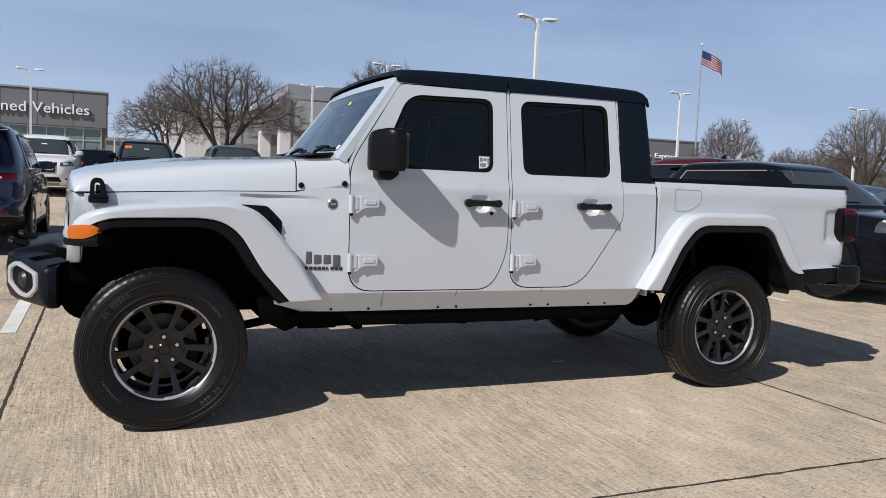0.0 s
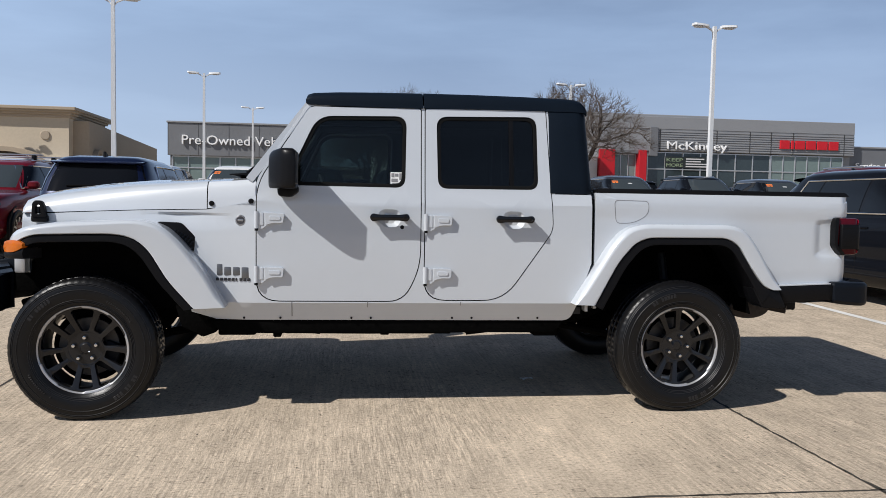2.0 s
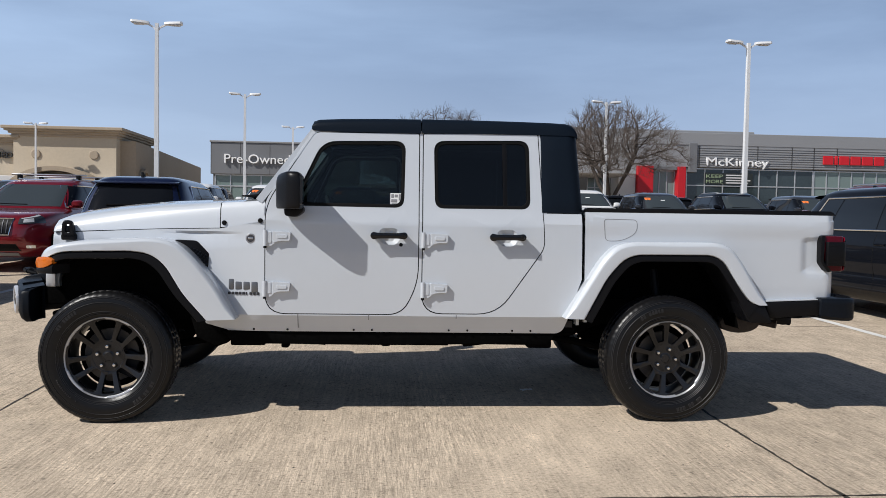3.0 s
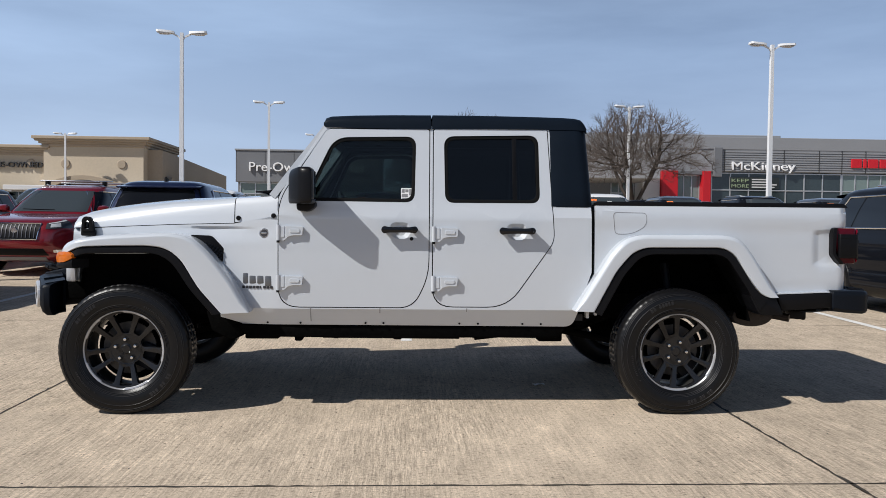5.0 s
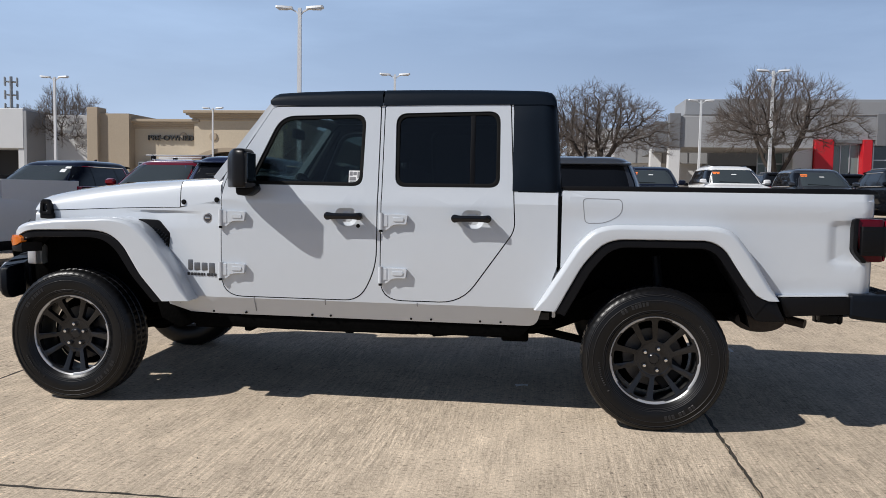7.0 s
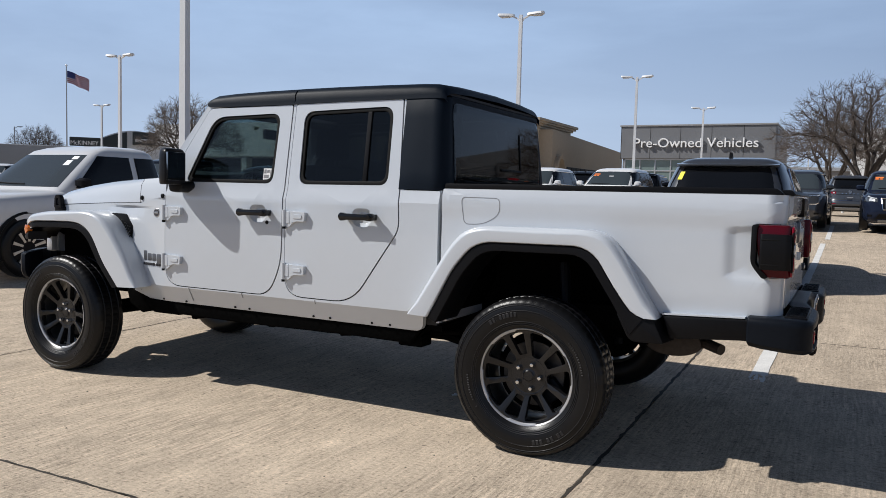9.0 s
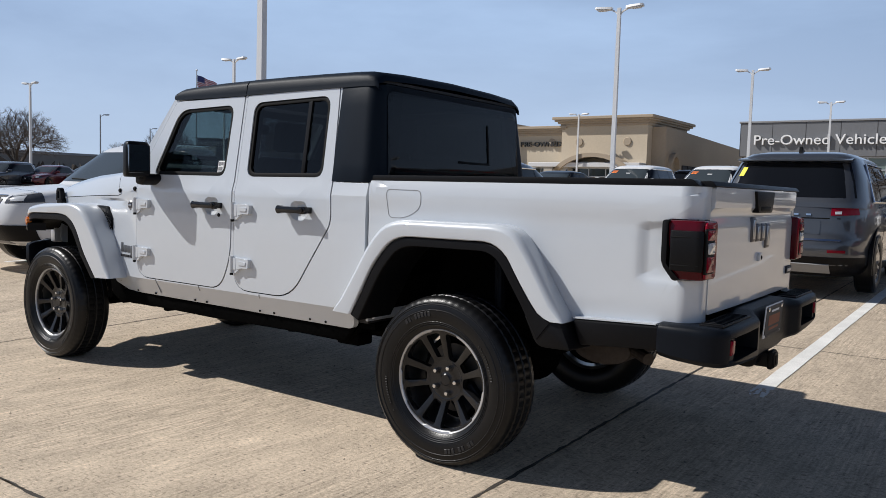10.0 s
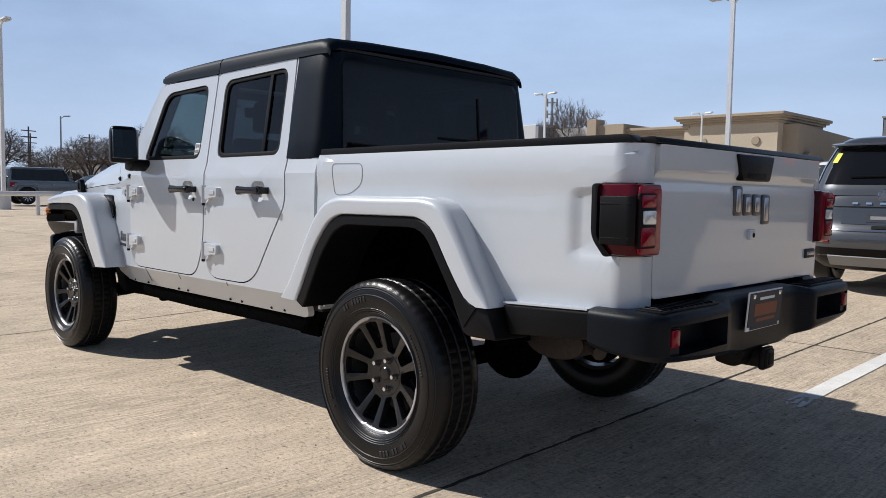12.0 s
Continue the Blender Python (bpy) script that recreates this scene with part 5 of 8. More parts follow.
# outer line of half the rear bumper in plan, the way inward, the height of its lower edge and the depth of the pocket in its face
R_STATIONS = [((4.508, 0.050), (0.25, 1.0), 0.690, 0), ((4.506, 0.026), (0.25, 1.0), 0.676, 0), ((4.516, 0.010), (0.1, 1.0), 0.666, 0), ((4.570, 0.004), (0.0, 1.0), 0.658, 0), ((4.672, 0.005), (-0.1, 1.0), 0.650, 0), ((4.722, 0.014), (-0.45, 0.90), 0.648, 0), ((4.752, 0.034), (-0.76, 0.66), 0.646, 0), ((4.770, 0.062), (-0.95, 0.30), 0.644, 0), ((4.776, 0.084), (-1.0, 0.1), 0.642, 0), ((4.777, 0.088), (-1.0, 0.1), 0.642, 0.010), ((4.782, 0.150), (-1.0, 0.0), 0.637, 0.010), ((4.783, 0.158), (-1.0, 0.0), 0.636, 0.085), ((4.785, 0.300), (-1.0, 0.0), 0.626, 0.085), ((4.783, 0.458), (-1.0, 0.0), 0.618, 0.085), ((4.782, 0.466), (-1.0, 0.0), 0.617, 0), ((4.780, 0.494), (-1.0, 0.0), 0.615, 0), ((4.772, 0.512), (-1.0, 0.0), 0.612, 0), ((4.744, 0.566), (-1.0, 0.0), 0.602, 0), ((4.735, 0.590), (-1.0, 0.0), 0.598, 0), ((4.733, 0.640), (-1.0, 0.0), 0.588, 0), ((4.733, 0.700), (-1.0, 0.0), 0.582, 0)]
rings = []
for far in (0, 1):
    for (px, py), (ix, iy), low, pocket in (R_STATIONS[::-1] if far else R_STATIONS):
        ring = []
        rise = 0.016 * max(0.0, min(1.0, (py - 0.50) / 0.08))  # the middle stands a little higher, up to the tailgate
        for d, z in ((0.12, low + 0.012), (0.030, low), (0.010, low + 0.008), (0.0, low + 0.022), (0.0, 0.664), (pocket, 0.669), (pocket, 0.753), (0.0, 0.760), (0.0, 0.775), (0.005, 0.788 + rise * 0.5), (0.014, 0.795 + rise), (0.032, 0.799 + rise), (0.12, 0.802 + rise)):
            if z in (0.664, 0.669):
                z = max(z, low + (0.024 if z == 0.664 else 0.027))
            y = py + iy * d
            ring.append((px + ix * d, 2 * MID - y if far else y, z))
        rings.append(ring)
rb = part("rear_bumper", loft(rings, closed=True), STEEL, truck, "dark steel rear bumper with pockets in both ends", 34)
for side in (0, 1):
    def placed(bm):
        if side:
            bm.transform(MIRRORED)
        return bm

    step = part("step_pad", placed(box(4.656, 4.750, 0.070, 0.46, 0.796, 0.806, 0.003)), TRIM, rb, "black rubber step pad")
    for i in range(11):
        part("tread_bar", placed(box(4.662, 4.744, 0.082 + i * 0.034, 0.090 + i * 0.034, 0.804, 0.811, 0.002, 1)), TRIM, step)
    part("reflector", placed(box(4.756, 4.7805, 0.092, 0.142, 0.692, 0.750, 0.006)), REDLENS, rb)
PLATEORANGE = mat("faded_orange_print", (0.22, 0.065, 0.03), 0.6, 0, 0.2, 30)
plate = part("licence_plate", box(4.732, 4.738, 0.732, 1.032, 0.668, 0.816, 0.002), PAPER, rb, "dealer plate in a pale frame")
plate.matrix_basis = Matrix.Translation((4.7395, -0.045, 0.746)) @ Matrix.Rotation(radians(4), 4, "Y") @ Matrix.Translation((-4.732 + 0.008, 0, -0.74))
for nm, a, b, c, d, m in (("plate_panel", 0.737, 1.027, 0.684, 0.811, INK), ("plate_bar", 0.782, 0.982, 0.722, 0.768, PLATEORANGE), ("plate_bar", 0.822, 0.952, 0.782, 0.792, PAPER), ("plate_bar", 0.802, 0.972, 0.700, 0.712, PLATEORANGE), ("plate_bar", 0.762, 1.007, 0.672, 0.684, INK)):
    part(nm, box(4.737, 4.7405 + (0.001 if nm == "plate_bar" else 0), a, b, c, d), m, plate)
for by in (0.767, 0.997):
    part("plate_bolt", box(4.738, 4.745, by - 0.009, by + 0.009, 0.790, 0.808, 0.003), CHROME, plate)
hitch = part("hitch_receiver", box(4.60, 4.768, 0.845, 0.915, 0.518, 0.588, 0.006), TRIM, truck, "black square hitch receiver")
part("hitch_mouth", box(4.758, 4.7705, 0.858, 0.902, 0.531, 0.575, 0.002), SEAL, hitch)
part("hitch_collar", box(4.735, 4.760, 0.837, 0.923, 0.510, 0.596, 0.008), TRIM, hitch)
part("hitch_bracket", prism(rounded([(4.60, 0.535, 0.01), (4.60, 0.592, 0.01), (4.715, 0.592, 0.01), (4.70, 0.530, 0.02), (4.66, 0.522, 0.02)], 3), 0.76, 0.84, bevel=0.006), TRIM, hitch)

# ---- underside ----
both("frame_rail", lambda: prism([(-0.38, 0.66), (-0.38, 0.78), (0.4, 0.70), (1.0, 0.57), (2.9, 0.57), (3.2, 0.74), (4.62, 0.74), (4.62, 0.62), (3.3, 0.62), (2.9, 0.46), (1.0, 0.46), (0.4, 0.58)], 0.42, 0.50, bevel=0.008), UNDER, truck)
both("sill_rail", lambda: prism([(0.64, 0.545), (2.80, 0.545), (2.74, 0.462), (2.30, 0.466), (1.60, 0.458), (0.95, 0.464), (0.75, 0.456)], 0.13, 0.24, bevel=0.015), UNDER, truck)
for side in (0, 1):
    for ux, uw, ud in ((0.70, 0.22, 0.020), (1.02, 0.05, 0.034), (1.66, 0.06, 0.022), (2.18, 0.10, 0.012), (2.62, 0.16, 0.030)):
        bm = box(ux, ux + uw, 0.20, 0.32, 0.462 - ud, 0.50, 0.012)
        if side:
            bm.transform(MIRRORED)
        part("frame_bracket", bm, UNDER, truck)
    for x0, y0, z0, x1, y1, z1, rr in ((0.62, 0.30, 0.50, 1.30, 0.24, 0.455, 0.014), (1.20, 0.26, 0.452, 2.10, 0.25, 0.450, 0.010), (2.20, 0.24, 0.45, 2.95, 0.34, 0.52, 0.016)):
        bm = rod((x0, y0, z0), (x1, y1, z1), rr, seg=8)
        if side:
            bm.transform(MIRRORED)
        part("brake_line", bm, UNDER, truck)
both("front_inner_guard", lambda: prism([(0.44, 0.70), (0.70, 0.62), (0.70, 0.47), (0.62, 0.44), (0.50, 0.50)], 0.15, 0.52, bevel=0.01), UNDER, truck)
both("rear_inner_guard", lambda: prism([(2.80, 0.56), (2.96, 0.62), (3.08, 0.84), (3.02, 0.86), (2.86, 0.66), (2.74, 0.46)], 0.16, 0.56, bevel=0.01), UNDER, truck)
part("floor_pan", box(0.62, 2.92, 0.17, 2 * MID - 0.17, 0.545, 0.575), UNDER, truck)
part("firewall", box(0.90, 0.92, 0.17, 2 * MID - 0.17, 0.60, 1.33), CABIN, truck)
part("engine_block", box(-0.25, 0.75, 0.50, 2 * MID - 0.50, 0.50, 1.10, 0.04), UNDER, truck)
for ax in (0.0, WHEELBASE):
    bm = rod((ax, 0.12, 0.40), (ax, 2 * MID - 0.12, 0.40), 0.045, seg=14)
    own = bmesh.new()
    bmesh.ops.create_uvsphere(own, u_segments=16, v_segments=10, radius=0.15)
    joined(bm, own, Matrix.Translation((ax, MID + (0.25 if ax == 0 else 0), 0.40)))
    part("axle", bm, UNDER, truck)
    for y in (0.36, 2 * MID - 0.36):
        part("shock_absorber", rod((ax + 0.10, y, 0.36), (ax + 0.04, y + (0.06 if y < MID else -0.06), 0.95), 0.028, seg=10), STEEL, truck)
        part("control_arm", rod((ax - 0.02, y, 0.36), (ax + (0.75 if ax == 0 else -0.75), y + 0.02, 0.50), 0.024, seg=8), UNDER, truck)
part("exhaust_pipe", tube([(0.9, 1.15, 0.50), (2.6, 1.15, 0.47), (3.1, 1.25, 0.55), (3.9, 1.30, 0.64), (4.24, 1.34, 0.635)], 0.032, 10), UNDER, truck)
oval = [(0.145 * math.cos(2 * math.pi * k / 24), 0.070 * math.sin(2 * math.pi * k / 24)) for k in range(24)]
part("muffler", loft([[(4.13 + x * w, y, 0.590 + z * w) for x, z in oval] for y, w in ((0.345, 0.80), (0.350, 0.96), (0.362, 1.0), (1.34, 1.0), (1.352, 0.96), (1.357, 0.80))], closed=True), EXHAUST, truck, "brown heat-stained muffler")
part("tail_pipe", tube([(4.20, 0.45, 0.600), (4.29, 0.37, 0.598), (4.37, 0.31, 0.585)], 0.027, 12), EXHAUST, truck)
part("fuel_tank", box(2.05, 2.85, 0.52, 0.95, 0.42, 0.56, 0.04), UNDER, truck)
part("skid_plate", box(1.20, 1.95, 0.55, 1.25, 0.40, 0.50, 0.03), UNDER, truck)
for cx in (1.05, 1.62, 2.25):
    part("body_mount", box(cx, cx + 0.09, 0.22, 0.44, 0.455, 0.52, 0.01), UNDER, truck)

# ---- cabin ----
part("cabin_floor", box(0.92, 2.90, 0.14, 2 * MID - 0.14, 0.58, 0.62), CABIN, truck)
part("dashboard", prism(rounded([(0.93, 1.02, 0.02), (0.93, 1.345, 0.03), (1.16, 1.36, 0.05), (1.24, 1.26, 0.05), (1.18, 1.02, 0.03)], 4), 0.16, 2 * MID - 0.16, bevel=0.01), CABIN, truck)
bm = bmesh.new()
for i in range(24):
    a, b = 2 * math.pi * i / 24, 2 * math.pi * (i + 1) / 24
    rod((0.185 * math.cos(a), 0.185 * math.sin(a), 0), (0.185 * math.cos(b), 0.185 * math.sin(b), 0), 0.015, seg=6, bm=bm)
for a in (0.2, math.pi - 0.2, -math.pi / 2):
    rod((0, 0, -0.02), (0.18 * math.cos(a), 0.18 * math.sin(a), 0), 0.018, seg=6, bm=bm)
box(-0.07, 0.07, -0.06, 0.06, -0.035, 0.01, 0.02, bm=bm)
rod((0, 0, 0), (0, 0, -0.30), 0.03, seg=8, bm=bm)
bm.transform(pose(1.36, 0.50, 1.24, 0, 65, 0) @ pose(0, 0, 0, 0, 0, -90))
part("steering_wheel", bm, CABIN, truck)
for sx, sy in ((1.62, 0.48), (1.62, 2 * MID - 0.48), (2.48, 0.46), (2.48, MID), (2.48, 2 * MID - 0.46)):
    wide = 0.25 if sx < 2 else 0.21
    seat = part("seat", prism(rounded([(sx - 0.25, 0.80, 0.05), (sx - 0.27, 0.94, 0.05), (sx + 0.22, 0.90, 0.03), (sx + 0.24, 0.78, 0.03)], 4), sy - wide, sy + wide, bevel=0.03), SEATCLOTH, truck)
    part("backrest", prism(rounded([(sx + 0.14, 0.88, 0.04), (sx + 0.28, 1.46, 0.05), (sx + 0.38, 1.46, 0.05), (sx + 0.33, 0.86, 0.04)], 4), sy - wide, sy + wide, bevel=0.03), SEATCLOTH, seat)
    part("headrest", prism(rounded([(sx + 0.27, 1.50, 0.03), (sx + 0.29, 1.68, 0.04), (sx + 0.38, 1.68, 0.04), (sx + 0.38, 1.50, 0.03)], 4), sy - 0.12, sy + 0.12, bevel=0.025), SEATCLOTH, seat)
both("roll_bar", lambda: tube([(0.99, 0.19, 1.36), (1.26, 0.235, 1.79), (1.90, 0.24, 1.80), (2.80, 0.25, 1.78), (2.82, 0.24, 1.30)], 0.028, 8), CABIN, truck)
both("pillar_bar", lambda: tube([(1.92, 0.24, 1.80), (1.92, 0.17, 1.30), (1.92, 0.16, 0.7)], 0.03, 8), CABIN, truck)
part("inner_mirror", box(1.13, 1.16, MID - 0.11, MID + 0.11, 1.66, 1.73, 0.01), CABIN, truck)
part("headliner", box(1.24, 2.90, 0.20, 2 * MID - 0.20, 1.845, 1.86), CABIN, truck)


# even shading over the large painted panels
for ob in [o for p in [truck, *truck.children] for o in p.children]:
    if ob.type == "MESH" and ob.data.materials and ob.data.materials[0] is WHITE:
        even = ob.modifiers.new("even_normals", "WEIGHTED_NORMAL")
        even.keep_sharp, even.weight = True, 60
# ---- buildings and the lot's furniture ----
GREYPANEL = mat("grey_metal_cladding", (0.165, 0.17, 0.18), 0.55, 0.1, 0.05, 2)
LIGHTPANEL = mat("silver_ribbed_cladding", (0.27, 0.275, 0.285), 0.55, 0.1, 0.05, 2)
RIBPANEL = mat("grey_ribbed_cladding", (0.215, 0.22, 0.23), 0.55, 0.1, 0.05, 2)
PALEWALL = mat("pale_grey_wall", (0.60, 0.60, 0.60), 0.8, 0, 0.06, 2, 0.1, 30)
MIDWALL = mat("mid_grey_wall", (0.30, 0.305, 0.315), 0.8, 0, 0.06, 2, 0.1, 30)
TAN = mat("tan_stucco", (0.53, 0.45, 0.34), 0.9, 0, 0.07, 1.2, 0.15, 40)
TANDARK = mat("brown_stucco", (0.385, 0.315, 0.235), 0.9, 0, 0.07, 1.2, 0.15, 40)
STONE = mat("pale_stone_cladding", (0.42, 0.38, 0.32), 0.85, 0, 0.30, 3, 0.4, 12)
REDPANEL = mat("red_portal_panel", (0.48, 0.012, 0.02), 0.4, 0, 0.05, 3)
REDSIGN = mat("red_sign_letters", (0.55, 0.012, 0.02), 0.35, 0, 0.04, 6)
WHITESIGN = mat("white_sign_letters", (0.85, 0.85, 0.85), 0.4, 0, 0.02, 6)
STOREGLASS = mat("dark_shop_glass", (0.030, 0.042, 0.045), 0.06, 0, 0.25, 1.2, spec=0.7)
BLINDGLASS = mat("pale_green_blind_glass", (0.16, 0.21, 0.20), 0.12, 0, 0.10, 1.5, spec=0.6)
MULLION = mat("silver_mullion", (0.50, 0.51, 0.52), 0.35, 0.6, 0.04, 6)
GREENSIGN = mat("green_banner_letters", (0.30, 0.38, 0.24), 0.6, 0, 0.08, 6)
DARKSIGN = mat("black_sign_box", (0.02, 0.025, 0.024), 0.4, 0, 0.05, 4)
# near-black for shade painted into openings, and for dark joints and letters
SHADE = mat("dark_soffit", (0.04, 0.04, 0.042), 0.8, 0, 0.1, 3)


def lettering(text, size, x, y, z, material, parent, width, name, depth=0.12):
    """Raised letters that face the lot, fitted to a width in metres."""
    cu = bpy.data.curves.new(name, "FONT")
    cu.body, cu.size, cu.extrude, cu.resolution_u = text, size, depth / 2, 3
    tmp = new(name, cu)
    me = bpy.data.meshes.new_from_object(tmp.evaluated_get(bpy.context.evaluated_depsgraph_get()))
    bpy.data.objects.remove(tmp)
    bpy.data.curves.remove(cu)
    lo = min(v.co.x for v in me.vertices)
    hi = max(v.co.x for v in me.vertices)
    s = width / (hi - lo)
    me.transform(Matrix.Translation((x, y, z)) @ Matrix.Rotation(radians(90), 4, "X") @ Matrix.Diagonal((s, 1, 1, 1)) @ Matrix.Translation((-lo, 0, 0)))
    me.materials.clear()
    me.materials.append(material)
    ob = new(name, me)
    ob.parent = parent
    return ob


def storefront(parent, x0, x1, y, z0, z1, n, pane_mat, mull=0.07, rail=None):
    """Panes between mullions, each its own piece."""
    w = (x1 - x0) / n
    for i in range(n):
        part("pane", box(x0 + i * w + mull / 2, x0 + (i + 1) * w - mull / 2, y, y + 0.03, z0, z1), pane_mat, parent)
    for i in range(n + 1):
        part("mullion", box(x0 + i * w - mull / 2, x0 + i * w + mull / 2, y - 0.06, y + 0.05, z0, z1, 0.01, 1), MULLION, parent)
    for z in (z0, z1) + ((rail,) if rail else ()):
        part("transom", box(x0, x1, y - 0.065, y + 0.05, z - 0.05, z + 0.05, 0.01, 1), MULLION, parent)


B0 = 0.45
# the new-car showroom
show = thing("showroom", "long grey metal-clad car showroom with a glass front and red portal", "building")
FY = 62.0
part("wall", box(23.0, 47.3, FY + 0.3, FY + 22, B0 - 0.6, 9.0), MIDWALL, show)
part("fascia", box(28.6, 47.3, FY - 0.25, FY + 0.4, 6.05, 8.95, 0.03, 1), RIBPANEL, show, "grey metal fascia")
for i in range(9):
    part("fascia_rib", box(28.6, 47.3, FY - 0.30, FY - 0.24, 6.10 + i * 0.20, 6.22 + i * 0.20, 0.012, 1), LIGHTPANEL, show)
part("fascia_top", box(23.0, 47.3, FY - 0.28, FY + 0.4, 7.95, 9.02, 0.03, 1), LIGHTPANEL, show)
part("fascia_left", box(22.8, 28.6, FY - 0.22, FY + 0.4, 6.05, 7.95, 0.02, 1), LIGHTPANEL, show)
for jx in (29.0, 34.2, 37.3, 39.3, 41.4, 46.3):
    part("fascia_joint", box(jx - 0.03, jx + 0.03, FY - 0.315, FY - 0.20, 6.05, 7.95), SHADE, show)
part("roof_screen", box(14.5, 36.9, FY + 6, FY + 12, 8.6, 9.95, 0.05, 1), LIGHTPANEL, show)
part("corner_tower", box(28.05, 28.75, FY - 0.45, FY + 0.4, 5.6, 8.1, 0.02, 1), GREYPANEL, show)
for a, b in ((23.45, 24.85), (27.00, 27.70)):
    part("portal_column", box(a, b, FY - 0.7, FY + 0.3, B0, 6.05, 0.03, 1), REDPANEL, show, "red portal column")
part("portal_head", box(24.85, 27.00, FY - 0.5, FY + 0.3, 5.75, 6.05, 0.02, 1), GREYPANEL, show)
storefront(show, 24.90, 26.95, FY + 0.05, B0, 5.7, 3, BLINDGLASS, 0.08, 3.2)
storefront(show, 28.0, 39.4, FY, B0, 5.95, 7, STOREGLASS, 0.10, 4.5)
storefront(show, 39.5, 46.4, FY, B0, 5.95, 6, BLINDGLASS, 0.10, 4.5)
storefront(show, 19.8, 21.8, FY + 2.0, B0, 5.3, 3, BLINDGLASS, 0.10, 4.2)
lettering("McKinney", 1.02, 29.62, FY - 0.36, 6.22, WHITESIGN, show, 5.55, "sign_letters")
for sx_, w_ in ((40.10, 0.92), (41.16, 0.28), (41.58, 0.90), (42.62, 0.90), (43.66, 0.98), (44.78, 0.92)):  # the maker's sign, as plain red blocks
    part("sign_block", box(sx_, sx_ + w_, FY - 0.42, FY - 0.28, 6.52, 7.28, 0.03, 1), REDSIGN, show)
banner = thing("window_banner", "dark window banner with green and white lettering", "banner")
part("banner_sheet", box(29.6, 33.9, FY - 0.11, FY - 0.09, 4.62, 5.62), DARKSIGN, banner)
lettering("KEEP", 0.42, 29.72, FY - 0.13, 5.18, GREENSIGN, banner, 1.5, "banner_text", 0.02)
lettering("MORE", 0.42, 29.72, FY - 0.13, 4.72, GREENSIGN, banner, 1.5, "banner_text", 0.02)
for i, (a, b) in enumerate(((31.5, 33.2), (31.5, 32.9), (31.5, 33.7), (31.5, 33.5))):
    part("banner_bar", box(a, b, FY - 0.125, FY - 0.10, 5.38 - i * 0.22, 5.48 - i * 0.22), PALEWALL, banner)

# service drive to the right
serv = thing("service_building", "low grey service building with white lettering", "building")
part("wall", box(47.3, 56.5, FY + 0.4, FY + 18, B0 - 0.6, 6.85), GREYPANEL, serv)
part("coping", box(47.3, 56.6, FY + 0.3, FY + 18, 6.85, 7.0, 0.02, 1), LIGHTPANEL, serv)
lettering("Service  Express", 0.72, 47.9, FY + 0.28, 5.02, WHITESIGN, serv, 5.6, "sign_letters")

# drive-through porch and the hall behind it
porch = thing("porch", "grey flat-roofed drive-through porch on pale columns", "building")
part("beam", box(12.2, 21.6, FY - 6.0, FY + 1.0, 5.0, 7.28, 0.03, 1), MIDWALL, porch)
part("beam_corner", box(11.5, 12.3, FY - 6.2, FY - 5.0, 4.98, 7.48, 0.03, 1), GREYPANEL, porch)
part("side_beam", box(10.6, 11.5, FY - 5.4, FY + 3.0, 4.7, 6.95, 0.03, 1), GREYPANEL, porch)
for cx, cy in ((11.5, FY - 6.1), (10.5, FY - 3.6)):
    part("column", box(cx, cx + 0.85, cy, cy + 0.85, B0, 5.0, 0.03, 1), PALEWALL, porch)
part("return_wall", box(21.9, 23.40, FY - 0.35, FY + 2.0, B0, 6.05, 0.02, 1), PALEWALL, porch)
hall = thing("service_hall", "pale and grey rendered hall with a darker band", "building")
part("wall", box(5.6, 16.5, FY + 4, FY + 20, B0 - 0.6, 7.2), PALEWALL, hall)
part("band", box(8.4, 16.5, FY + 3.7, FY + 4.2, 4.2, 7.05, 0.03, 1), MIDWALL, hall)
for jx in (10.2, 12.4, 14.5):
    part("joint", box(jx - 0.04, jx + 0.04, FY + 3.66, FY + 3.8, 4.2, 7.05), GREYPANEL, hall)
part("lower_wall", box(4.6, 8.4, FY + 8, FY + 20, B0 - 0.6, 6.4), PALEWALL, hall)
# dark slab stands in for the shade inside the drive-through
part("dark_drive", box(16.0, 22.4, FY + 2.6, FY + 3.2, B0, 5.2), SHADE, hall)
gable = thing("far_hall", "pale gabled hall roof behind the porch", "building")
part("gable_wall", prism([(13.5, B0), (13.5, 8.9), (19.0, 10.6), (24.0, 9.0), (24.0, B0)], FY + 20, FY + 34, bevel=0.02, seg=1), PALEWALL, gable)

# used-car office
off = thing("sales_office", "grey metal-clad pre-owned sales office with white letters", "building")
OY = 60.5
part("wall", box(-12.0, -0.5, OY + 0.4, OY + 11, B0 - 0.6, 7.0), GREYPANEL, off)
part("fascia", box(-12.1, -0.42, OY, OY + 0.5, 4.55, 7.10, 0.03, 1), GREYPANEL, off)
part("side_fascia", box(-0.9, -0.38, OY + 0.5, OY + 11, 4.3, 7.10, 0.03, 1), GREYPANEL, off)
part("coping", box(-12.2, -0.32, OY - 0.08, OY + 11, 7.10, 7.24, 0.02, 1), LIGHTPANEL, off)
for i in range(5):
    part("fascia_joint", box(-12.1 + 2.35 * i - 0.015, -12.1 + 2.35 * i + 0.015, OY - 0.012, OY + 0.2, 4.55, 7.10), SHADE, off)
lettering("Pre-Owned", 1.05, -11.0, OY - 0.14, 5.44, WHITESIGN, off, 5.24, "sign_letters", 0.16)
lettering("Vehicles", 1.05, -5.36, OY - 0.14, 5.44, WHITESIGN, off, 3.74, "sign_letters", 0.16)
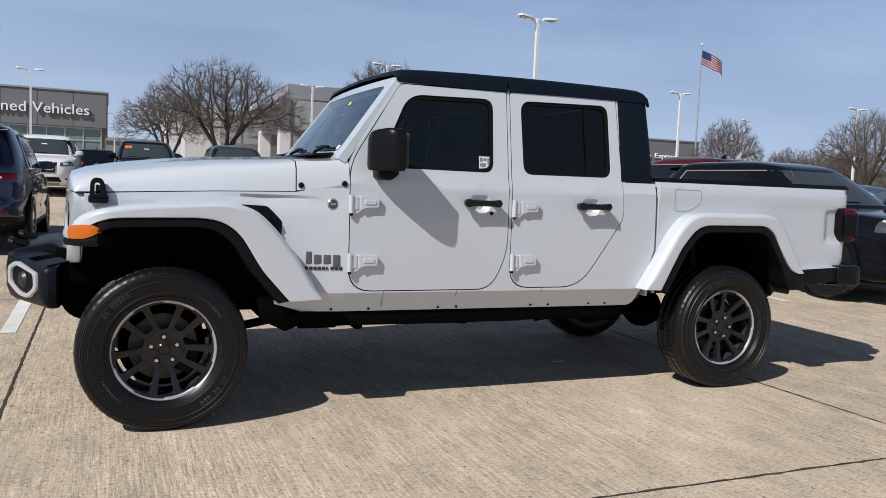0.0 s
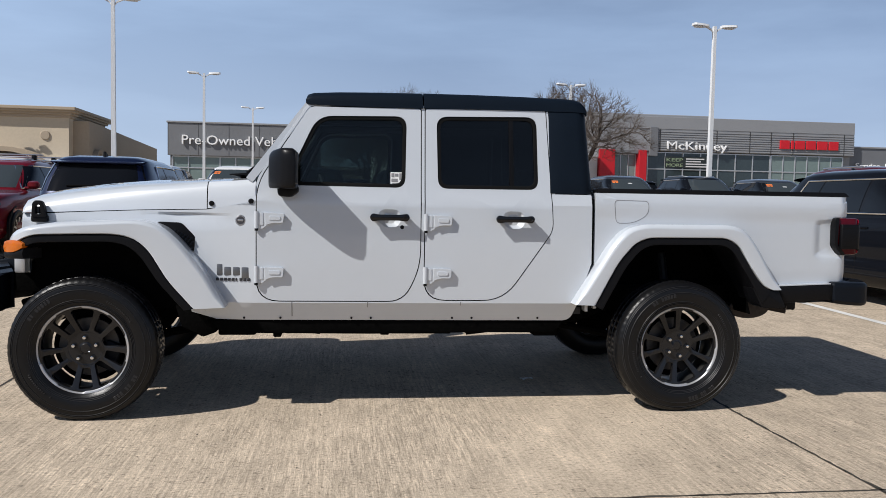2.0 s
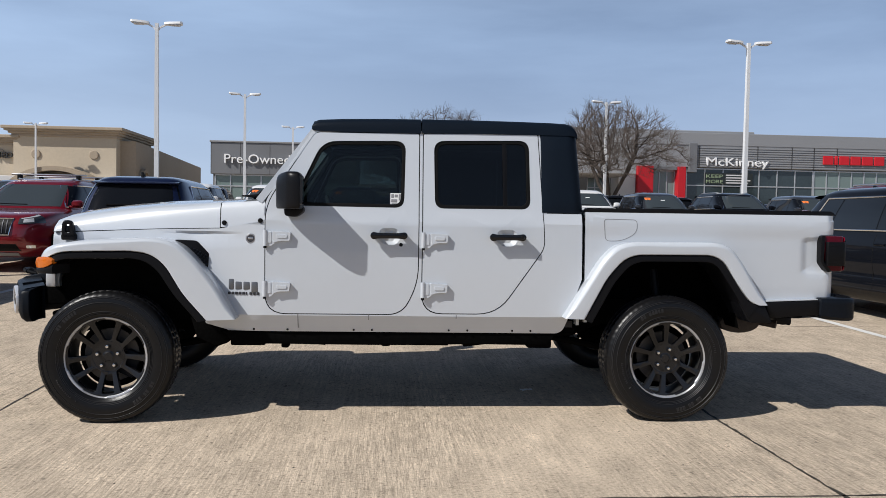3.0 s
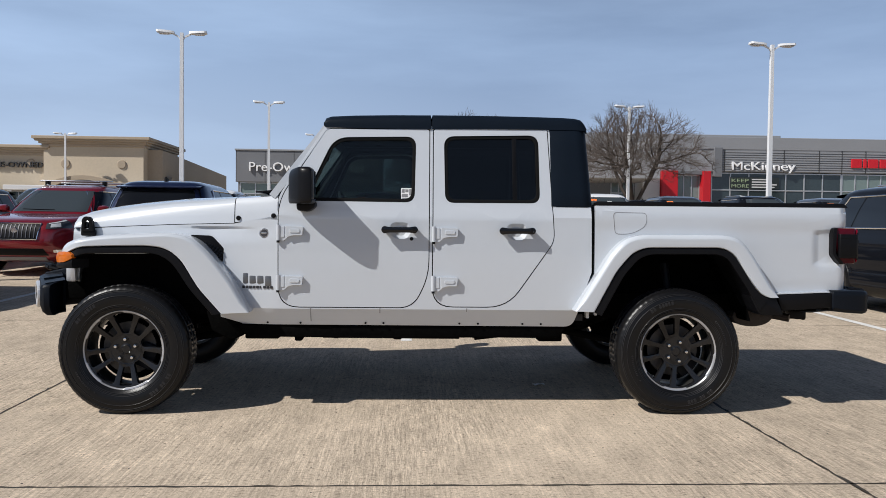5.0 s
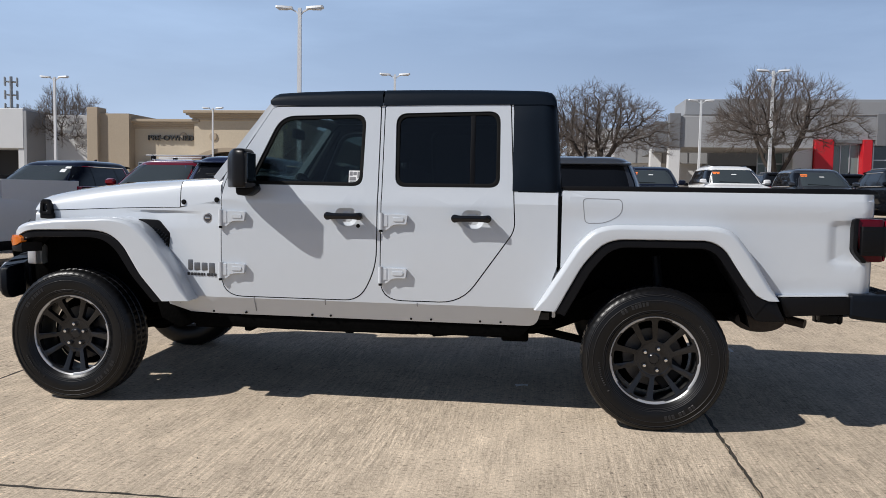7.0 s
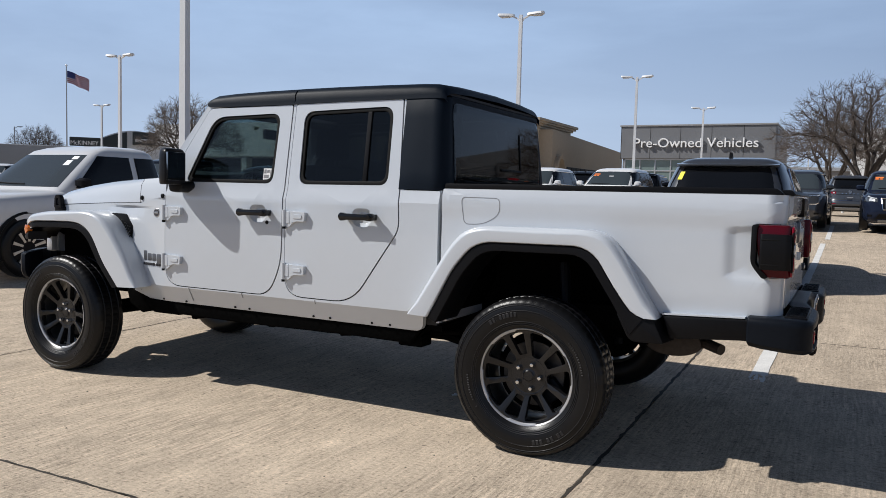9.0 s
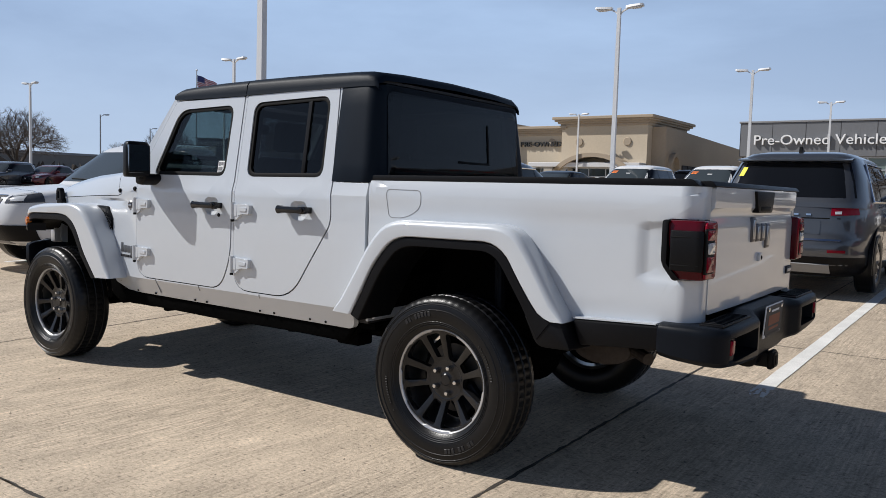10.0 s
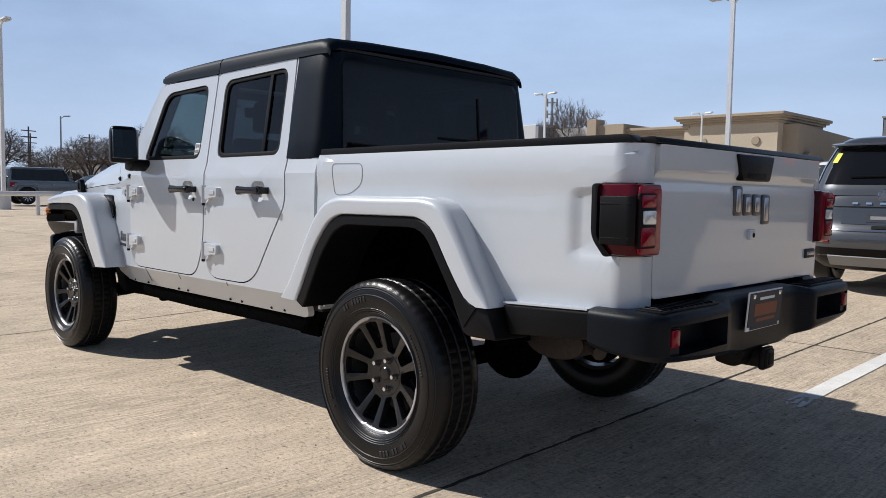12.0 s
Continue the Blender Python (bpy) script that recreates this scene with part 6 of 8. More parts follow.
storefront(off, -11.8, -0.8, OY + 0.35, B0, 4.5, 9, BLINDGLASS, 0.10, 3.6)

# tan shop building with cornices
shop = thing("shop_building", "tan stucco shop building with heavy cornices and an arched entry", "building")
TY = 59.5


def cornice(x0, x1, y0, y1, z, name="cornice"):
    bm = None
    for i, (o, h) in enumerate(((0.12, 0.0), (0.30, 0.22), (0.52, 0.40), (0.68, 0.55))):
        bm = box(x0 - o, x1 + o, y0 - o, y1 + o, z + h, z + h + 0.24, 0.03, 1, bm)
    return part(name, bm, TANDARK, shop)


part("centre_block", box(-27.0, -19.2, TY, TY + 9, B0 - 0.6, 7.2), TAN, shop)
cornice(-27.0, -19.2, TY, TY + 9, 7.1)
part("left_wing", box(-32.6, -27.0, TY + 0.5, TY + 9, B0 - 0.6, 6.9), TAN, shop)
cornice(-32.6, -27.2, TY + 0.5, TY + 8.8, 6.4)
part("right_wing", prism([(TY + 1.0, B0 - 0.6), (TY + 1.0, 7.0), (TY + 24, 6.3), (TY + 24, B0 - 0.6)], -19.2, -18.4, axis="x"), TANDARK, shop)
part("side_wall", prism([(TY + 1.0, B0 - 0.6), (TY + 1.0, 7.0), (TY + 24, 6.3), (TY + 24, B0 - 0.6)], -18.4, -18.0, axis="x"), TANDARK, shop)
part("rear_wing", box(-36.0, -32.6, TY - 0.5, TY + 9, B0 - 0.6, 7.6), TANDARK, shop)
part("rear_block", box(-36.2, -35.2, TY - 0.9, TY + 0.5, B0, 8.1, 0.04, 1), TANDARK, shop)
for mx in (-25.3, -20.9, -28.2):
    part("roundel", disc((mx, 5.75), 0.36, TY - 0.10 + (0.5 if mx < -27 else 0), TY + 0.6, 20, 0.05), TANDARK, shop)
lettering("PRE-OWNED", 0.62, -31.3, TY + 0.36, 5.42, SHADE, shop, 4.1, "sign_letters", 0.2)
arch = bmesh.new()
for i in range(14):
    a, b = math.pi * (0.15 + 0.7 * i / 14), math.pi * (0.15 + 0.7 * (i + 1) / 14)
    c = (-23.4, 1.6)
    rr, r2 = 4.2, 3.75
    pts = [(c[0] + rr * math.cos(a), c[1] + 0.75 * rr * math.sin(a)), (c[0] + rr * math.cos(b), c[1] + 0.75 * rr * math.sin(b)), (c[0] + r2 * math.cos(b), c[1] + 0.75 * r2 * math.sin(b)), (c[0] + r2 * math.cos(a), c[1] + 0.75 * r2 * math.sin(a))]
    prism(pts, TY - 1.6, TY + 0.2, bm=arch)
bmesh.ops.remove_doubles(arch, verts=arch.verts[:], dist=0.002)
part("entry_arch", arch, TANDARK, shop, "arched entry canopy")
part("canopy", box(-29.5, -19.2, TY - 1.4, TY + 0.2, 3.55, 3.95, 0.04, 1), PALEWALL, shop)
for cx in (-30.6, -28.0, -26.6, -20.2, -19.0):
    part("stone_pier", box(cx, cx + 0.9, TY - 1.3, TY - 0.3, B0, 3.6, 0.05, 1), STONE, shop)
storefront(shop, -32.0, -19.6, TY - 0.06, B0, 3.5, 8, STOREGLASS, 0.09, 2.8)
sarch = bmesh.new()
for i in range(10):
    a, b = math.pi * i / 10, math.pi * (i + 1) / 10
    pts = [(TY + 2.6 + 1.1 * math.cos(a), 3.6 + 1.3 * math.sin(a)), (TY + 2.6 + 1.1 * math.cos(b), 3.6 + 1.3 * math.sin(b)), (TY + 2.6 + 0.8 * math.cos(b), 3.6 + 1.0 * math.sin(b)), (TY + 2.6 + 0.8 * math.cos(a), 3.6 + 1.0 * math.sin(a))]
    prism(pts, -18.0, -17.6, axis="x", bm=sarch)
bmesh.ops.remove_doubles(sarch, verts=sarch.verts[:], dist=0.002)
part("side_arch", sarch, TANDARK, shop)
storefront_side = [(TY + 5 + 1.3 * i) for i in range(10)]
for yy in storefront_side:
    part("side_panel", box(-18.02, -17.9, yy, yy + 1.1, 2.6, 4.0, 0.02, 1), SHADE, shop)

# white-fronted shop further along
white = thing("corner_shop", "white-panelled shop with a dark recess below", "building")
part("front", box(-62.0, -41.6, 58.0, 66.0, 4.5, 7.9, 0.05, 1), PALEWALL, white)
part("return_wall", box(-41.6, -41.3, 58.0, 66.0, 1.0, 7.7, 0.03, 1), MIDWALL, white)
part("link_wall", box(-41.3, -36.2, 60.5, 66.0, 3.3, 7.6, 0.03, 1), PALEWALL, white)
# dark wall gives the shade below the overhanging front
part("recess", box(-62.0, -36.2, 61.0, 66.0, B0, 4.6), SHADE, white)
for cx in (-58, -50, -42.2):
    part("pier", box(cx, cx + 0.7, 58.1, 58.9, B0, 4.5, 0.03, 1), PALEWALL, white)

# distant dealership with an arched roof and black sign boxes
far = thing("far_dealership", "distant dealership with an arched pale roof and black signs", "building")
FAR = Matrix.Translation((-62.5, 55.7, 0)) @ Matrix.Rotation(radians(48.7), 4, "Z")
arc_pts = [(-4.8 + 9.6 * i / 16, 5.3 + 1.8 * math.sin(math.pi * i / 16)) for i in range(17)]
bm = prism(arc_pts + [(4.8, B0), (-4.8, B0)], 0.6, 8)
bm.transform(FAR)
part("hall", bm, PALEWALL, far)
bm = box(-14.0, -4.8, 1.0, 8.0, B0, 5.2, 0.05, 1)
bm.transform(FAR)
part("low_wing", bm, MIDWALL, far)
bm = prism([(-4.2 + 3.5 * i / 8, 5.2 + 1.75 * math.sin(math.pi * (0.6 + 3.5 * i / 8) / 9.6)) for i in range(9)] + [(-0.7, B0), (-4.2, B0)], 0.5, 0.7)
bm.transform(FAR)
part("gable_glass", bm, DARKSIGN, far)
for dx, w, z0, z1 in ((-4.7, 2.9, 5.25, 6.15), (1.0, 2.3, 5.6, 6.95)):
    bm = box(dx - w / 2, dx + w / 2, 0.0, 0.4, z0, z1, 0.03, 1)
    bm.transform(FAR)
    sb = part("sign_box", bm, DARKSIGN, far)
    bm = box(dx - w * 0.38, dx + w * 0.38, -0.05, 0.2, z0 + 0.30, z0 + 0.62, 0.02, 1)
    bm.transform(FAR)
    if dx > 0:
        part("sign_bar", bm, PALEWALL, sb)
    else:
        bm.free()
        word = lettering("McKINNEY", 0.62, dx - w * 0.46, -0.03, z0 + 0.12, WHITESIGN, sb, w * 0.90, "sign_letters", 0.06)
        word.matrix_basis = FAR

# ---- lamp posts ----
LAMPHEAD = mat("lamp_lens", (0.55, 0.56, 0.58), 0.3, 0, 0.05, 8)


def lamp_post(x, y, h=8.0, turn=0.0, single=False, grey=False):
    m_pole = POLEGREY if grey else GALV
    z0 = ground_z(y)
    post = thing("lamp_post", "tall white steel lamp post with two flat lamp heads" if not single else "tall grey steel lamp post with one flat lamp head", "lamp post", "lamp posts of the lot", at=pose(x, y, z0, 0, 0, turn))
    hh = h - z0
    part("base", rod((0, 0, -0.1), (0, 0, 0.62), 0.28, seg=20), PALEWALL, post, "round concrete base")
    shaft = loft([[(s * w, t * w, z) for s, t in ((-1, -1), (1, -1), (1, 1), (-1, 1))] for z, w in ((0.6, 0.078), (hh - 0.05, 0.058))], closed=True)
    part("shaft", shaft, m_pole, post)
    part("base_plate", box(-0.15, 0.15, -0.15, 0.15, 0.6, 0.63, 0.005, 1), m_pole, post)
    for s in (1,) if single else (-1, 1):
        arm = loft([[(s * x_, t * 0.035, z_ + u) for t, u in ((-1, -0.03), (1, -0.03), (1, 0.03), (-1, 0.03))] for x_, z_ in ((0.0, hh - 0.36), (0.12, hh - 0.18), (0.34, hh - 0.07))], closed=True)
        part("arm", arm, m_pole, post)
        head = loft([[(s * x_, t, z_) for t, z_ in ((-w, hh - 0.10 + up), (w, hh - 0.10 + up), (w * 0.8, hh - 0.02 + up), (-w * 0.8, hh - 0.02 + up))] for x_, w, up in ((0.26, 0.10, 0.01), (0.42, 0.17, 0.02), (0.80, 0.17, 0.045), (0.86, 0.13, 0.05))], closed=True)
        hd = part("lamp_head", head, m_pole, post)
        part("lens", box(min(s * 0.45, s * 0.78), max(s * 0.45, s * 0.78), -0.12, 0.12, hh - 0.105, hh - 0.07), LAMPHEAD, hd)
    return post


for x, y, h, a in ((-6.24, 23.7, 7.95, 4), (-6.0, 40.3, 8.05, 4), (15.1, 23.6, 7.98, 4), (-5.2, 57.2, 8.15, 4), (14.5, 40.0, 8.15, 4), (13.0, 52.0, 8.0, 4), (35.2, 39.6, 8.2, 4), (49.1, 37.3, 8.0, 4), (50.2, 49.3, 8.0, 30), (-24.6, 57.8, 8.0, 4), (-27.1, 40.6, 8.0, 4), (-28.9, 25.2, 8.0, 4), (-51.2, 42.4, 8.0, 4), (-51.4, 25.6, 8.0, 4), (-6.75, 7.80, 8.0, 4), (-30.6, 8.4, 8.0, 4), (0.3, 93.3, 8.0, 4), (-46.0, -17.5, 8.0, 4)):
    lamp_post(x, y, h, a)
for x, y, h in ((-71.1, 42.6, 8.0), (-74.5, 26.2, 8.0), (-84.0, 57.0, 8.0)):
    lamp_post(x, y, h, 60, True, True)

# flagpole
# cloth colours are darkened, as on a flag against the light
STRIPE = mat("red_flag_cloth", (0.26, 0.02, 0.035), 0.8, 0, 0.08, 6)
STRIPEW = mat("white_flag_cloth", (0.45, 0.44, 0.47), 0.8, 0, 0.05, 6)
CANTON = mat("blue_flag_cloth", (0.03, 0.04, 0.14), 0.8, 0, 0.08, 6)


def flagpole(x, y, top, size, turn):
    z0 = 0.45
    ob = thing("flagpole", "tall grey flagpole with a striped flag flying", "flagpole", at=pose(x, y, z0, 0, 0, turn))
    part("pole", rod((0, 0, 0), (0, 0, top - z0), 0.10, 0.05, 12), POLEGREY, ob)
    own = bmesh.new()
    bmesh.ops.create_uvsphere(own, u_segments=10, v_segments=8, radius=0.14)
    part("finial", joined(None, own, Matrix.Translation((0, 0, top - z0 + 0.1))), GALV, ob)
    W, H = size, size * 0.56

    def cloth(u, v):
        return (0.08 + W * u, 0.28 * math.sin(u * 7.0 + v * 1.2) * u, top - z0 - 0.5 - H + H * v - 0.42 * W * u * (0.6 + 0.4 * u) + 0.1 * math.sin(u * 9) * u)

    for i in range(13):
        v0, v1 = i / 13, (i + 1) / 13
        u0 = 0.4 if v0 >= 6 / 13 - 1e-6 else 0.0
        part("stripe", loft([[cloth(u0 + (1 - u0) * k / 12, v) for k in range(13)] for v in (v0, v1)]), STRIPE if i % 2 == 0 else STRIPEW, ob)
    part("canton", loft([[cloth(0.4 * k / 6, v) for k in range(7)] for v in (6 / 13, 0.75, 1.0)]), CANTON, ob)
    return ob


flagpole(54.8, 60.9, 16.5, 2.5, -10)
flagpole(-78.0, 59.5, 15.1, 2.45, 30)

# white pipe rail along the lot's edge
rail = thing("pipe_rail", "white painted steel pipe rail on short posts", "rail", kind="structure")
for i in range(12):
    y = -14 + i * 3.6
    part("rail_post", rod((-24.0, y, 0), (-24.0, y, 0.86), 0.07, seg=12), GALV, rail)
part("rail_bar", rod((-24.0, -16, 0.90), (-24.0, 28, 0.90), 0.085, seg=12), GALV, rail)
rail2 = thing("pipe_rail", "white painted steel pipe rail on short posts", "rail", kind="structure")
for i in range(8):
    part("rail_post", rod((-2 + i * 3.2, 49.0, 0.45), (-2 + i * 3.2, 49.0, 1.35), 0.07, seg=10), GALV, rail2)
part("rail_bar", rod((-3, 49.0, 1.38), (22, 49.0, 1.38), 0.08, seg=10), GALV, rail2)

# bollard posts and feather flags far along the right
for bx, by in ((44, 52), (47.5, 52), (51, 52), (55, 50), (58, 49), (61, 48)):
    b = thing("bollard_post", "plain white upright post at the lot's edge", "post", "white edge posts")
    b.matrix_basis = pose(bx, by, 0.45)
    part("post", rod((0, 0, 0), (0, 0, 3.2), 0.09, seg=10), GALV, b)
FEATHER = mat("pale_grey_banner_cloth", (0.45, 0.42, 0.44), 0.8, 0, 0.25, 1.5)
for bx, by in ((34.0, 33.0), (50.0, 33.5)):
    b = thing("feather_flag", "pale grey feather banner on a thin pole", "banner flag")
    b.matrix_basis = pose(bx, by, 0.45)
    part("flag_pole", tube([(0, 0, 0), (0, 0, 2.0), (0.15, 0, 3.0), (0.55, 0, 3.5)], 0.025, 6), GALV, b)
    part("flag_cloth", prism([(0.02, 1.0), (0.04, 2.2), (0.18, 3.0), (0.55, 3.45), (0.62, 3.2), (0.55, 1.1)], -0.01, 0.01), FEATHER, b)

# cell tower and service poles far off
tower = thing("cell_tower", "grey cell tower with three rings of antennas", "tower")
tower.matrix_basis = pose(-108.7, 148.6, -4.5)
part("mast", rod((0, 0, 0), (0, 0, 28.5), 0.45, 0.3, 12), POLEGREY, tower)
for z in (22.0, 24.7, 27.4):
    part("antenna_ring", rod((0, 0, z - 0.1), (0, 0, z + 0.1), 1.0, seg=12), POLEGREY, tower)
    for i in range(6):
        a = 2 * math.pi * i / 6
        part("antenna", box(1.3 * math.cos(a) - 0.13, 1.3 * math.cos(a) + 0.13, 1.3 * math.sin(a) - 0.13, 1.3 * math.sin(a) + 0.13, z - 0.9, z + 0.9, 0.04, 1), POLEGREY, tower)
WOODPOLE = mat("weathered_wood_pole", (0.13, 0.11, 0.09), 0.9, 0, 0.2, 3)
for px, py, h in ((-150, 58, 11.0), (-165, 70, 11.0), (-140, 44, 11.0), (-158, 50, 11)):
    up = thing("utility_pole", "weathered wooden utility pole with crossarms", "utility pole", "utility poles", at=pose(px, py, 0.3, 0, 0, 20))
    part("pole", rod((0, 0, 0), (0, 0, h), 0.17, 0.12, 10), WOODPOLE, up)
    for z in (h - 0.7, h - 1.8):
        part("crossarm", box(-0.08, 0.08, -1.4, 1.4, z - 0.08, z + 0.08, 0.01, 1), WOODPOLE, up)

# low far buildings and shrubs that close the view
FARTREE = mat("grey_brown_winter_scrub", (0.085, 0.070, 0.058), 0.95, 0, 0.3, 0.3, 0.3, 2)
FARWALL = mat("hazy_far_walls", (0.24, 0.22, 0.20), 0.9, 0, 0.12, 0.1)
for x0, x1, y0, y1, h in ((56, 130, 95, 110, 6.5), (-190, -150, 60, 100, 6.0), (-170, -120, 10, 20, 4.5), (-16, 6, 110, 125, 5.5), (130, 140, -40, 90, 7), (-60, 120, -95, -85, 7), (-150, -140, -80, 0, 5.5)):
    b = thing("far_building", "low hazy grey-brown building far beyond the lot", "building", "far buildings")
    part("wall", box(x0, x1, y0, y1, -0.5, h), FARWALL, b)
    part("parapet", box(x0 - 0.3, x1 + 0.3, y0 - 0.3, y1 + 0.3, h, h + 0.5, 0.05, 1), MIDWALL, b)

# ---- bare winter trees ----
BARK = mat("grey_brown_bark", (0.060, 0.048, 0.040), 0.9, 0, 0.25, 6, 0.5, 30)
TWIG = mat("brown_winter_twigs", (0.125, 0.102, 0.088), 0.9, 0, 0.25, 1.5)


def tree_meshes(seed, height, wide, fork):
    """A bare tree grown towards points scattered through a dome; thin branches end in fans of fine twigs."""
    r = random.Random(seed)
    gen = np.random.default_rng(seed)
    pts = gen.uniform(-1, 1, (12000, 3))
    out = np.hypot(pts[:, 0], pts[:, 1])
    turn_a = np.arctan2(pts[:, 1], pts[:, 0])
    reach = 0.86 + 0.14 * np.sin(3 * turn_a + seed) + 0.08 * np.sin(5 * turn_a + 2 * seed)
    up = (pts[:, 2] + 1) / 2
    crown_top = 0.97 - 0.40 * (out / reach) ** 2.4 + 0.05 * np.sin(4 * turn_a + 3 * out * 4 + seed)
    crown_low = 0.56 - 0.15 * out + 0.05 * np.sin(2 * turn_a + seed)
    keep = (out < reach) & (up < crown_top) & (up > crown_low) & (gen.uniform(0, 1, len(up)) < 0.35 + 0.65 * np.clip((up - crown_low) / 0.22, 0, 1))
    pts = np.stack([pts[:, 0] * wide * height * 0.60, pts[:, 1] * wide * height * 0.60, up * height], 1)[keep][:2300]
    nodes, parent = [Vector((0, 0, -0.1)), Vector((0.03, 0.02, height * 0.10)), Vector((0.05, 0.02, height * 0.20))], [-1, 0, 1]
    for k in range(fork):
        a = 2 * math.pi * k / fork + r.uniform(-0.3, 0.3)
        root = 2
        for i in (1, 2, 3):
            lean = 0.030 * i * height * wide
            nodes.append(Vector((math.cos(a) * lean + 0.05, math.sin(a) * lean, height * (0.20 + 0.055 * i))))
            parent.append(root)
            root = len(nodes) - 1
    step, kill = height * 0.027, height * 0.038
    arr = np.array([tuple(v) for v in nodes])
    owner = ((pts[:, None, :] - arr[None, 3:, :]) ** 2).sum(2)
    best, near = owner.min(1), owner.argmin(1) + 3
    for turn in range(46):
        live = best > kill * kill
        pts, best, near = pts[live], best[live], near[live]
        if not len(pts):
            break
        pull = {}
        for i, n in enumerate(near):
            d = pts[i] - arr[n]
            pull.setdefault(int(n), []).append(d / (np.linalg.norm(d) + 1e-9))
        fresh = []
        for n, ds in pull.items():
            d = sum(ds) / len(ds) + gen.normal(0, 0.13, 3) + np.array([0, 0, 0.06])
            fresh.append(arr[n] + d / (np.linalg.norm(d) + 1e-9) * step)
            parent.append(n)
        base, fresh = len(arr), np.array(fresh)
        arr = np.vstack([arr, fresh])
        d2 = ((pts[:, None, :] - fresh[None, :, :]) ** 2).sum(2)
        closer = d2.min(1) < best
        near = np.where(closer, d2.argmin(1) + base, near)
        best = np.minimum(best, d2.min(1))
    count = len(arr)
    load, kids = [0.0] * count, [0] * count
    for i in range(count - 1, 0, -1):
        load[i] = max(load[i], 1.0)
        load[parent[i]] += load[i]
        kids[parent[i]] += 1
    thick = [max(0.014, height * 0.032 * (w / load[0]) ** 0.47) for w in load]
    wood, twigs = ([], []), ([], [])

    def segment(store, p, q, r0, r1, sides):
        verts, faces = store
        d = (q - p).normalized()
        a = d.orthogonal().normalized()
        b = d.cross(a)
        n = len(verts)
        for c, rr in ((p, r0), (q, r1)):
            for k in range(sides):
                t = 2 * math.pi * k / sides
                verts.append(c + (a * math.cos(t) + b * math.sin(t)) * rr)
        for k in range(sides):
            j = (k + 1) % sides
            faces.append((n + k, n + j, n + sides + j, n + sides + k))

    for i in range(1, count):
        p, q = Vector(arr[parent[i]]), Vector(arr[i])
        big = thick[i] > 0.03
        segment(wood if big else twigs, p, q, min(thick[parent[i]], thick[i] * 1.5), thick[i], 7 if thick[i] > 0.08 else 4 if big else 3)
        if load[i] < 16:
            d = (q - p).normalized()
            away = Vector((q.x, q.y, (q.z - height * 0.35) * 1.1)).normalized()
            for k in range(7 if kids[i] == 0 else 3):
                t = (d * 0.55 + away * 0.55 + Vector((r.gauss(0, 0.40), r.gauss(0, 0.40), r.gauss(0.02, 0.36)))).normalized()
                e = q + t * height * r.uniform(0.025, 0.05)
                segment(twigs, q, e, 0.0090, 0.0070, 3)
                t = (t + Vector((r.gauss(0, 0.3), r.gauss(0, 0.3), r.gauss(0, 0.3)))).normalized()
                segment(twigs, e, e + t * height * r.uniform(0.02, 0.05), 0.0070, 0.0040, 3)
    res = []
    k = height / max(v.z for v in twigs[0])
    for nm, (verts, faces), m in (("trunk", wood, BARK), ("crown", twigs, TWIG)):
        me = bpy.data.meshes.new(nm)
        me.from_pydata([(v.x * k, v.y * k, v.z * k) for v in verts], [], faces)
        me.materials.append(m)
        me.polygons.foreach_set("use_smooth", [True] * len(me.polygons))
        res.append(me)
    return res


TREES = [tree_meshes(3, 8.2, 1.0, 5), tree_meshes(8, 8.2, 1.0, 6), tree_meshes(21, 8.2, 1.05, 5)]


def tree(kind, x, y, h, turn, wide=1.0):
    ob = thing("bare_tree", "leafless winter tree with a wide crown of fine brown twigs", "tree", "bare trees round the lot")
    ob.matrix_basis = pose(x, y, ground_z(y), 0, 0, turn)
    for me in TREES[kind]:
        o = new(me.name.split(".")[0], me)
        o.parent = ob
        o.scale = (h / 8.2 * wide, h / 8.2 * wide, h / 8.2)
        if me.name.startswith("crown"):
            tagged(o, kind="stuff")
    return ob


for kind, x, y, h, turn, wide in ((0, 15.2, 41.4, 7.9, 20, 1.05), (1, 5.4, 39.6, 6.9, 200, 1.12), (2, 3.6, 54.8, 7.2, 40, 0.9), (2, -40.2, 61.8, 10.0, 70, 0.74), (0, 41.5, 41.8, 6.4, 130, 0.8), (1, 45.3, 33.0, 6.8, 15, 0.82), (2, 54.0, 48.0, 5.2, 100, 1.0), (0, 60.0, 46.0, 5.6, 210, 1.0), (1, -45.2, 46.1, 8.5, 300, 0.94), (0, -84.4, 60.5, 7.9, 10, 0.92), (2, -90.0, 57.0, 5.6, 80, 1.1), (1, -81.5, 35.0, 6.4, 150, 1.4), (0, -71.2, 34.4, 7.1, 250, 1.2), (2, -61.0, 16.5, 5.6, 30, 1.2), (1, -66.0, 25.6, 5.2, 60, 1.2), (0, -98, 34, 5.5, 190, 1.3), (2, 70, 58, 6.4, 20, 1.3), (0, 78, 62, 6.2, 120, 1.3), (1, -58.0, -18.0, 7.0, 40, 1.2), (2, -60.0, -27.0, 7.4, 140, 1.2), (0, -56.0, -36.0, 6.6, 240, 1.2)):
    tree(kind, x, y, h, turn, wide)

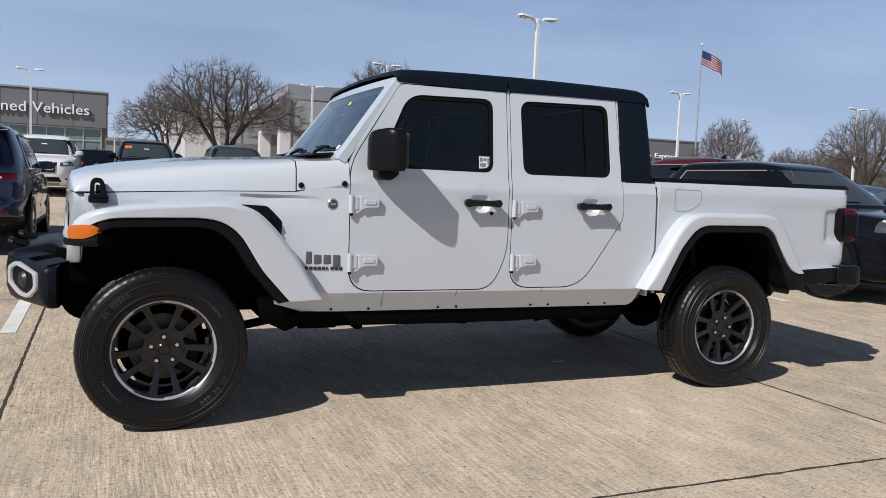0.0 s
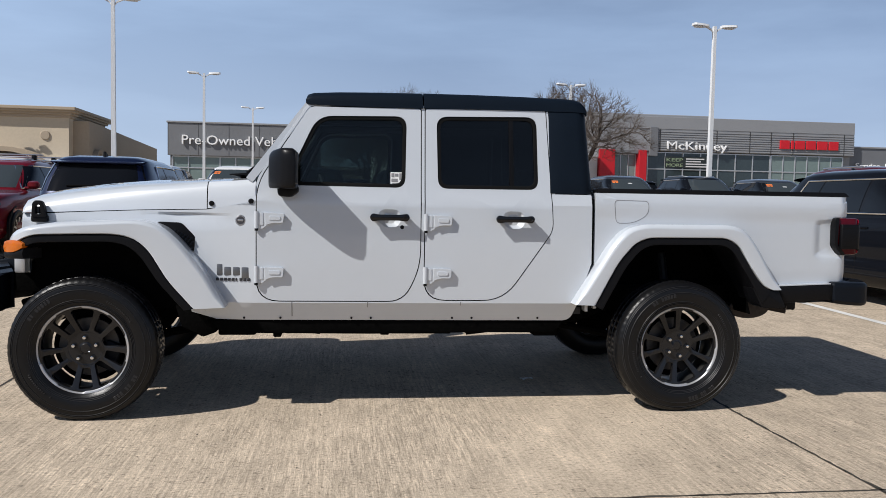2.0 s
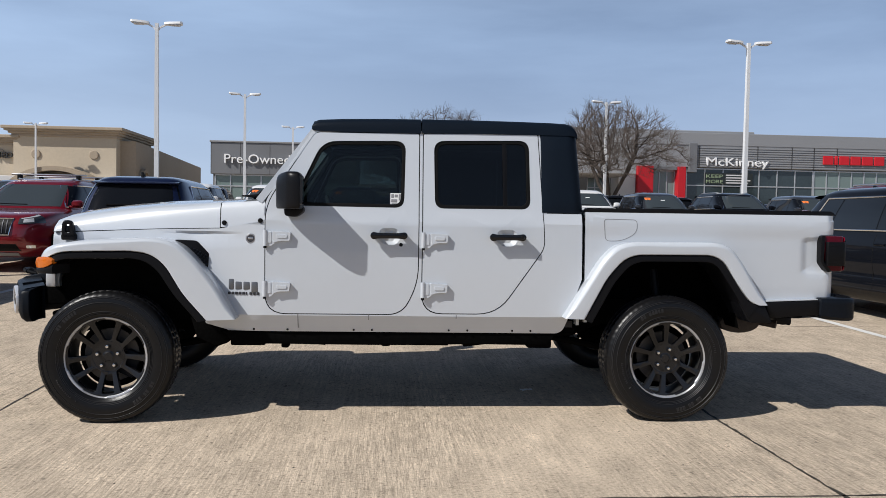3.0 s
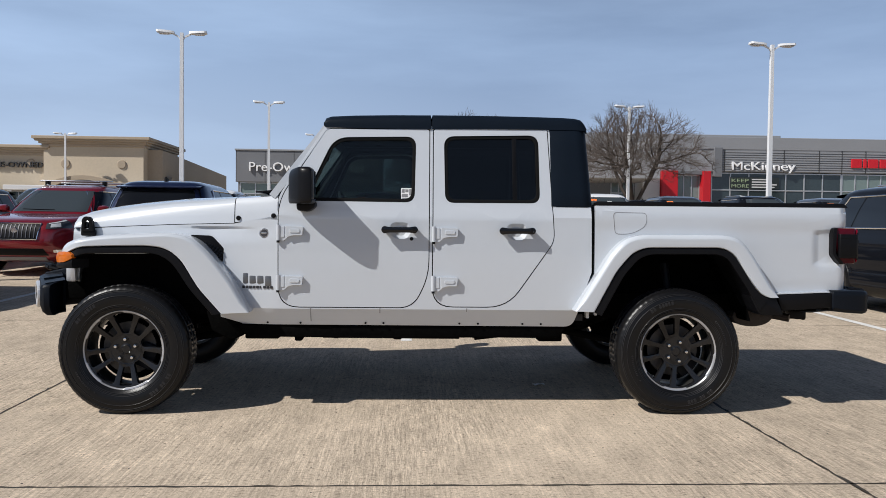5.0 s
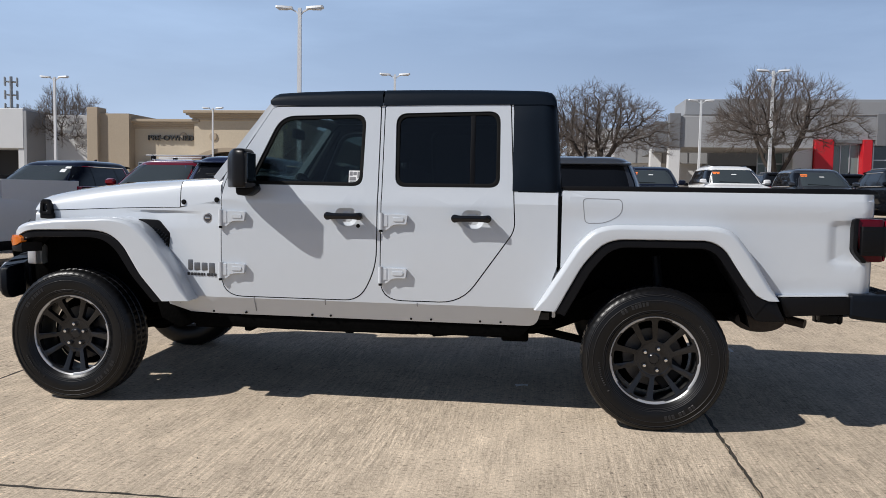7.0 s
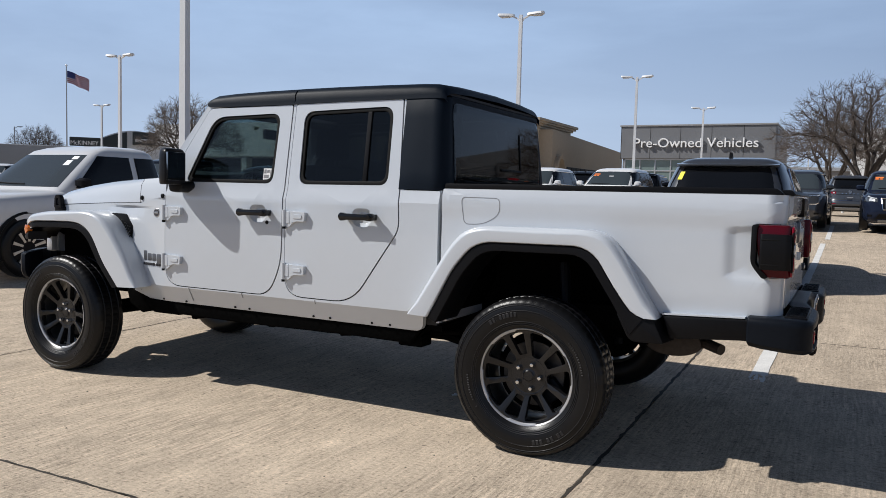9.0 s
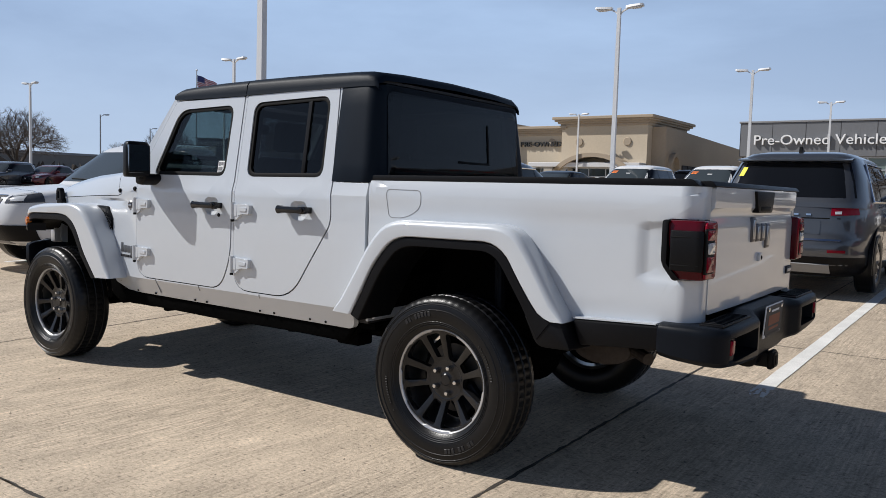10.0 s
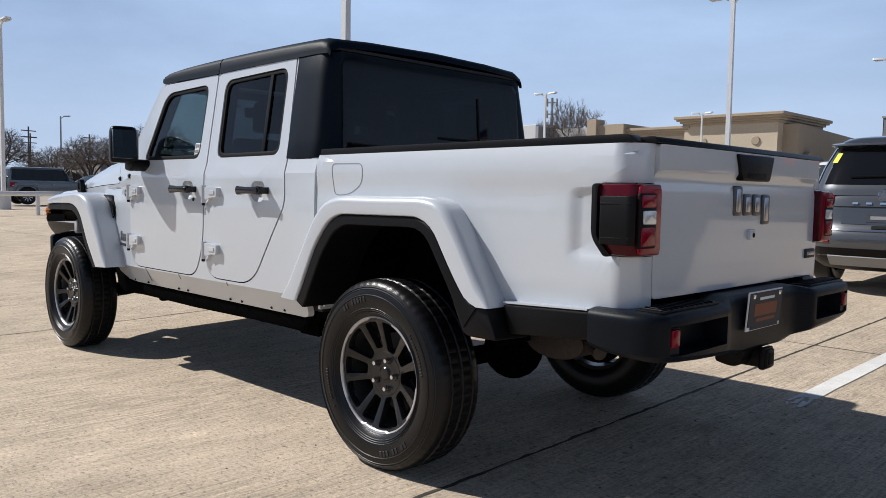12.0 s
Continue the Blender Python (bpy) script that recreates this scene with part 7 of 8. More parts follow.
# scrub and far woods along the horizon
scrub_v, scrub_f = [], []
rs = random.Random(5)
for x0, x1, y0, y1, count, hh in ((58, 150, 66, 92, 500, 4.6), (-190, -95, 40, 95, 500, 4.0), (-130, -70, 8, 34, 260, 2.6), (30, 150, -110, -90, 200, 6), (-150, 30, -115, -98, 260, 6), (-160, -145, -80, 5, 200, 5), (140, 155, -60, 60, 200, 6), (-160, 150, 150, 175, 420, 6.5)):
    for i in range(count):
        cx, cy = rs.uniform(x0, x1), rs.uniform(y0, y1)
        h = hh * rs.uniform(0.55, 1.0)
        for k in range(7):
            a, w = rs.uniform(0, 6.28), rs.uniform(0.25, 0.8)
            n = len(scrub_v)
            bx, by, bz = cx + rs.gauss(0, 1.1), cy + rs.gauss(0, 1.1), rs.uniform(0.0, 0.55) * h
            scrub_v += [(bx - w * math.cos(a), by - w * math.sin(a), bz), (bx + w * math.cos(a), by + w * math.sin(a), bz + rs.uniform(-0.2, 0.2)), (bx + rs.gauss(0, 0.5), by + rs.gauss(0, 0.5), bz + h * rs.uniform(0.3, 0.6)), (bx + rs.gauss(0, 0.9), by + rs.gauss(0, 0.9), bz + h * 0.2)]
            scrub_f += [(n, n + 1, n + 2), (n, n + 3, n + 2)]
me = bpy.data.meshes.new("winter_scrub")
me.from_pydata(scrub_v, [], scrub_f)
me.materials.append(FARTREE)
tagged(new("winter_scrub", me), "far belt of leafless grey-brown winter scrub", "scrub", kind="stuff")


# ---- parked cars ----
def paint(name, color, metal=0.35):
    return mat(name, color, 0.34 if metal or color[0] > 0.3 else 0.07, metal, 0.02, 3, coat=1.0 if metal else 0.45 if color[0] > 0.3 else 0.11, spec=0.5 if metal or color[0] > 0.3 else 0.06)


BLUE, GREY, RED, BLACK, SILVER, MAROON = paint("dark_blue_paint", (0.008, 0.014, 0.048)), paint("grey_metallic_paint", (0.055, 0.060, 0.070)), paint("deep_red_paint", (0.20, 0.004, 0.010)), paint("black_paint", (0.006, 0.007, 0.010), 0.0), paint("silver_white_paint", (0.60, 0.61, 0.625), 0.0), paint("maroon_paint", (0.11, 0.008, 0.012))
DARKGREY = paint("dark_grey_metallic_paint", (0.035, 0.037, 0.042), 0.2)
SLATE = paint("slate_grey_paint", (0.095, 0.115, 0.135))
CARWHITE = paint("plain_white_paint", (0.72, 0.72, 0.72), 0.0)
NAVY = paint("dark_navy_paint", (0.010, 0.014, 0.028), 0.0)
SCREENGLASS = mat("car_windscreen_glass", (0.042, 0.052, 0.058), 0.03, 0, 0.0, 3, spec=0.5)
CARGLASS = mat("car_window_glass", (0.006, 0.007, 0.009), 0.03, 0, 0.0, 3, spec=0.32)


def small_wheel():
    tyre = lathe([(0.215, -0.085), (0.25, -0.105), (0.30, -0.110), (0.335, -0.100), (0.350, -0.075), (0.352, 0.075), (0.335, 0.1), (0.3, 0.11), (0.215, 0.085)], 36)
    rim = lathe([(0.0, -0.06), (0.05, -0.065), (0.06, -0.05), (0.205, -0.045), (0.21, -0.085), (0.225, -0.095), (0.230, -0.085), (0.22, 0.0)], 36)
    spk = bmesh.new()
    for i in range(10):
        own = loft([[(c - w, y, r), (c + w, y, r), (c + w, y + 0.03, r), (c - w, y + 0.03, r)] for r, c, w, y in ((0.04, 0, 0.016, -0.075), (0.12, 0.0, 0.013, -0.085), (0.21, 0.0, 0.018, -0.092))], closed=True)
        own.transform(Matrix.Rotation(radians(36 * i), 4, "Y"))
        joined(spk, own)
    return finish(tyre, "tyre", RUBBER), finish(rim, "rim", RIMDARK), finish(spk, "spoke", MACHINED)


CAR_WHEEL = small_wheel()
LAMPGLASS = mat("smoked_headlamp_glass", (0.055, 0.06, 0.068), 0.10, 0.1, 0.2, 40, coat=0.8)
PILLAR = mat("gloss_black_pillar", (0.006, 0.006, 0.007), 0.2, 0, 0.03, 8, spec=0.3)


class Hull:
    """A stack of rounded plan outlines: rows of (height, half width, front end, rear end); n sets how square the corners are."""

    def __init__(self, rows, n):
        self.rows, self.n = rows, n

    def at(self, z):
        rows = self.rows
        z = min(max(z, rows[0][0]), rows[-1][0])
        for a, b in zip(rows, rows[1:]):
            if z <= b[0]:
                t = (z - a[0]) / max(1e-9, b[0] - a[0])
                return tuple(p + (q - p) * t for p, q in zip(a[1:], b[1:]))
        return rows[-1][1:]

    def turned(self, th, z):
        """The point at the plan angle th, 0 at the nose and pi at the tail; negative angles lie on the other side."""
        w, yf, yr = self.at(z)
        s, c = math.sin(th), math.cos(th)
        e = 2 / self.n
        return Vector((w * math.copysign(abs(s) ** e, s), (yf + yr) / 2 + (yf - yr) / 2 * math.copysign(abs(c) ** e, c), z))

    def side(self, sx, y, z):
        w, yf, yr = self.at(z)
        k = min(1.0, abs((y - (yf + yr) / 2) / ((yf - yr) / 2)))
        return Vector((sx * w * (1 - k**self.n) ** (1 / self.n), y, z))

    def nose(self, x, z, tail=False):
        w, yf, yr = self.at(z)
        k = min(1.0, abs(x) / w)
        h = (yf - yr) / 2 * (1 - k**self.n) ** (1 / self.n)
        return Vector((x, (yf + yr) / 2 + (-h if tail else h), z))

    def angle(self, y, z):
        w, yf, yr = self.at(z)
        c = (y - (yf + yr) / 2) / ((yf - yr) / 2)
        c = min(1.0, max(-1.0, c))
        return math.acos(math.copysign(abs(c) ** (self.n / 2), c))

    def mesh(self, seg=72):
        zs = []
        for a, b in zip(self.rows, self.rows[1:]):
            zs += [a[0] + (b[0] - a[0]) * i / 2 for i in range(2)]
        zs.append(self.rows[-1][0])
        return loft([[self.turned(2 * math.pi * i / seg - math.pi, z) for i in range(seg)] for z in zs], closed=True)


def skin(name, fn, material, parent, off=0.006, nu=8, nv=4, deep=0.014, label=""):
    """A fitted piece on a surface fn(u, v), raised by off, with its rim turned in."""
    rows = [[Vector(fn(i / nu, j / nv)) for i in range(nu + 1)] for j in range(nv + 1)]
    mid = Vector((0, rows[nv // 2][nu // 2].y * 0.6, rows[nv // 2][nu // 2].z))
    out = []
    for j in range(nv + 1):
        line = []
        for i in range(nu + 1):
            du = rows[j][min(i + 1, nu)] - rows[j][max(i - 1, 0)]
            dv = rows[min(j + 1, nv)][i] - rows[max(j - 1, 0)][i]
            nrm = du.cross(dv)
            nrm = nrm.normalized() if nrm.length > 1e-9 else Vector((0, 0, 1))
            line.append(-nrm if nrm.dot(rows[j][i] - mid) < 0 else nrm)
        out.append(line)
    bm = bmesh.new()
    top = [[bm.verts.new(p + n * off) for p, n in zip(r, m)] for r, m in zip(rows, out)]
    for j in range(nv):
        for i in range(nu):
            bm.faces.new((top[j][i], top[j][i + 1], top[j + 1][i + 1], top[j + 1][i]))
    edge = [(0, i) for i in range(nu)] + [(j, nu) for j in range(nv)] + [(nv, i) for i in range(nu, 0, -1)] + [(j, 0) for j in range(nv, 0, -1)]
    low = [bm.verts.new(rows[j][i] + out[j][i] * (off - deep)) for j, i in edge]
    for k, (j, i) in enumerate(edge):
        j2, i2 = edge[(k + 1) % len(edge)]
        bm.faces.new((top[j][i], low[k], low[(k + 1) % len(edge)], top[j2][i2]))
    return part(name, bm, material, parent, label, 50)


KINDS = {
    # body rows, cabin rows (height, half width, front, rear), corner squareness, axles, wheel radius, belt, window spans, hood lamp height
    "suv": dict(body=[(0.21, 0.78, 2.06, -2.06), (0.27, 0.87, 2.20, -2.18), (0.36, 0.905, 2.29, -2.28), (0.46, 0.905, 2.325, -2.32), (0.53, 0.893, 2.33, -2.33), (0.60, 0.908, 2.315, -2.315), (0.70, 0.920, 2.29, -2.25), (0.80, 0.918, 2.25, -2.235), (0.87, 0.912, 2.18, -2.23), (0.92, 0.905, 2.06, -2.22), (0.96, 0.895, 1.88, -2.21), (0.99, 0.885, 1.66, -2.20), (1.02, 0.872, 1.40, -2.19), (1.045, 0.855, 1.18, -2.18)], cabin=[(1.00, 0.875, 1.14, -2.20), (1.08, 0.862, 1.02, -2.18), (1.30, 0.800, 0.66, -2.06), (1.50, 0.715, 0.30, -1.92), (1.57, 0.675, 0.15, -1.86), (1.62, 0.60, -0.06, -1.76), (1.652, 0.47, -0.34, -1.55), (1.668, 0.26, -0.62, -1.25)], n=5.0, cn=6.0, axles=(-1.36, 1.36), wr=0.36, belt=1.05, panes=[(-1.62, -1.10), (-1.04, -0.10), (-0.04, 0.86)], lamp=0.80),
    "wagon": dict(body=[(0.22, 0.80, 2.14, -2.12), (0.28, 0.89, 2.28, -2.26), (0.38, 0.938, 2.38, -2.36), (0.50, 0.938, 2.42, -2.41), (0.57, 0.925, 2.43, -2.42), (0.64, 0.94, 2.42, -2.40), (0.74, 0.955, 2.40, -2.34), (0.84, 0.952, 2.36, -2.33), (0.92, 0.946, 2.29, -2.32), (0.97, 0.938, 2.16, -2.31), (1.01, 0.928, 1.96, -2.30), (1.04, 0.915, 1.70, -2.29), (1.07, 0.900, 1.42, -2.28), (1.095, 0.882, 1.18, -2.27)], cabin=[(1.05, 0.905, 1.16, -2.29), (1.13, 0.892, 1.04, -2.27), (1.34, 0.825, 0.70, -2.10), (1.54, 0.738, 0.36, -1.90), (1.61, 0.695, 0.22, -1.83), (1.66, 0.62, 0.02, -1.72), (1.692, 0.48, -0.26, -1.50), (1.708, 0.26, -0.56, -1.20)], n=5.0, cn=6.0, axles=(-1.42, 1.44), wr=0.38, belt=1.10, panes=[(-1.66, -1.12), (-1.06, -0.08), (-0.02, 0.88)], lamp=0.86),
    "sedan": dict(body=[(0.19, 0.78, 2.12, -2.12), (0.25, 0.86, 2.26, -2.24), (0.34, 0.895, 2.35, -2.34), (0.44, 0.90, 2.385, -2.38), (0.52, 0.892, 2.39, -2.385), (0.60, 0.905, 2.36, -2.37), (0.68, 0.908, 2.30, -2.36), (0.75, 0.905, 2.20, -2.355), (0.80, 0.90, 2.04, -2.35), (0.85, 0.89, 1.78, -2.345), (0.89, 0.878, 1.48, -2.33), (0.93, 0.862, 1.16, -2.30), (0.97, 0.84, 0.9, -2.22)], cabin=[(0.90, 0.865, 1.22, -2.02), (0.97, 0.85, 1.06, -1.90), (1.16, 0.775, 0.62, -1.55), (1.32, 0.695, 0.22, -1.20), (1.38, 0.65, 0.04, -1.05), (1.42, 0.57, -0.12, -0.88), (1.448, 0.42, -0.28, -0.70), (1.458, 0.22, -0.40, -0.55)], n=5.0, cn=6.0, axles=(-1.38, 1.42), wr=0.34, belt=0.95, panes=[(-1.12, -0.42), (-0.36, 0.66)], lamp=0.68),
    "boxy": dict(body=[(0.42, 0.70, 2.06, -2.14), (0.48, 0.78, 2.10, -2.22), (0.56, 0.80, 2.12, -2.26), (0.80, 0.80, 2.13, -2.27), (1.00, 0.795, 2.12, -2.27), (1.08, 0.785, 2.06, -2.27), (1.13, 0.77, 1.50, -2.26), (1.155, 0.755, 0.92, -2.26)], cabin=[(1.10, 0.79, 0.88, -2.27), (1.16, 0.785, 0.80, -2.265), (1.45, 0.745, 0.58, -2.22), (1.72, 0.705, 0.40, -2.18), (1.79, 0.68, 0.34, -2.14), (1.825, 0.62, 0.24, -2.06), (1.84, 0.45, 0.05, -1.85)], n=12.0, cn=14.0, axles=(-1.42, 1.46), wr=0.40, belt=1.16, panes=[(-2.10, -1.22), (-1.12, -0.36), (-0.26, 0.56)], lamp=0.92),
    "pickup": dict(body=[(0.32, 0.80, 2.36, -2.44), (0.38, 0.88, 2.50, -2.54), (0.50, 0.915, 2.60, -2.60), (0.62, 0.912, 2.63, -2.62), (0.72, 0.922, 2.62, -2.62), (0.84, 0.93, 2.59, -2.62), (0.94, 0.925, 2.53, -2.62), (1.01, 0.915, 2.40, -2.62), (1.05, 0.905, 2.16, -2.615), (1.08, 0.892, 1.86, -2.61), (1.11, 0.878, 1.52, -2.60), (1.135, 0.86, 1.22, -2.60)], cabin=[(1.08, 0.885, 1.26, -0.78), (1.16, 0.875, 1.15, -0.76), (1.40, 0.805, 0.86, -0.71), (1.62, 0.735, 0.58, -0.65), (1.70, 0.70, 0.46, -0.61), (1.755, 0.63, 0.28, -0.53), (1.785, 0.48, 0.10, -0.42), (1.795, 0.25, 0.0, -0.32)], n=6.0, cn=8.0, axles=(-1.62, 1.62), wr=0.39, belt=1.15, panes=[(-0.58, -0.20), (-0.06, 0.88)], lamp=0.93),
}


def car(kind, color, label, x, y, turn, group="", rails=False, marker=None, front_paper=False, fin=True, yellow=False, name="parked_car"):
    s = KINDS[kind]
    ob = thing(name, label, "truck" if kind == "pickup" else "car", group, at=pose(x, y, ground_z(y), 0, 0, turn))
    low, cab = Hull(s["body"], s["n"]), Hull(s["cabin"], s["cn"])
    part("body", low.mesh(), color, ob, angle=32)
    part("cabin_shell", cab.mesh(), color, ob, angle=32)
    belt, wr, zl = s["belt"], s["wr"], s["lamp"]
    nose_y, tail_y = max(r[2] for r in s["body"]), min(r[3] for r in s["body"])
    glass_top = s["cabin"][3][0] - 0.005
    glass_low = belt + 0.035
    roof_z = s["cabin"][-1][0]

    # side windows with dark pillars between them
    _, base_f, base_r = cab.at(glass_low)
    _, top_f, top_r = cab.at(glass_top)

    def leaned(y0, v):
        """Window edges lean with the screen in front and with the tail behind."""
        front = max(0.0, (y0 - 0.2) / 0.7)
        rear = max(0.0, (-0.8 - y0) / 1.0) if kind != "boxy" else 0.0
        return y0 - v * front * (base_f - top_f) * 0.86 + v * min(rear, 1.0) * (top_r - base_r) * 0.9

    for sx in (1, -1):
        panes = s["panes"]
        for a, b in [(panes[0][0], panes[-1][1])] if kind != "pickup" else panes:  # a pickup's pillars are painted
            edge_f = b + (0.05 if kind != "pickup" else 0.02)
            skin("pillar_trim", lambda u, v: cab.side(sx, leaned(a - 0.03, v) + (leaned(edge_f, v) - leaned(a - 0.03, v)) * u, glass_low - 0.012 + (glass_top - glass_low + 0.024) * v), PILLAR, ob, 0.003, 14, 5)
        for a, b in panes:
            skin("side_window", lambda u, v: cab.side(sx, leaned(a, v) + (leaned(b, v) - leaned(a, v)) * u, glass_low + (glass_top - glass_low) * v), CARGLASS, ob, 0.0075, 8, 5)
        if kind in ("suv", "wagon"):
            edge = [cab.side(sx, leaned(panes[0][0] - 0.03, 0) + (leaned(panes[-1][1] + 0.05, 0) - leaned(panes[0][0] - 0.03, 0)) * i / 10, glass_low - 0.016) for i in range(11)]
            over = [cab.side(sx, leaned(panes[0][0] - 0.03, 1) + (leaned(panes[-1][1] + 0.05, 1) - leaned(panes[0][0] - 0.03, 1)) * i / 10, glass_top + 0.014) for i in range(11)]
            line = [p + Vector((sx * 0.013, 0, 0.004)) for p in (over[::-1] + edge if kind == "suv" else edge[::-1] + over + [edge[-1]])]
            part("window_trim", tube(line, 0.011, 5), CHROME, ob)

    def pane(tail, m, v0, v1):
        def at(u, v):
            z = glass_low + (glass_top + 0.02 - glass_low) * (v0 + (v1 - v0) * v)
            w = cab.at(z)[0]
            return cab.nose((1 - 2 * u) * w * m, z, tail)
        return at

    ws_ = skin("windscreen", pane(False, 0.90 if kind != "pickup" else 0.86, -0.02, 1.0), SCREENGLASS, ob, 0.005, 12, 6)
    tail_low = 0.06 if kind in ("suv", "wagon") else 0.16 if kind == "boxy" else 0.0
    rw_ = skin("rear_window", pane(True, 0.86, tail_low, 0.98), CARGLASS, ob, 0.005, 12, 6)
    part("wiper", tube([cab.nose(xx, glass_low + 0.02 + 0.03 * abs(xx), False) + Vector((0, 0.016, 0.004)) for xx in (0.5, 0.2, -0.1)], 0.009, 5), TRIM, ws_)

    # wheels on dark discs that stand for the shaded, uncut arches
    for ay in s["axles"]:
        for sx in (1, -1):
            wm = new("wheel", None)
            wm.parent = ob
            rim_x = abs(low.side(1, ay, wr + 0.2).x)
            wm.matrix_basis = pose(sx * (rim_x - 0.085), ay, wr, 0, 0, 90 if sx > 0 else -90) @ Matrix.Scale(wr / 0.352, 4)
            for key, me in zip(("tyre", "rim", "spokes"), CAR_WHEEL):
                o = new(key, me)
                o.parent = wm
            arch = lathe([(wr + 0.070, 0.03), (wr + 0.070, -0.010), (wr + 0.040, -0.014), (wr + 0.030, 0.0), (0.0, 0.0)], 36)
            arch.transform(pose(sx * (rim_x + 0.003), ay, wr + 0.012, 0, 0, 90 if sx > 0 else -90))
            for v in arch.verts:
                v.co.z = max(v.co.z, 0.24)
            part("wheel_arch", arch, TRIM, ob)

    # lower cladding, doors, handles and mirrors
    z0 = s["body"][0][0]
    for sx in (1, -1):
        skin("sill", lambda u, v: low.side(sx, s["axles"][0] + 0.40 + (s["axles"][1] - s["axles"][0] - 0.80) * u, z0 + 0.02 + 0.13 * v), TRIM, ob, 0.008, 6, 3)
        joints = [panes[-1][1] + 0.06, panes[-1][0] - 0.03] + ([panes[-2][0] - 0.05] if kind != "pickup" else [-0.62])
        for jy in joints:
            skin("door_joint", lambda u, v: low.side(sx, jy - 0.004 + 0.008 * u + (0.10 * max(0.0, 0.3 - v) if jy < -0.8 else 0.0), z0 + 0.17 + (belt - 0.03 - z0 - 0.17) * v), SEAL, ob, 0.0016, 1, 10, 0.008)
        for hy in (panes[-1][0] + 0.10, panes[-2][0] + 0.10):
            if kind == "pickup" and hy < -0.2:
                continue
            p = low.side(sx, hy, belt - 0.15)
            part("door_handle", box(p.x - 0.018, p.x + 0.022, hy - 0.10, hy + 0.10, belt - 0.165, belt - 0.135, 0.008, 1), color if color is BLACK else CHROME, ob)
        my = panes[-1][1] - 0.06
        p = low.side(sx, my, belt - 0.02)
        mir = loft([[(p.x + sx * (dx - 0.05), my + dy * k, belt + 0.085 + dz * k) for dy, dz in ((-0.05, -0.06), (0.03, -0.075), (0.09, -0.03), (0.09, 0.04), (0.02, 0.075), (-0.05, 0.065))] for dx, k in ((0.045, 0.55), (0.07, 0.92), (0.13, 1.0), (0.21, 0.95), (0.245, 0.62))], closed=True)
        box(min(p.x - sx * 0.06, p.x + sx * 0.04), max(p.x - sx * 0.06, p.x + sx * 0.04), my - 0.02, my + 0.05, belt + 0.01, belt + 0.05, 0.01, 1, mir)
        part("door_mirror", mir, color if kind != "pickup" else TRIM, ob, angle=40)
        if rails:
            line = [cab.side(sx, top_r + 0.30 + (top_f - 0.35 - top_r - 0.30) * i / 8, s["cabin"][5][0]) for i in range(9)]
            line = [q + Vector((-sx * 0.03, 0, 0.030 if 0 < i < 8 else -0.03)) for i, q in enumerate(line)]
            part("roof_rail", loft([[(q.x + 0.016 * math.cos(math.pi * k / 4), q.y, q.z + 0.016 * math.sin(math.pi * k / 4)) for k in range(8)] for q in line], closed=True), MACHINED, ob)
    if rails == "bars":
        for by in (top_r + 0.62, top_f - 0.62):
            wt = abs(cab.side(1, by, s["cabin"][5][0]).x)
            part("cross_bar", box(-wt - 0.13, wt + 0.13, by - 0.035, by + 0.035, roof_z + 0.055, roof_z + 0.085, 0.010), MACHINED, ob)
            for sx in (1, -1):
                part("bar_foot", box(sx * (wt - 0.03) - 0.04, sx * (wt - 0.03) + 0.04, by - 0.05, by + 0.05, roof_z - 0.03, roof_z + 0.07, 0.012), TRIM, ob)

    # nose: grille, intakes, lamps
    gw = 0.44 if kind != "boxy" else 0.36
    g0, g1 = (zl - 0.24, zl + 0.045) if kind != "boxy" else (0.80, 1.04)
    grille = skin("grille", lambda u, v: low.nose((1 - 2 * u) * gw * (0.90 + 0.10 * v), g0 + (g1 - g0) * v), TRIM, ob, 0.006, 12, 5, label="dark grille")
    rim_line = [low.nose(gw * kx * (0.90 + 0.10 * kv), g0 + (g1 - g0) * kv) + Vector((0, 0.012, 0)) for kx, kv in ((-1, 0), (-1, 0.5), (-1, 1), (-0.5, 1), (0, 1), (0.5, 1), (1, 1), (1, 0.5), (1, 0), (0.5, 0), (0, 0), (-0.5, 0), (-1, 0))]
    if kind != "boxy":
        part("grille_rim", tube(rim_line, 0.011, 5), CHROME, grille)
    for i in range(11 if kind != "boxy" else 7):
        gx = (-0.86 + 1.72 * i / (10 if kind != "boxy" else 6)) * gw * 0.92
        skin("grille_bar", lambda u, v: low.nose(gx + 0.014 * (u - 0.5), g0 + 0.03 + (g1 - g0 - 0.06) * v), BADGE, grille, 0.014, 1, 4)
    q = low.nose(0, (g0 + g1) / 2 + 0.02)
    part("front_badge", disc((0, q.z), 0.055, -q.y - 0.026, -q.y - 0.004, 18, 0.006), CHROME, ob).matrix_basis = pose(0, 0, 0, 0, 0, 180)
    skin("front_intake", lambda u, v: low.nose((1 - 2 * u) * 0.56 * (1.0 - 0.12 * v), z0 + 0.12 + 0.12 * v), TRIM, ob, 0.006, 10, 3)
    skin("front_skid", lambda u, v: low.nose((1 - 2 * u) * 0.50, z0 + 0.03 + 0.06 * v), GAPGREY, ob, 0.010, 8, 2)
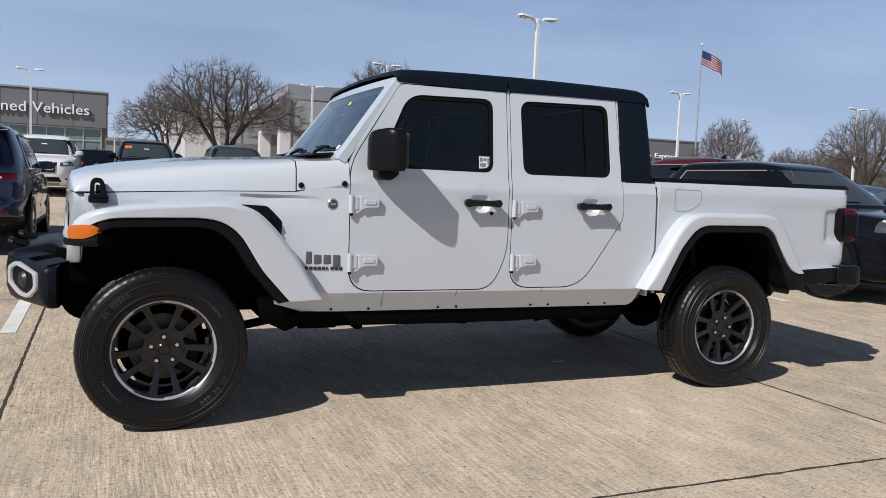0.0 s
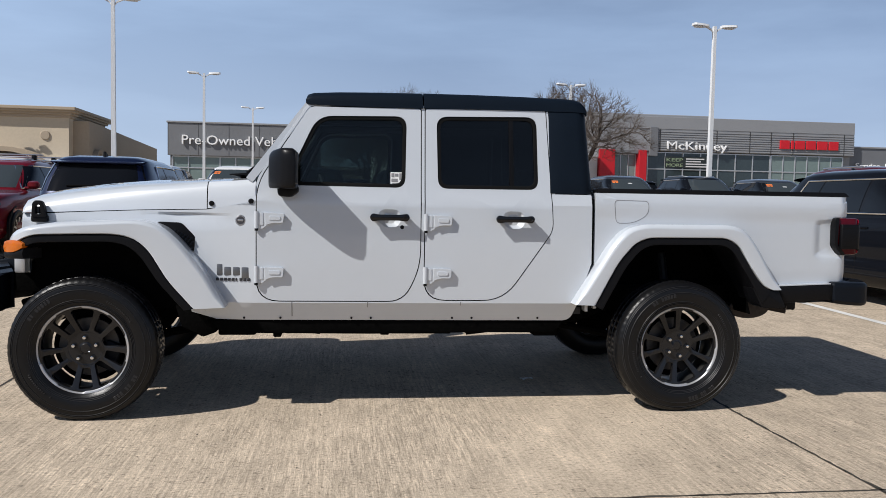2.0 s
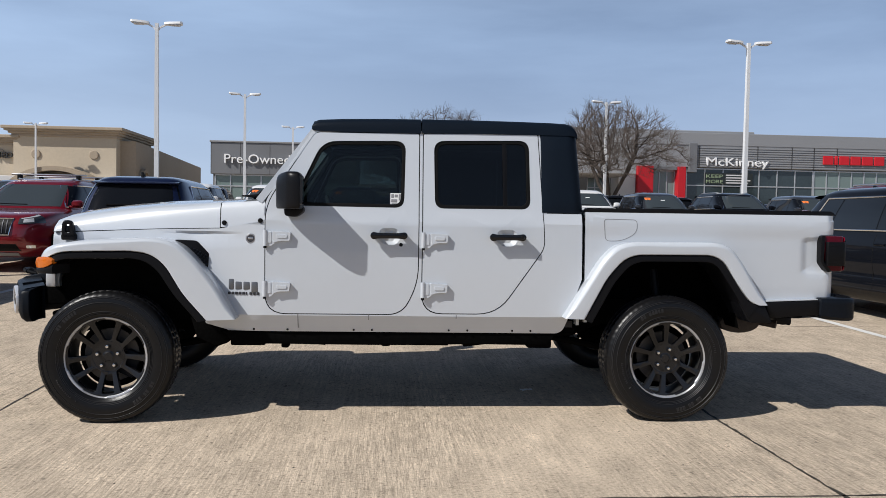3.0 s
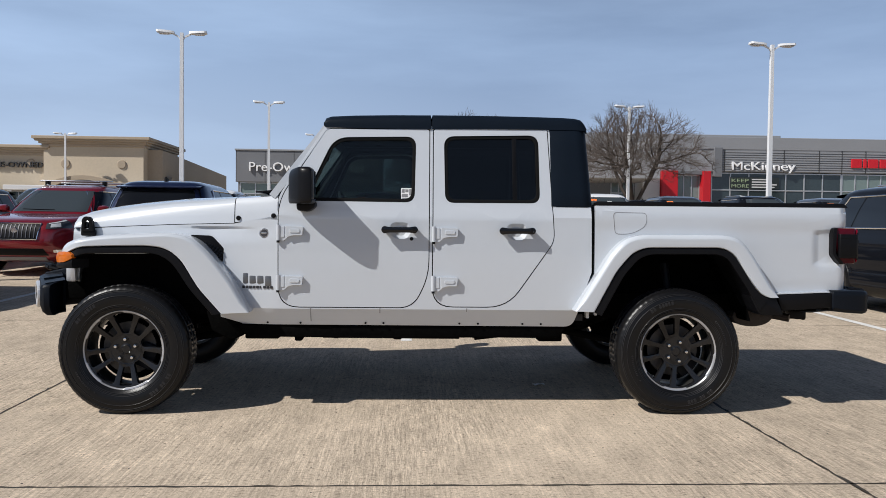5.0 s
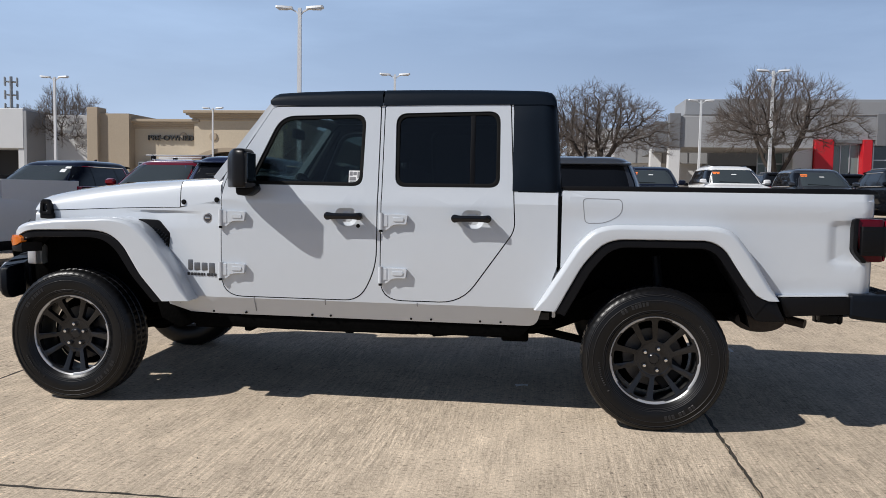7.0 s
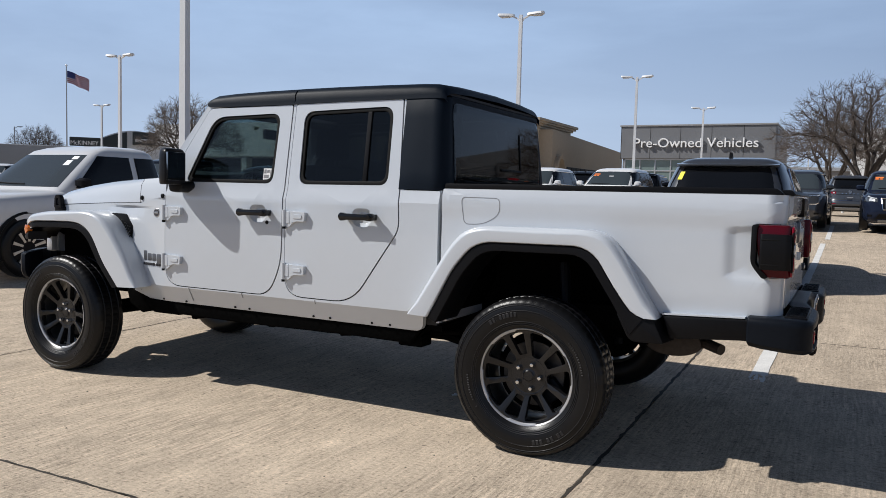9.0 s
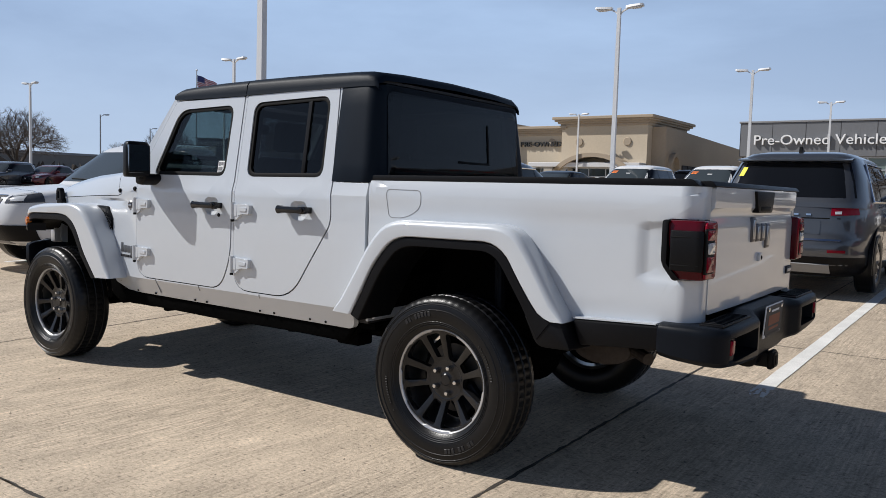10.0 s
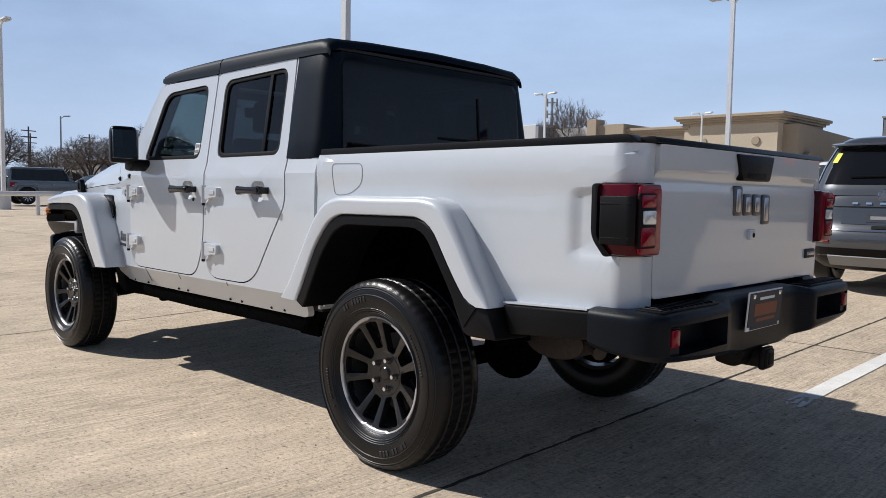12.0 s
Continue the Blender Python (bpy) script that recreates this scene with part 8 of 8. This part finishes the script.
    for sx in (1, -1):
        def lamp_at(u, v, z_a=zl - 0.055, z_b=zl + 0.045, back=0.42):
            z = z_a + (z_b - z_a) * v + 0.055 * u * (0.4 + v)
            th = low.angle(nose_y - back, z)
            start = math.asin(min(1.0, (0.52 if kind != "boxy" else 0.40) / low.at(z)[0]) ** (low.n / 2))
            return low.turned(sx * (start + (th - start) * (u if kind != "boxy" else 0.5 * u)), z)

        hl = skin("headlamp", lamp_at, LAMPGLASS, ob, 0.007, 10, 4)
        skin("lamp_reflector", lambda u, v: lamp_at(0.14 + 0.38 * u, 0.18 + 0.52 * v), CLEARLENS, hl, 0.012, 5, 3)
        skin("lamp_strip", lambda u, v: lamp_at(0.06 + 0.86 * u, 0.80 + 0.14 * v), CLEARLENS, hl, 0.012, 8, 1)
        skin("fog_trim", lambda u, v: low.turned(sx * (math.asin((0.64 / low.at(z0 + 0.2)[0]) ** (low.n / 2)) + 0.22 * u), z0 + 0.17 + 0.05 * v), CHROME if kind == "wagon" else TRIM, ob, 0.008, 5, 2)

        # tail lamps wrap round the rear corner
        t0, t1 = (0.91, 1.035) if kind in ("suv", "wagon") else (0.76, 0.89) if kind == "sedan" else (0.86, 1.08)

        def tail_at(u, v, back=0.34 if kind in ("suv", "wagon", "sedan") else 0.08):
            z = t0 + (t1 - t0) * v + (0.050 * u * (0.3 + v) if kind in ("suv", "wagon") else 0.0)
            z = min(z, s["body"][-1][0] - 0.004)
            th = low.angle(tail_y + back, z)
            near = math.pi - math.asin(min(1.0, (0.50 if kind in ("suv", "wagon", "sedan") else 0.78) / low.at(z)[0]) ** (low.n / 2))
            return low.turned(sx * (near + (th - near) * u), z)

        if kind != "pickup":
            tl = skin("tail_lamp", tail_at, REDLENS, ob, 0.008, 10, 4)
            skin("reverse_lens", lambda u, v: tail_at(0.10 + 0.20 * u, 0.10 + 0.22 * v), CLEARLENS, tl, 0.012, 3, 1)
        skin("bumper_reflector", lambda u, v: low.nose(sx * (0.50 + 0.17 * u), 0.50 + 0.03 * v, True), REDLENS, ob, 0.012, 3, 1)

    # tail: bumper, plate, badge
    if kind != "pickup":
        skin("rear_cladding", lambda u, v: low.turned(math.pi - 0.95 + 1.90 * u, z0 + 0.02 + (0.43 - z0) * v), TRIM, ob, 0.008, 16, 4)
        skin("rear_skid", lambda u, v: low.nose((1 - 2 * u) * 0.52, z0 + 0.06 + 0.10 * v, True), GAPGREY, ob, 0.016, 8, 2)
        skin("chrome_strip", lambda u, v: low.nose((1 - 2 * u) * 0.62, 0.625 + 0.020 * v, True), CHROME, ob, 0.010, 10, 1)
        skin("plate_recess", lambda u, v: low.nose((1 - 2 * u) * 0.40, 0.70 + 0.15 * v, True), color, ob, 0.004, 8, 2)
        pl = skin("number_plate", lambda u, v: low.nose((1 - 2 * u) * 0.155, 0.725 + 0.09 * v, True), BADGE, ob, 0.010, 4, 2)
        skin("plate_bar", lambda u, v: low.nose((1 - 2 * u) * 0.11, 0.750 + 0.035 * v, True), GAPGREY, pl, 0.013, 3, 1)
        skin("tailgate_handle", lambda u, v: low.nose((1 - 2 * u) * 0.09, 0.655 + 0.03 * v, True), SEAL, ob, 0.008, 4, 2)
        # thin black strip paints the shade of a crease in the tailgate
        skin("tailgate_crease", lambda u, v: low.nose((1 - 2 * u) * 0.60, 0.872 + 0.012 * v, True), SEAL, ob, 0.0035, 8, 1)
        for k in range(5):
            skin("name_bar", lambda u, v: low.nose(-0.30 + k * 0.135 + 0.055 * u, 0.905 + 0.020 * v, True), CHROME, ob, 0.010, 2, 1)
        zb = s["body"][-1][0] - 0.045 if kind != "sedan" else 0.80
        q = low.nose(0, zb, True)
        part("rear_badge", disc((0, zb), 0.062, q.y - 0.024, q.y + 0.02, 24, 0.006), CHROME, ob)
        if kind in ("suv", "wagon"):
            tz = cab.at(glass_top + 0.03)
            part("spoiler", loft([[(tz[0] * k, tz[2] + d + 0.10 * abs(k) ** 4, glass_top + h) for k in (-0.92, -0.85, -0.6, -0.3, 0, 0.3, 0.6, 0.85, 0.92)] for d, h in ((0.20, 0.075), (0.02, 0.070), (-0.10, 0.052), (-0.10, 0.035), (0.02, 0.020))]), color, ob, angle=40)
            part("rear_wiper", tube([cab.nose(xx, glass_low + 0.115 + 0.02 * xx, True) + Vector((0, -0.020, 0)) for xx in (0.04, -0.10, -0.24, -0.36)], 0.012, 5), TRIM, rw_)
        if fin and kind != "boxy":
            fy = top_r + 0.42
            part("roof_fin", prism([(fy - 0.06, roof_z - 0.03), (fy - 0.04, roof_z + 0.055), (fy + 0.05, roof_z + 0.015), (fy + 0.13, roof_z - 0.02)], -0.02, 0.02, axis="x", bevel=0.006, seg=1), TRIM, ob)
    else:
        bed = loft([[(sgn * xx, yy, zz) for sgn, xx, yy, zz in ((1, 0.905, -0.80, z), (1, 0.915, -1.7, z), (1, 0.905, -2.56, z), (1, 0.86, -2.62, z), (-1, 0.86, -2.62, z), (-1, 0.905, -2.56, z), (-1, 0.915, -1.7, z), (-1, 0.905, -0.80, z))] for z in (0.95, 1.28, 1.315)], closed=True)
        part("bed_side", bed, color, ob, angle=30)
        part("bed_well", box(-0.78, 0.78, -2.50, -0.90, 1.22, 1.320, 0.01), TRIM, ob, "dark pickup bed opening")
        part("rear_bumper", box(-0.88, 0.88, -2.72, -2.54, 0.50, 0.66, 0.03), CHROME, ob)
        for sx in (1, -1):
            part("tail_lamp", box(min(sx * 0.80, sx * 0.915), max(sx * 0.80, sx * 0.915), -2.632, -2.5, 0.90, 1.24, 0.02), REDLENS, ob)
        skin("front_bumper", lambda u, v: low.turned(-0.80 + 1.60 * u, 0.40 + 0.20 * v), TRIM, ob, 0.02, 16, 3)
    if kind == "boxy":
        part("front_bumper", box(-0.80, 0.80, 2.12, 2.36, 0.50, 0.68, 0.03), TRIM, ob)
        spare = new("spare_wheel", CAR_WHEEL[0])
        spare.parent = ob
        spare.matrix_basis = pose(0, -2.36, 1.05) @ Matrix.Scale(1.1, 4)
        for sx in (1, -1):
            for ay in s["axles"]:
                part("fender_flare", prism([(ay - 0.58, 0.62), (ay - 0.44, 0.93), (ay + 0.44, 0.93), (ay + 0.58, 0.66), (ay + 0.50, 0.66), (ay + 0.38, 0.87), (ay - 0.38, 0.87), (ay - 0.50, 0.62)], min(sx * 0.76, sx * 0.93), max(sx * 0.76, sx * 0.93), axis="x", bevel=0.01, seg=1), color, ob)
    if marker:
        for u0, u1, a, b in ((0.07, 0.22, 0.76, 0.83), (0.08, 0.14, 0.66, 0.73), (0.155, 0.21, 0.66, 0.73)):
            skin("window_marker", lambda u, v: pane(False, 0.90, a, b)(u0 + (u1 - u0) * u, v), marker, ws_, 0.008, 2, 1, 0.004)
        skin("window_slip", lambda u, v: pane(False, 0.90, 0.62, 0.67)(0.46 + 0.10 * u, v), PAPER, ws_, 0.008, 2, 1, 0.004)
    if yellow:
        skin("yellow_label", lambda u, v: pane(True, 0.86, 0.60, 0.84)(0.905 + 0.045 * u, v), YELLOW, rw_, 0.008, 2, 1, 0.004)
    if front_paper:
        skin("window_paper", lambda u, v: pane(False, 0.90, 0.66, 0.82)(0.80 + 0.08 * u, v), PAPER, ws_, 0.008, 2, 1, 0.004)
        skin("window_paper", lambda u, v: pane(False, 0.90, 0.85, 0.95)(0.84 + 0.08 * u, v), PAPER, ws_, 0.008, 2, 1, 0.004)
    return ob


car("suv", BLUE, "dark blue metallic crossover with roof fin, tail towards the aisle", -2.10, 9.45, 0, rails=False)
grey_suv = car("suv", GREY, "grey metallic crossover with a yellow label on its rear glass", 3.40, 9.20, 0, rails=False, yellow=True)
grey_suv.scale = (1.0, 1.0, 1.03)
car("wagon", RED, "deep red wagon with silver roof bars, nose towards the aisle", -5.10, 11.6, 180, rails="bars")
car("wagon", BLACK, "black glossy crossover with bright window trim, nose towards aisle", 8.70, 4.42, 180)
silver_pickup = car("pickup", SILVER, "silver-white extended-cab pickup with its nose towards the aisle", -5.30, 4.45, 180, front_paper=True)
silver_pickup.scale = (1.02, 1.0, 0.99)
maroon = car("suv", MAROON, "tall maroon crossover parked behind a black one", 11.95, 11.0, 0, rails=True)
maroon.scale = (1.06, 1.04, 1.13)
car("sedan", BLACK, "black saloon with its nose towards the aisle", 11.1, 5.2, 180)
car("suv", NAVY, "dark navy crossover with a paper in its window", -7.80, 11.6, 180, front_paper=True)
car("pickup", BLACK, "black pickup with a covered bed", -10.6, 11.4, 180)
ROW = [(-10.1, "suv", DARKGREY, None), (-7.3, "sedan", BLACK, None), (-4.6, "suv", CARWHITE, ORANGE), (-1.95, "suv", CARWHITE, ORANGE), (0.75, "suv", BLACK, ORANGE), (3.4, "suv", DARKGREY, None), (6.0, "suv", NAVY, ORANGE), (8.5, "wagon", CARWHITE, ORANGE), (11.15, "suv", DARKGREY, ORANGE), (13.8, "wagon", BLACK, None), (16.5, "suv", DARKGREY, ORANGE), (19.2, "sedan", NAVY, None), (21.9, "suv", BLACK, ORANGE), (24.6, "suv", DARKGREY, None), (27.3, "sedan", BLACK, ORANGE)]
MADE = {}
names = {GREY: "grey", DARKGREY: "dark grey", BLACK: "black", CARWHITE: "white", NAVY: "dark navy", SILVER: "silver", MAROON: "maroon"}
words = {"suv": "crossover", "wagon": "large crossover", "sedan": "saloon", "boxy": "boxy off-roader", "pickup": "pickup"}


def stock(kind, color, marker, x, y, turn):
    key = (kind, color.name, bool(marker))
    if key in MADE:
        return copy_thing(MADE[key], pose(x, y, ground_z(y), 0, 0, turn))
    label = f"{names[color]} {words[kind]} in a row of stock" + (" with orange window marking" if marker else "")
    MADE[key] = car(kind, color, label, x, y, turn, "rows of cars for sale", rails=kind == "wagon", marker=marker)
    return MADE[key]


rc = random.Random(2)
for x, kind, color, marker in ROW:
    stock(kind, color, marker, x, 21.6 + rc.uniform(-0.25, 0.25), 180 + rc.uniform(-1.5, 1.5))
pool = [("suv", BLACK, None), ("suv", GREY, None), ("sedan", BLACK, None), ("wagon", BLACK, None), ("suv", NAVY, ORANGE), ("sedan", NAVY, None), ("suv", BLACK, ORANGE)]
for k in range(16):
    kind, color, marker = pool[(k * 3) % 7]
    stock(kind, color, marker, -9.0 + 2.75 * k, 33.6 + rc.uniform(-0.3, 0.3), rc.uniform(-2, 2))
for k in range(10):
    kind, color, marker = pool[(k * 5 + 1) % 7]
    stock(kind, color, marker, 20.5 + 2.8 * k, 45.5 + rc.uniform(-0.3, 0.3), 180)
for k, (kind, color) in enumerate((("suv", CARWHITE), ("wagon", BLACK), ("sedan", GREY), ("suv", NAVY), ("suv", CARWHITE), ("sedan", BLACK))):
    stock(kind, color, None, -26.5 + 2.8 * k, 45.0, 180)
car("boxy", SLATE, "slate grey boxy off-roader beyond the white pipe rail", -36.6, 12.4, 0, "cars beyond the rail")
for k, (kind, color) in enumerate((("sedan", BLACK), ("suv", GREY), ("sedan", MAROON), ("sedan", NAVY), ("suv", SILVER), ("sedan", GREY), ("suv", BLACK), ("sedan", SILVER))):
    if (kind, color.name, False) in MADE:
        stock(kind, color, None, -41.0 - 0.3 * k, 16.2 + 2.8 * k, -150)
    else:
        car(kind, color, f"{names[color]} {words[kind]} beyond the white pipe rail", -41.0 - 0.3 * k, 16.2 + 2.8 * k, -150, "cars beyond the rail")

# ---- concrete slabs of the lot ----
pavement = thing("pavement", "pale tan broom-finished concrete slabs with dark joints", "pavement", kind="structure")
for x0, x1 in zip(XS, XS[1:]):
    for y0, y1 in zip(YS, YS[1:]):
        g = 0.007
        bm = bmesh.new()
        ring = []
        cuts = [y0 + g] + [c for c in (0.0, 2.5, 12, 26) if y0 + g < c < y1 - g] + [y1 - g]
        top = [[bm.verts.new((x, y, ground_z(y) + dz)) for x, dz in ((x0 + g, -0.025), (x0 + g, -0.003), (x0 + g + 0.004, 0.0), (x1 - g - 0.004, 0.0), (x1 - g, -0.003), (x1 - g, -0.025))] for y in cuts]
        for a, b in zip(top, top[1:]):
            for i in range(5):
                bm.faces.new((a[i], a[i + 1], b[i + 1], b[i]))
        part("slab", bm, CONCRETE, pavement, angle=3)
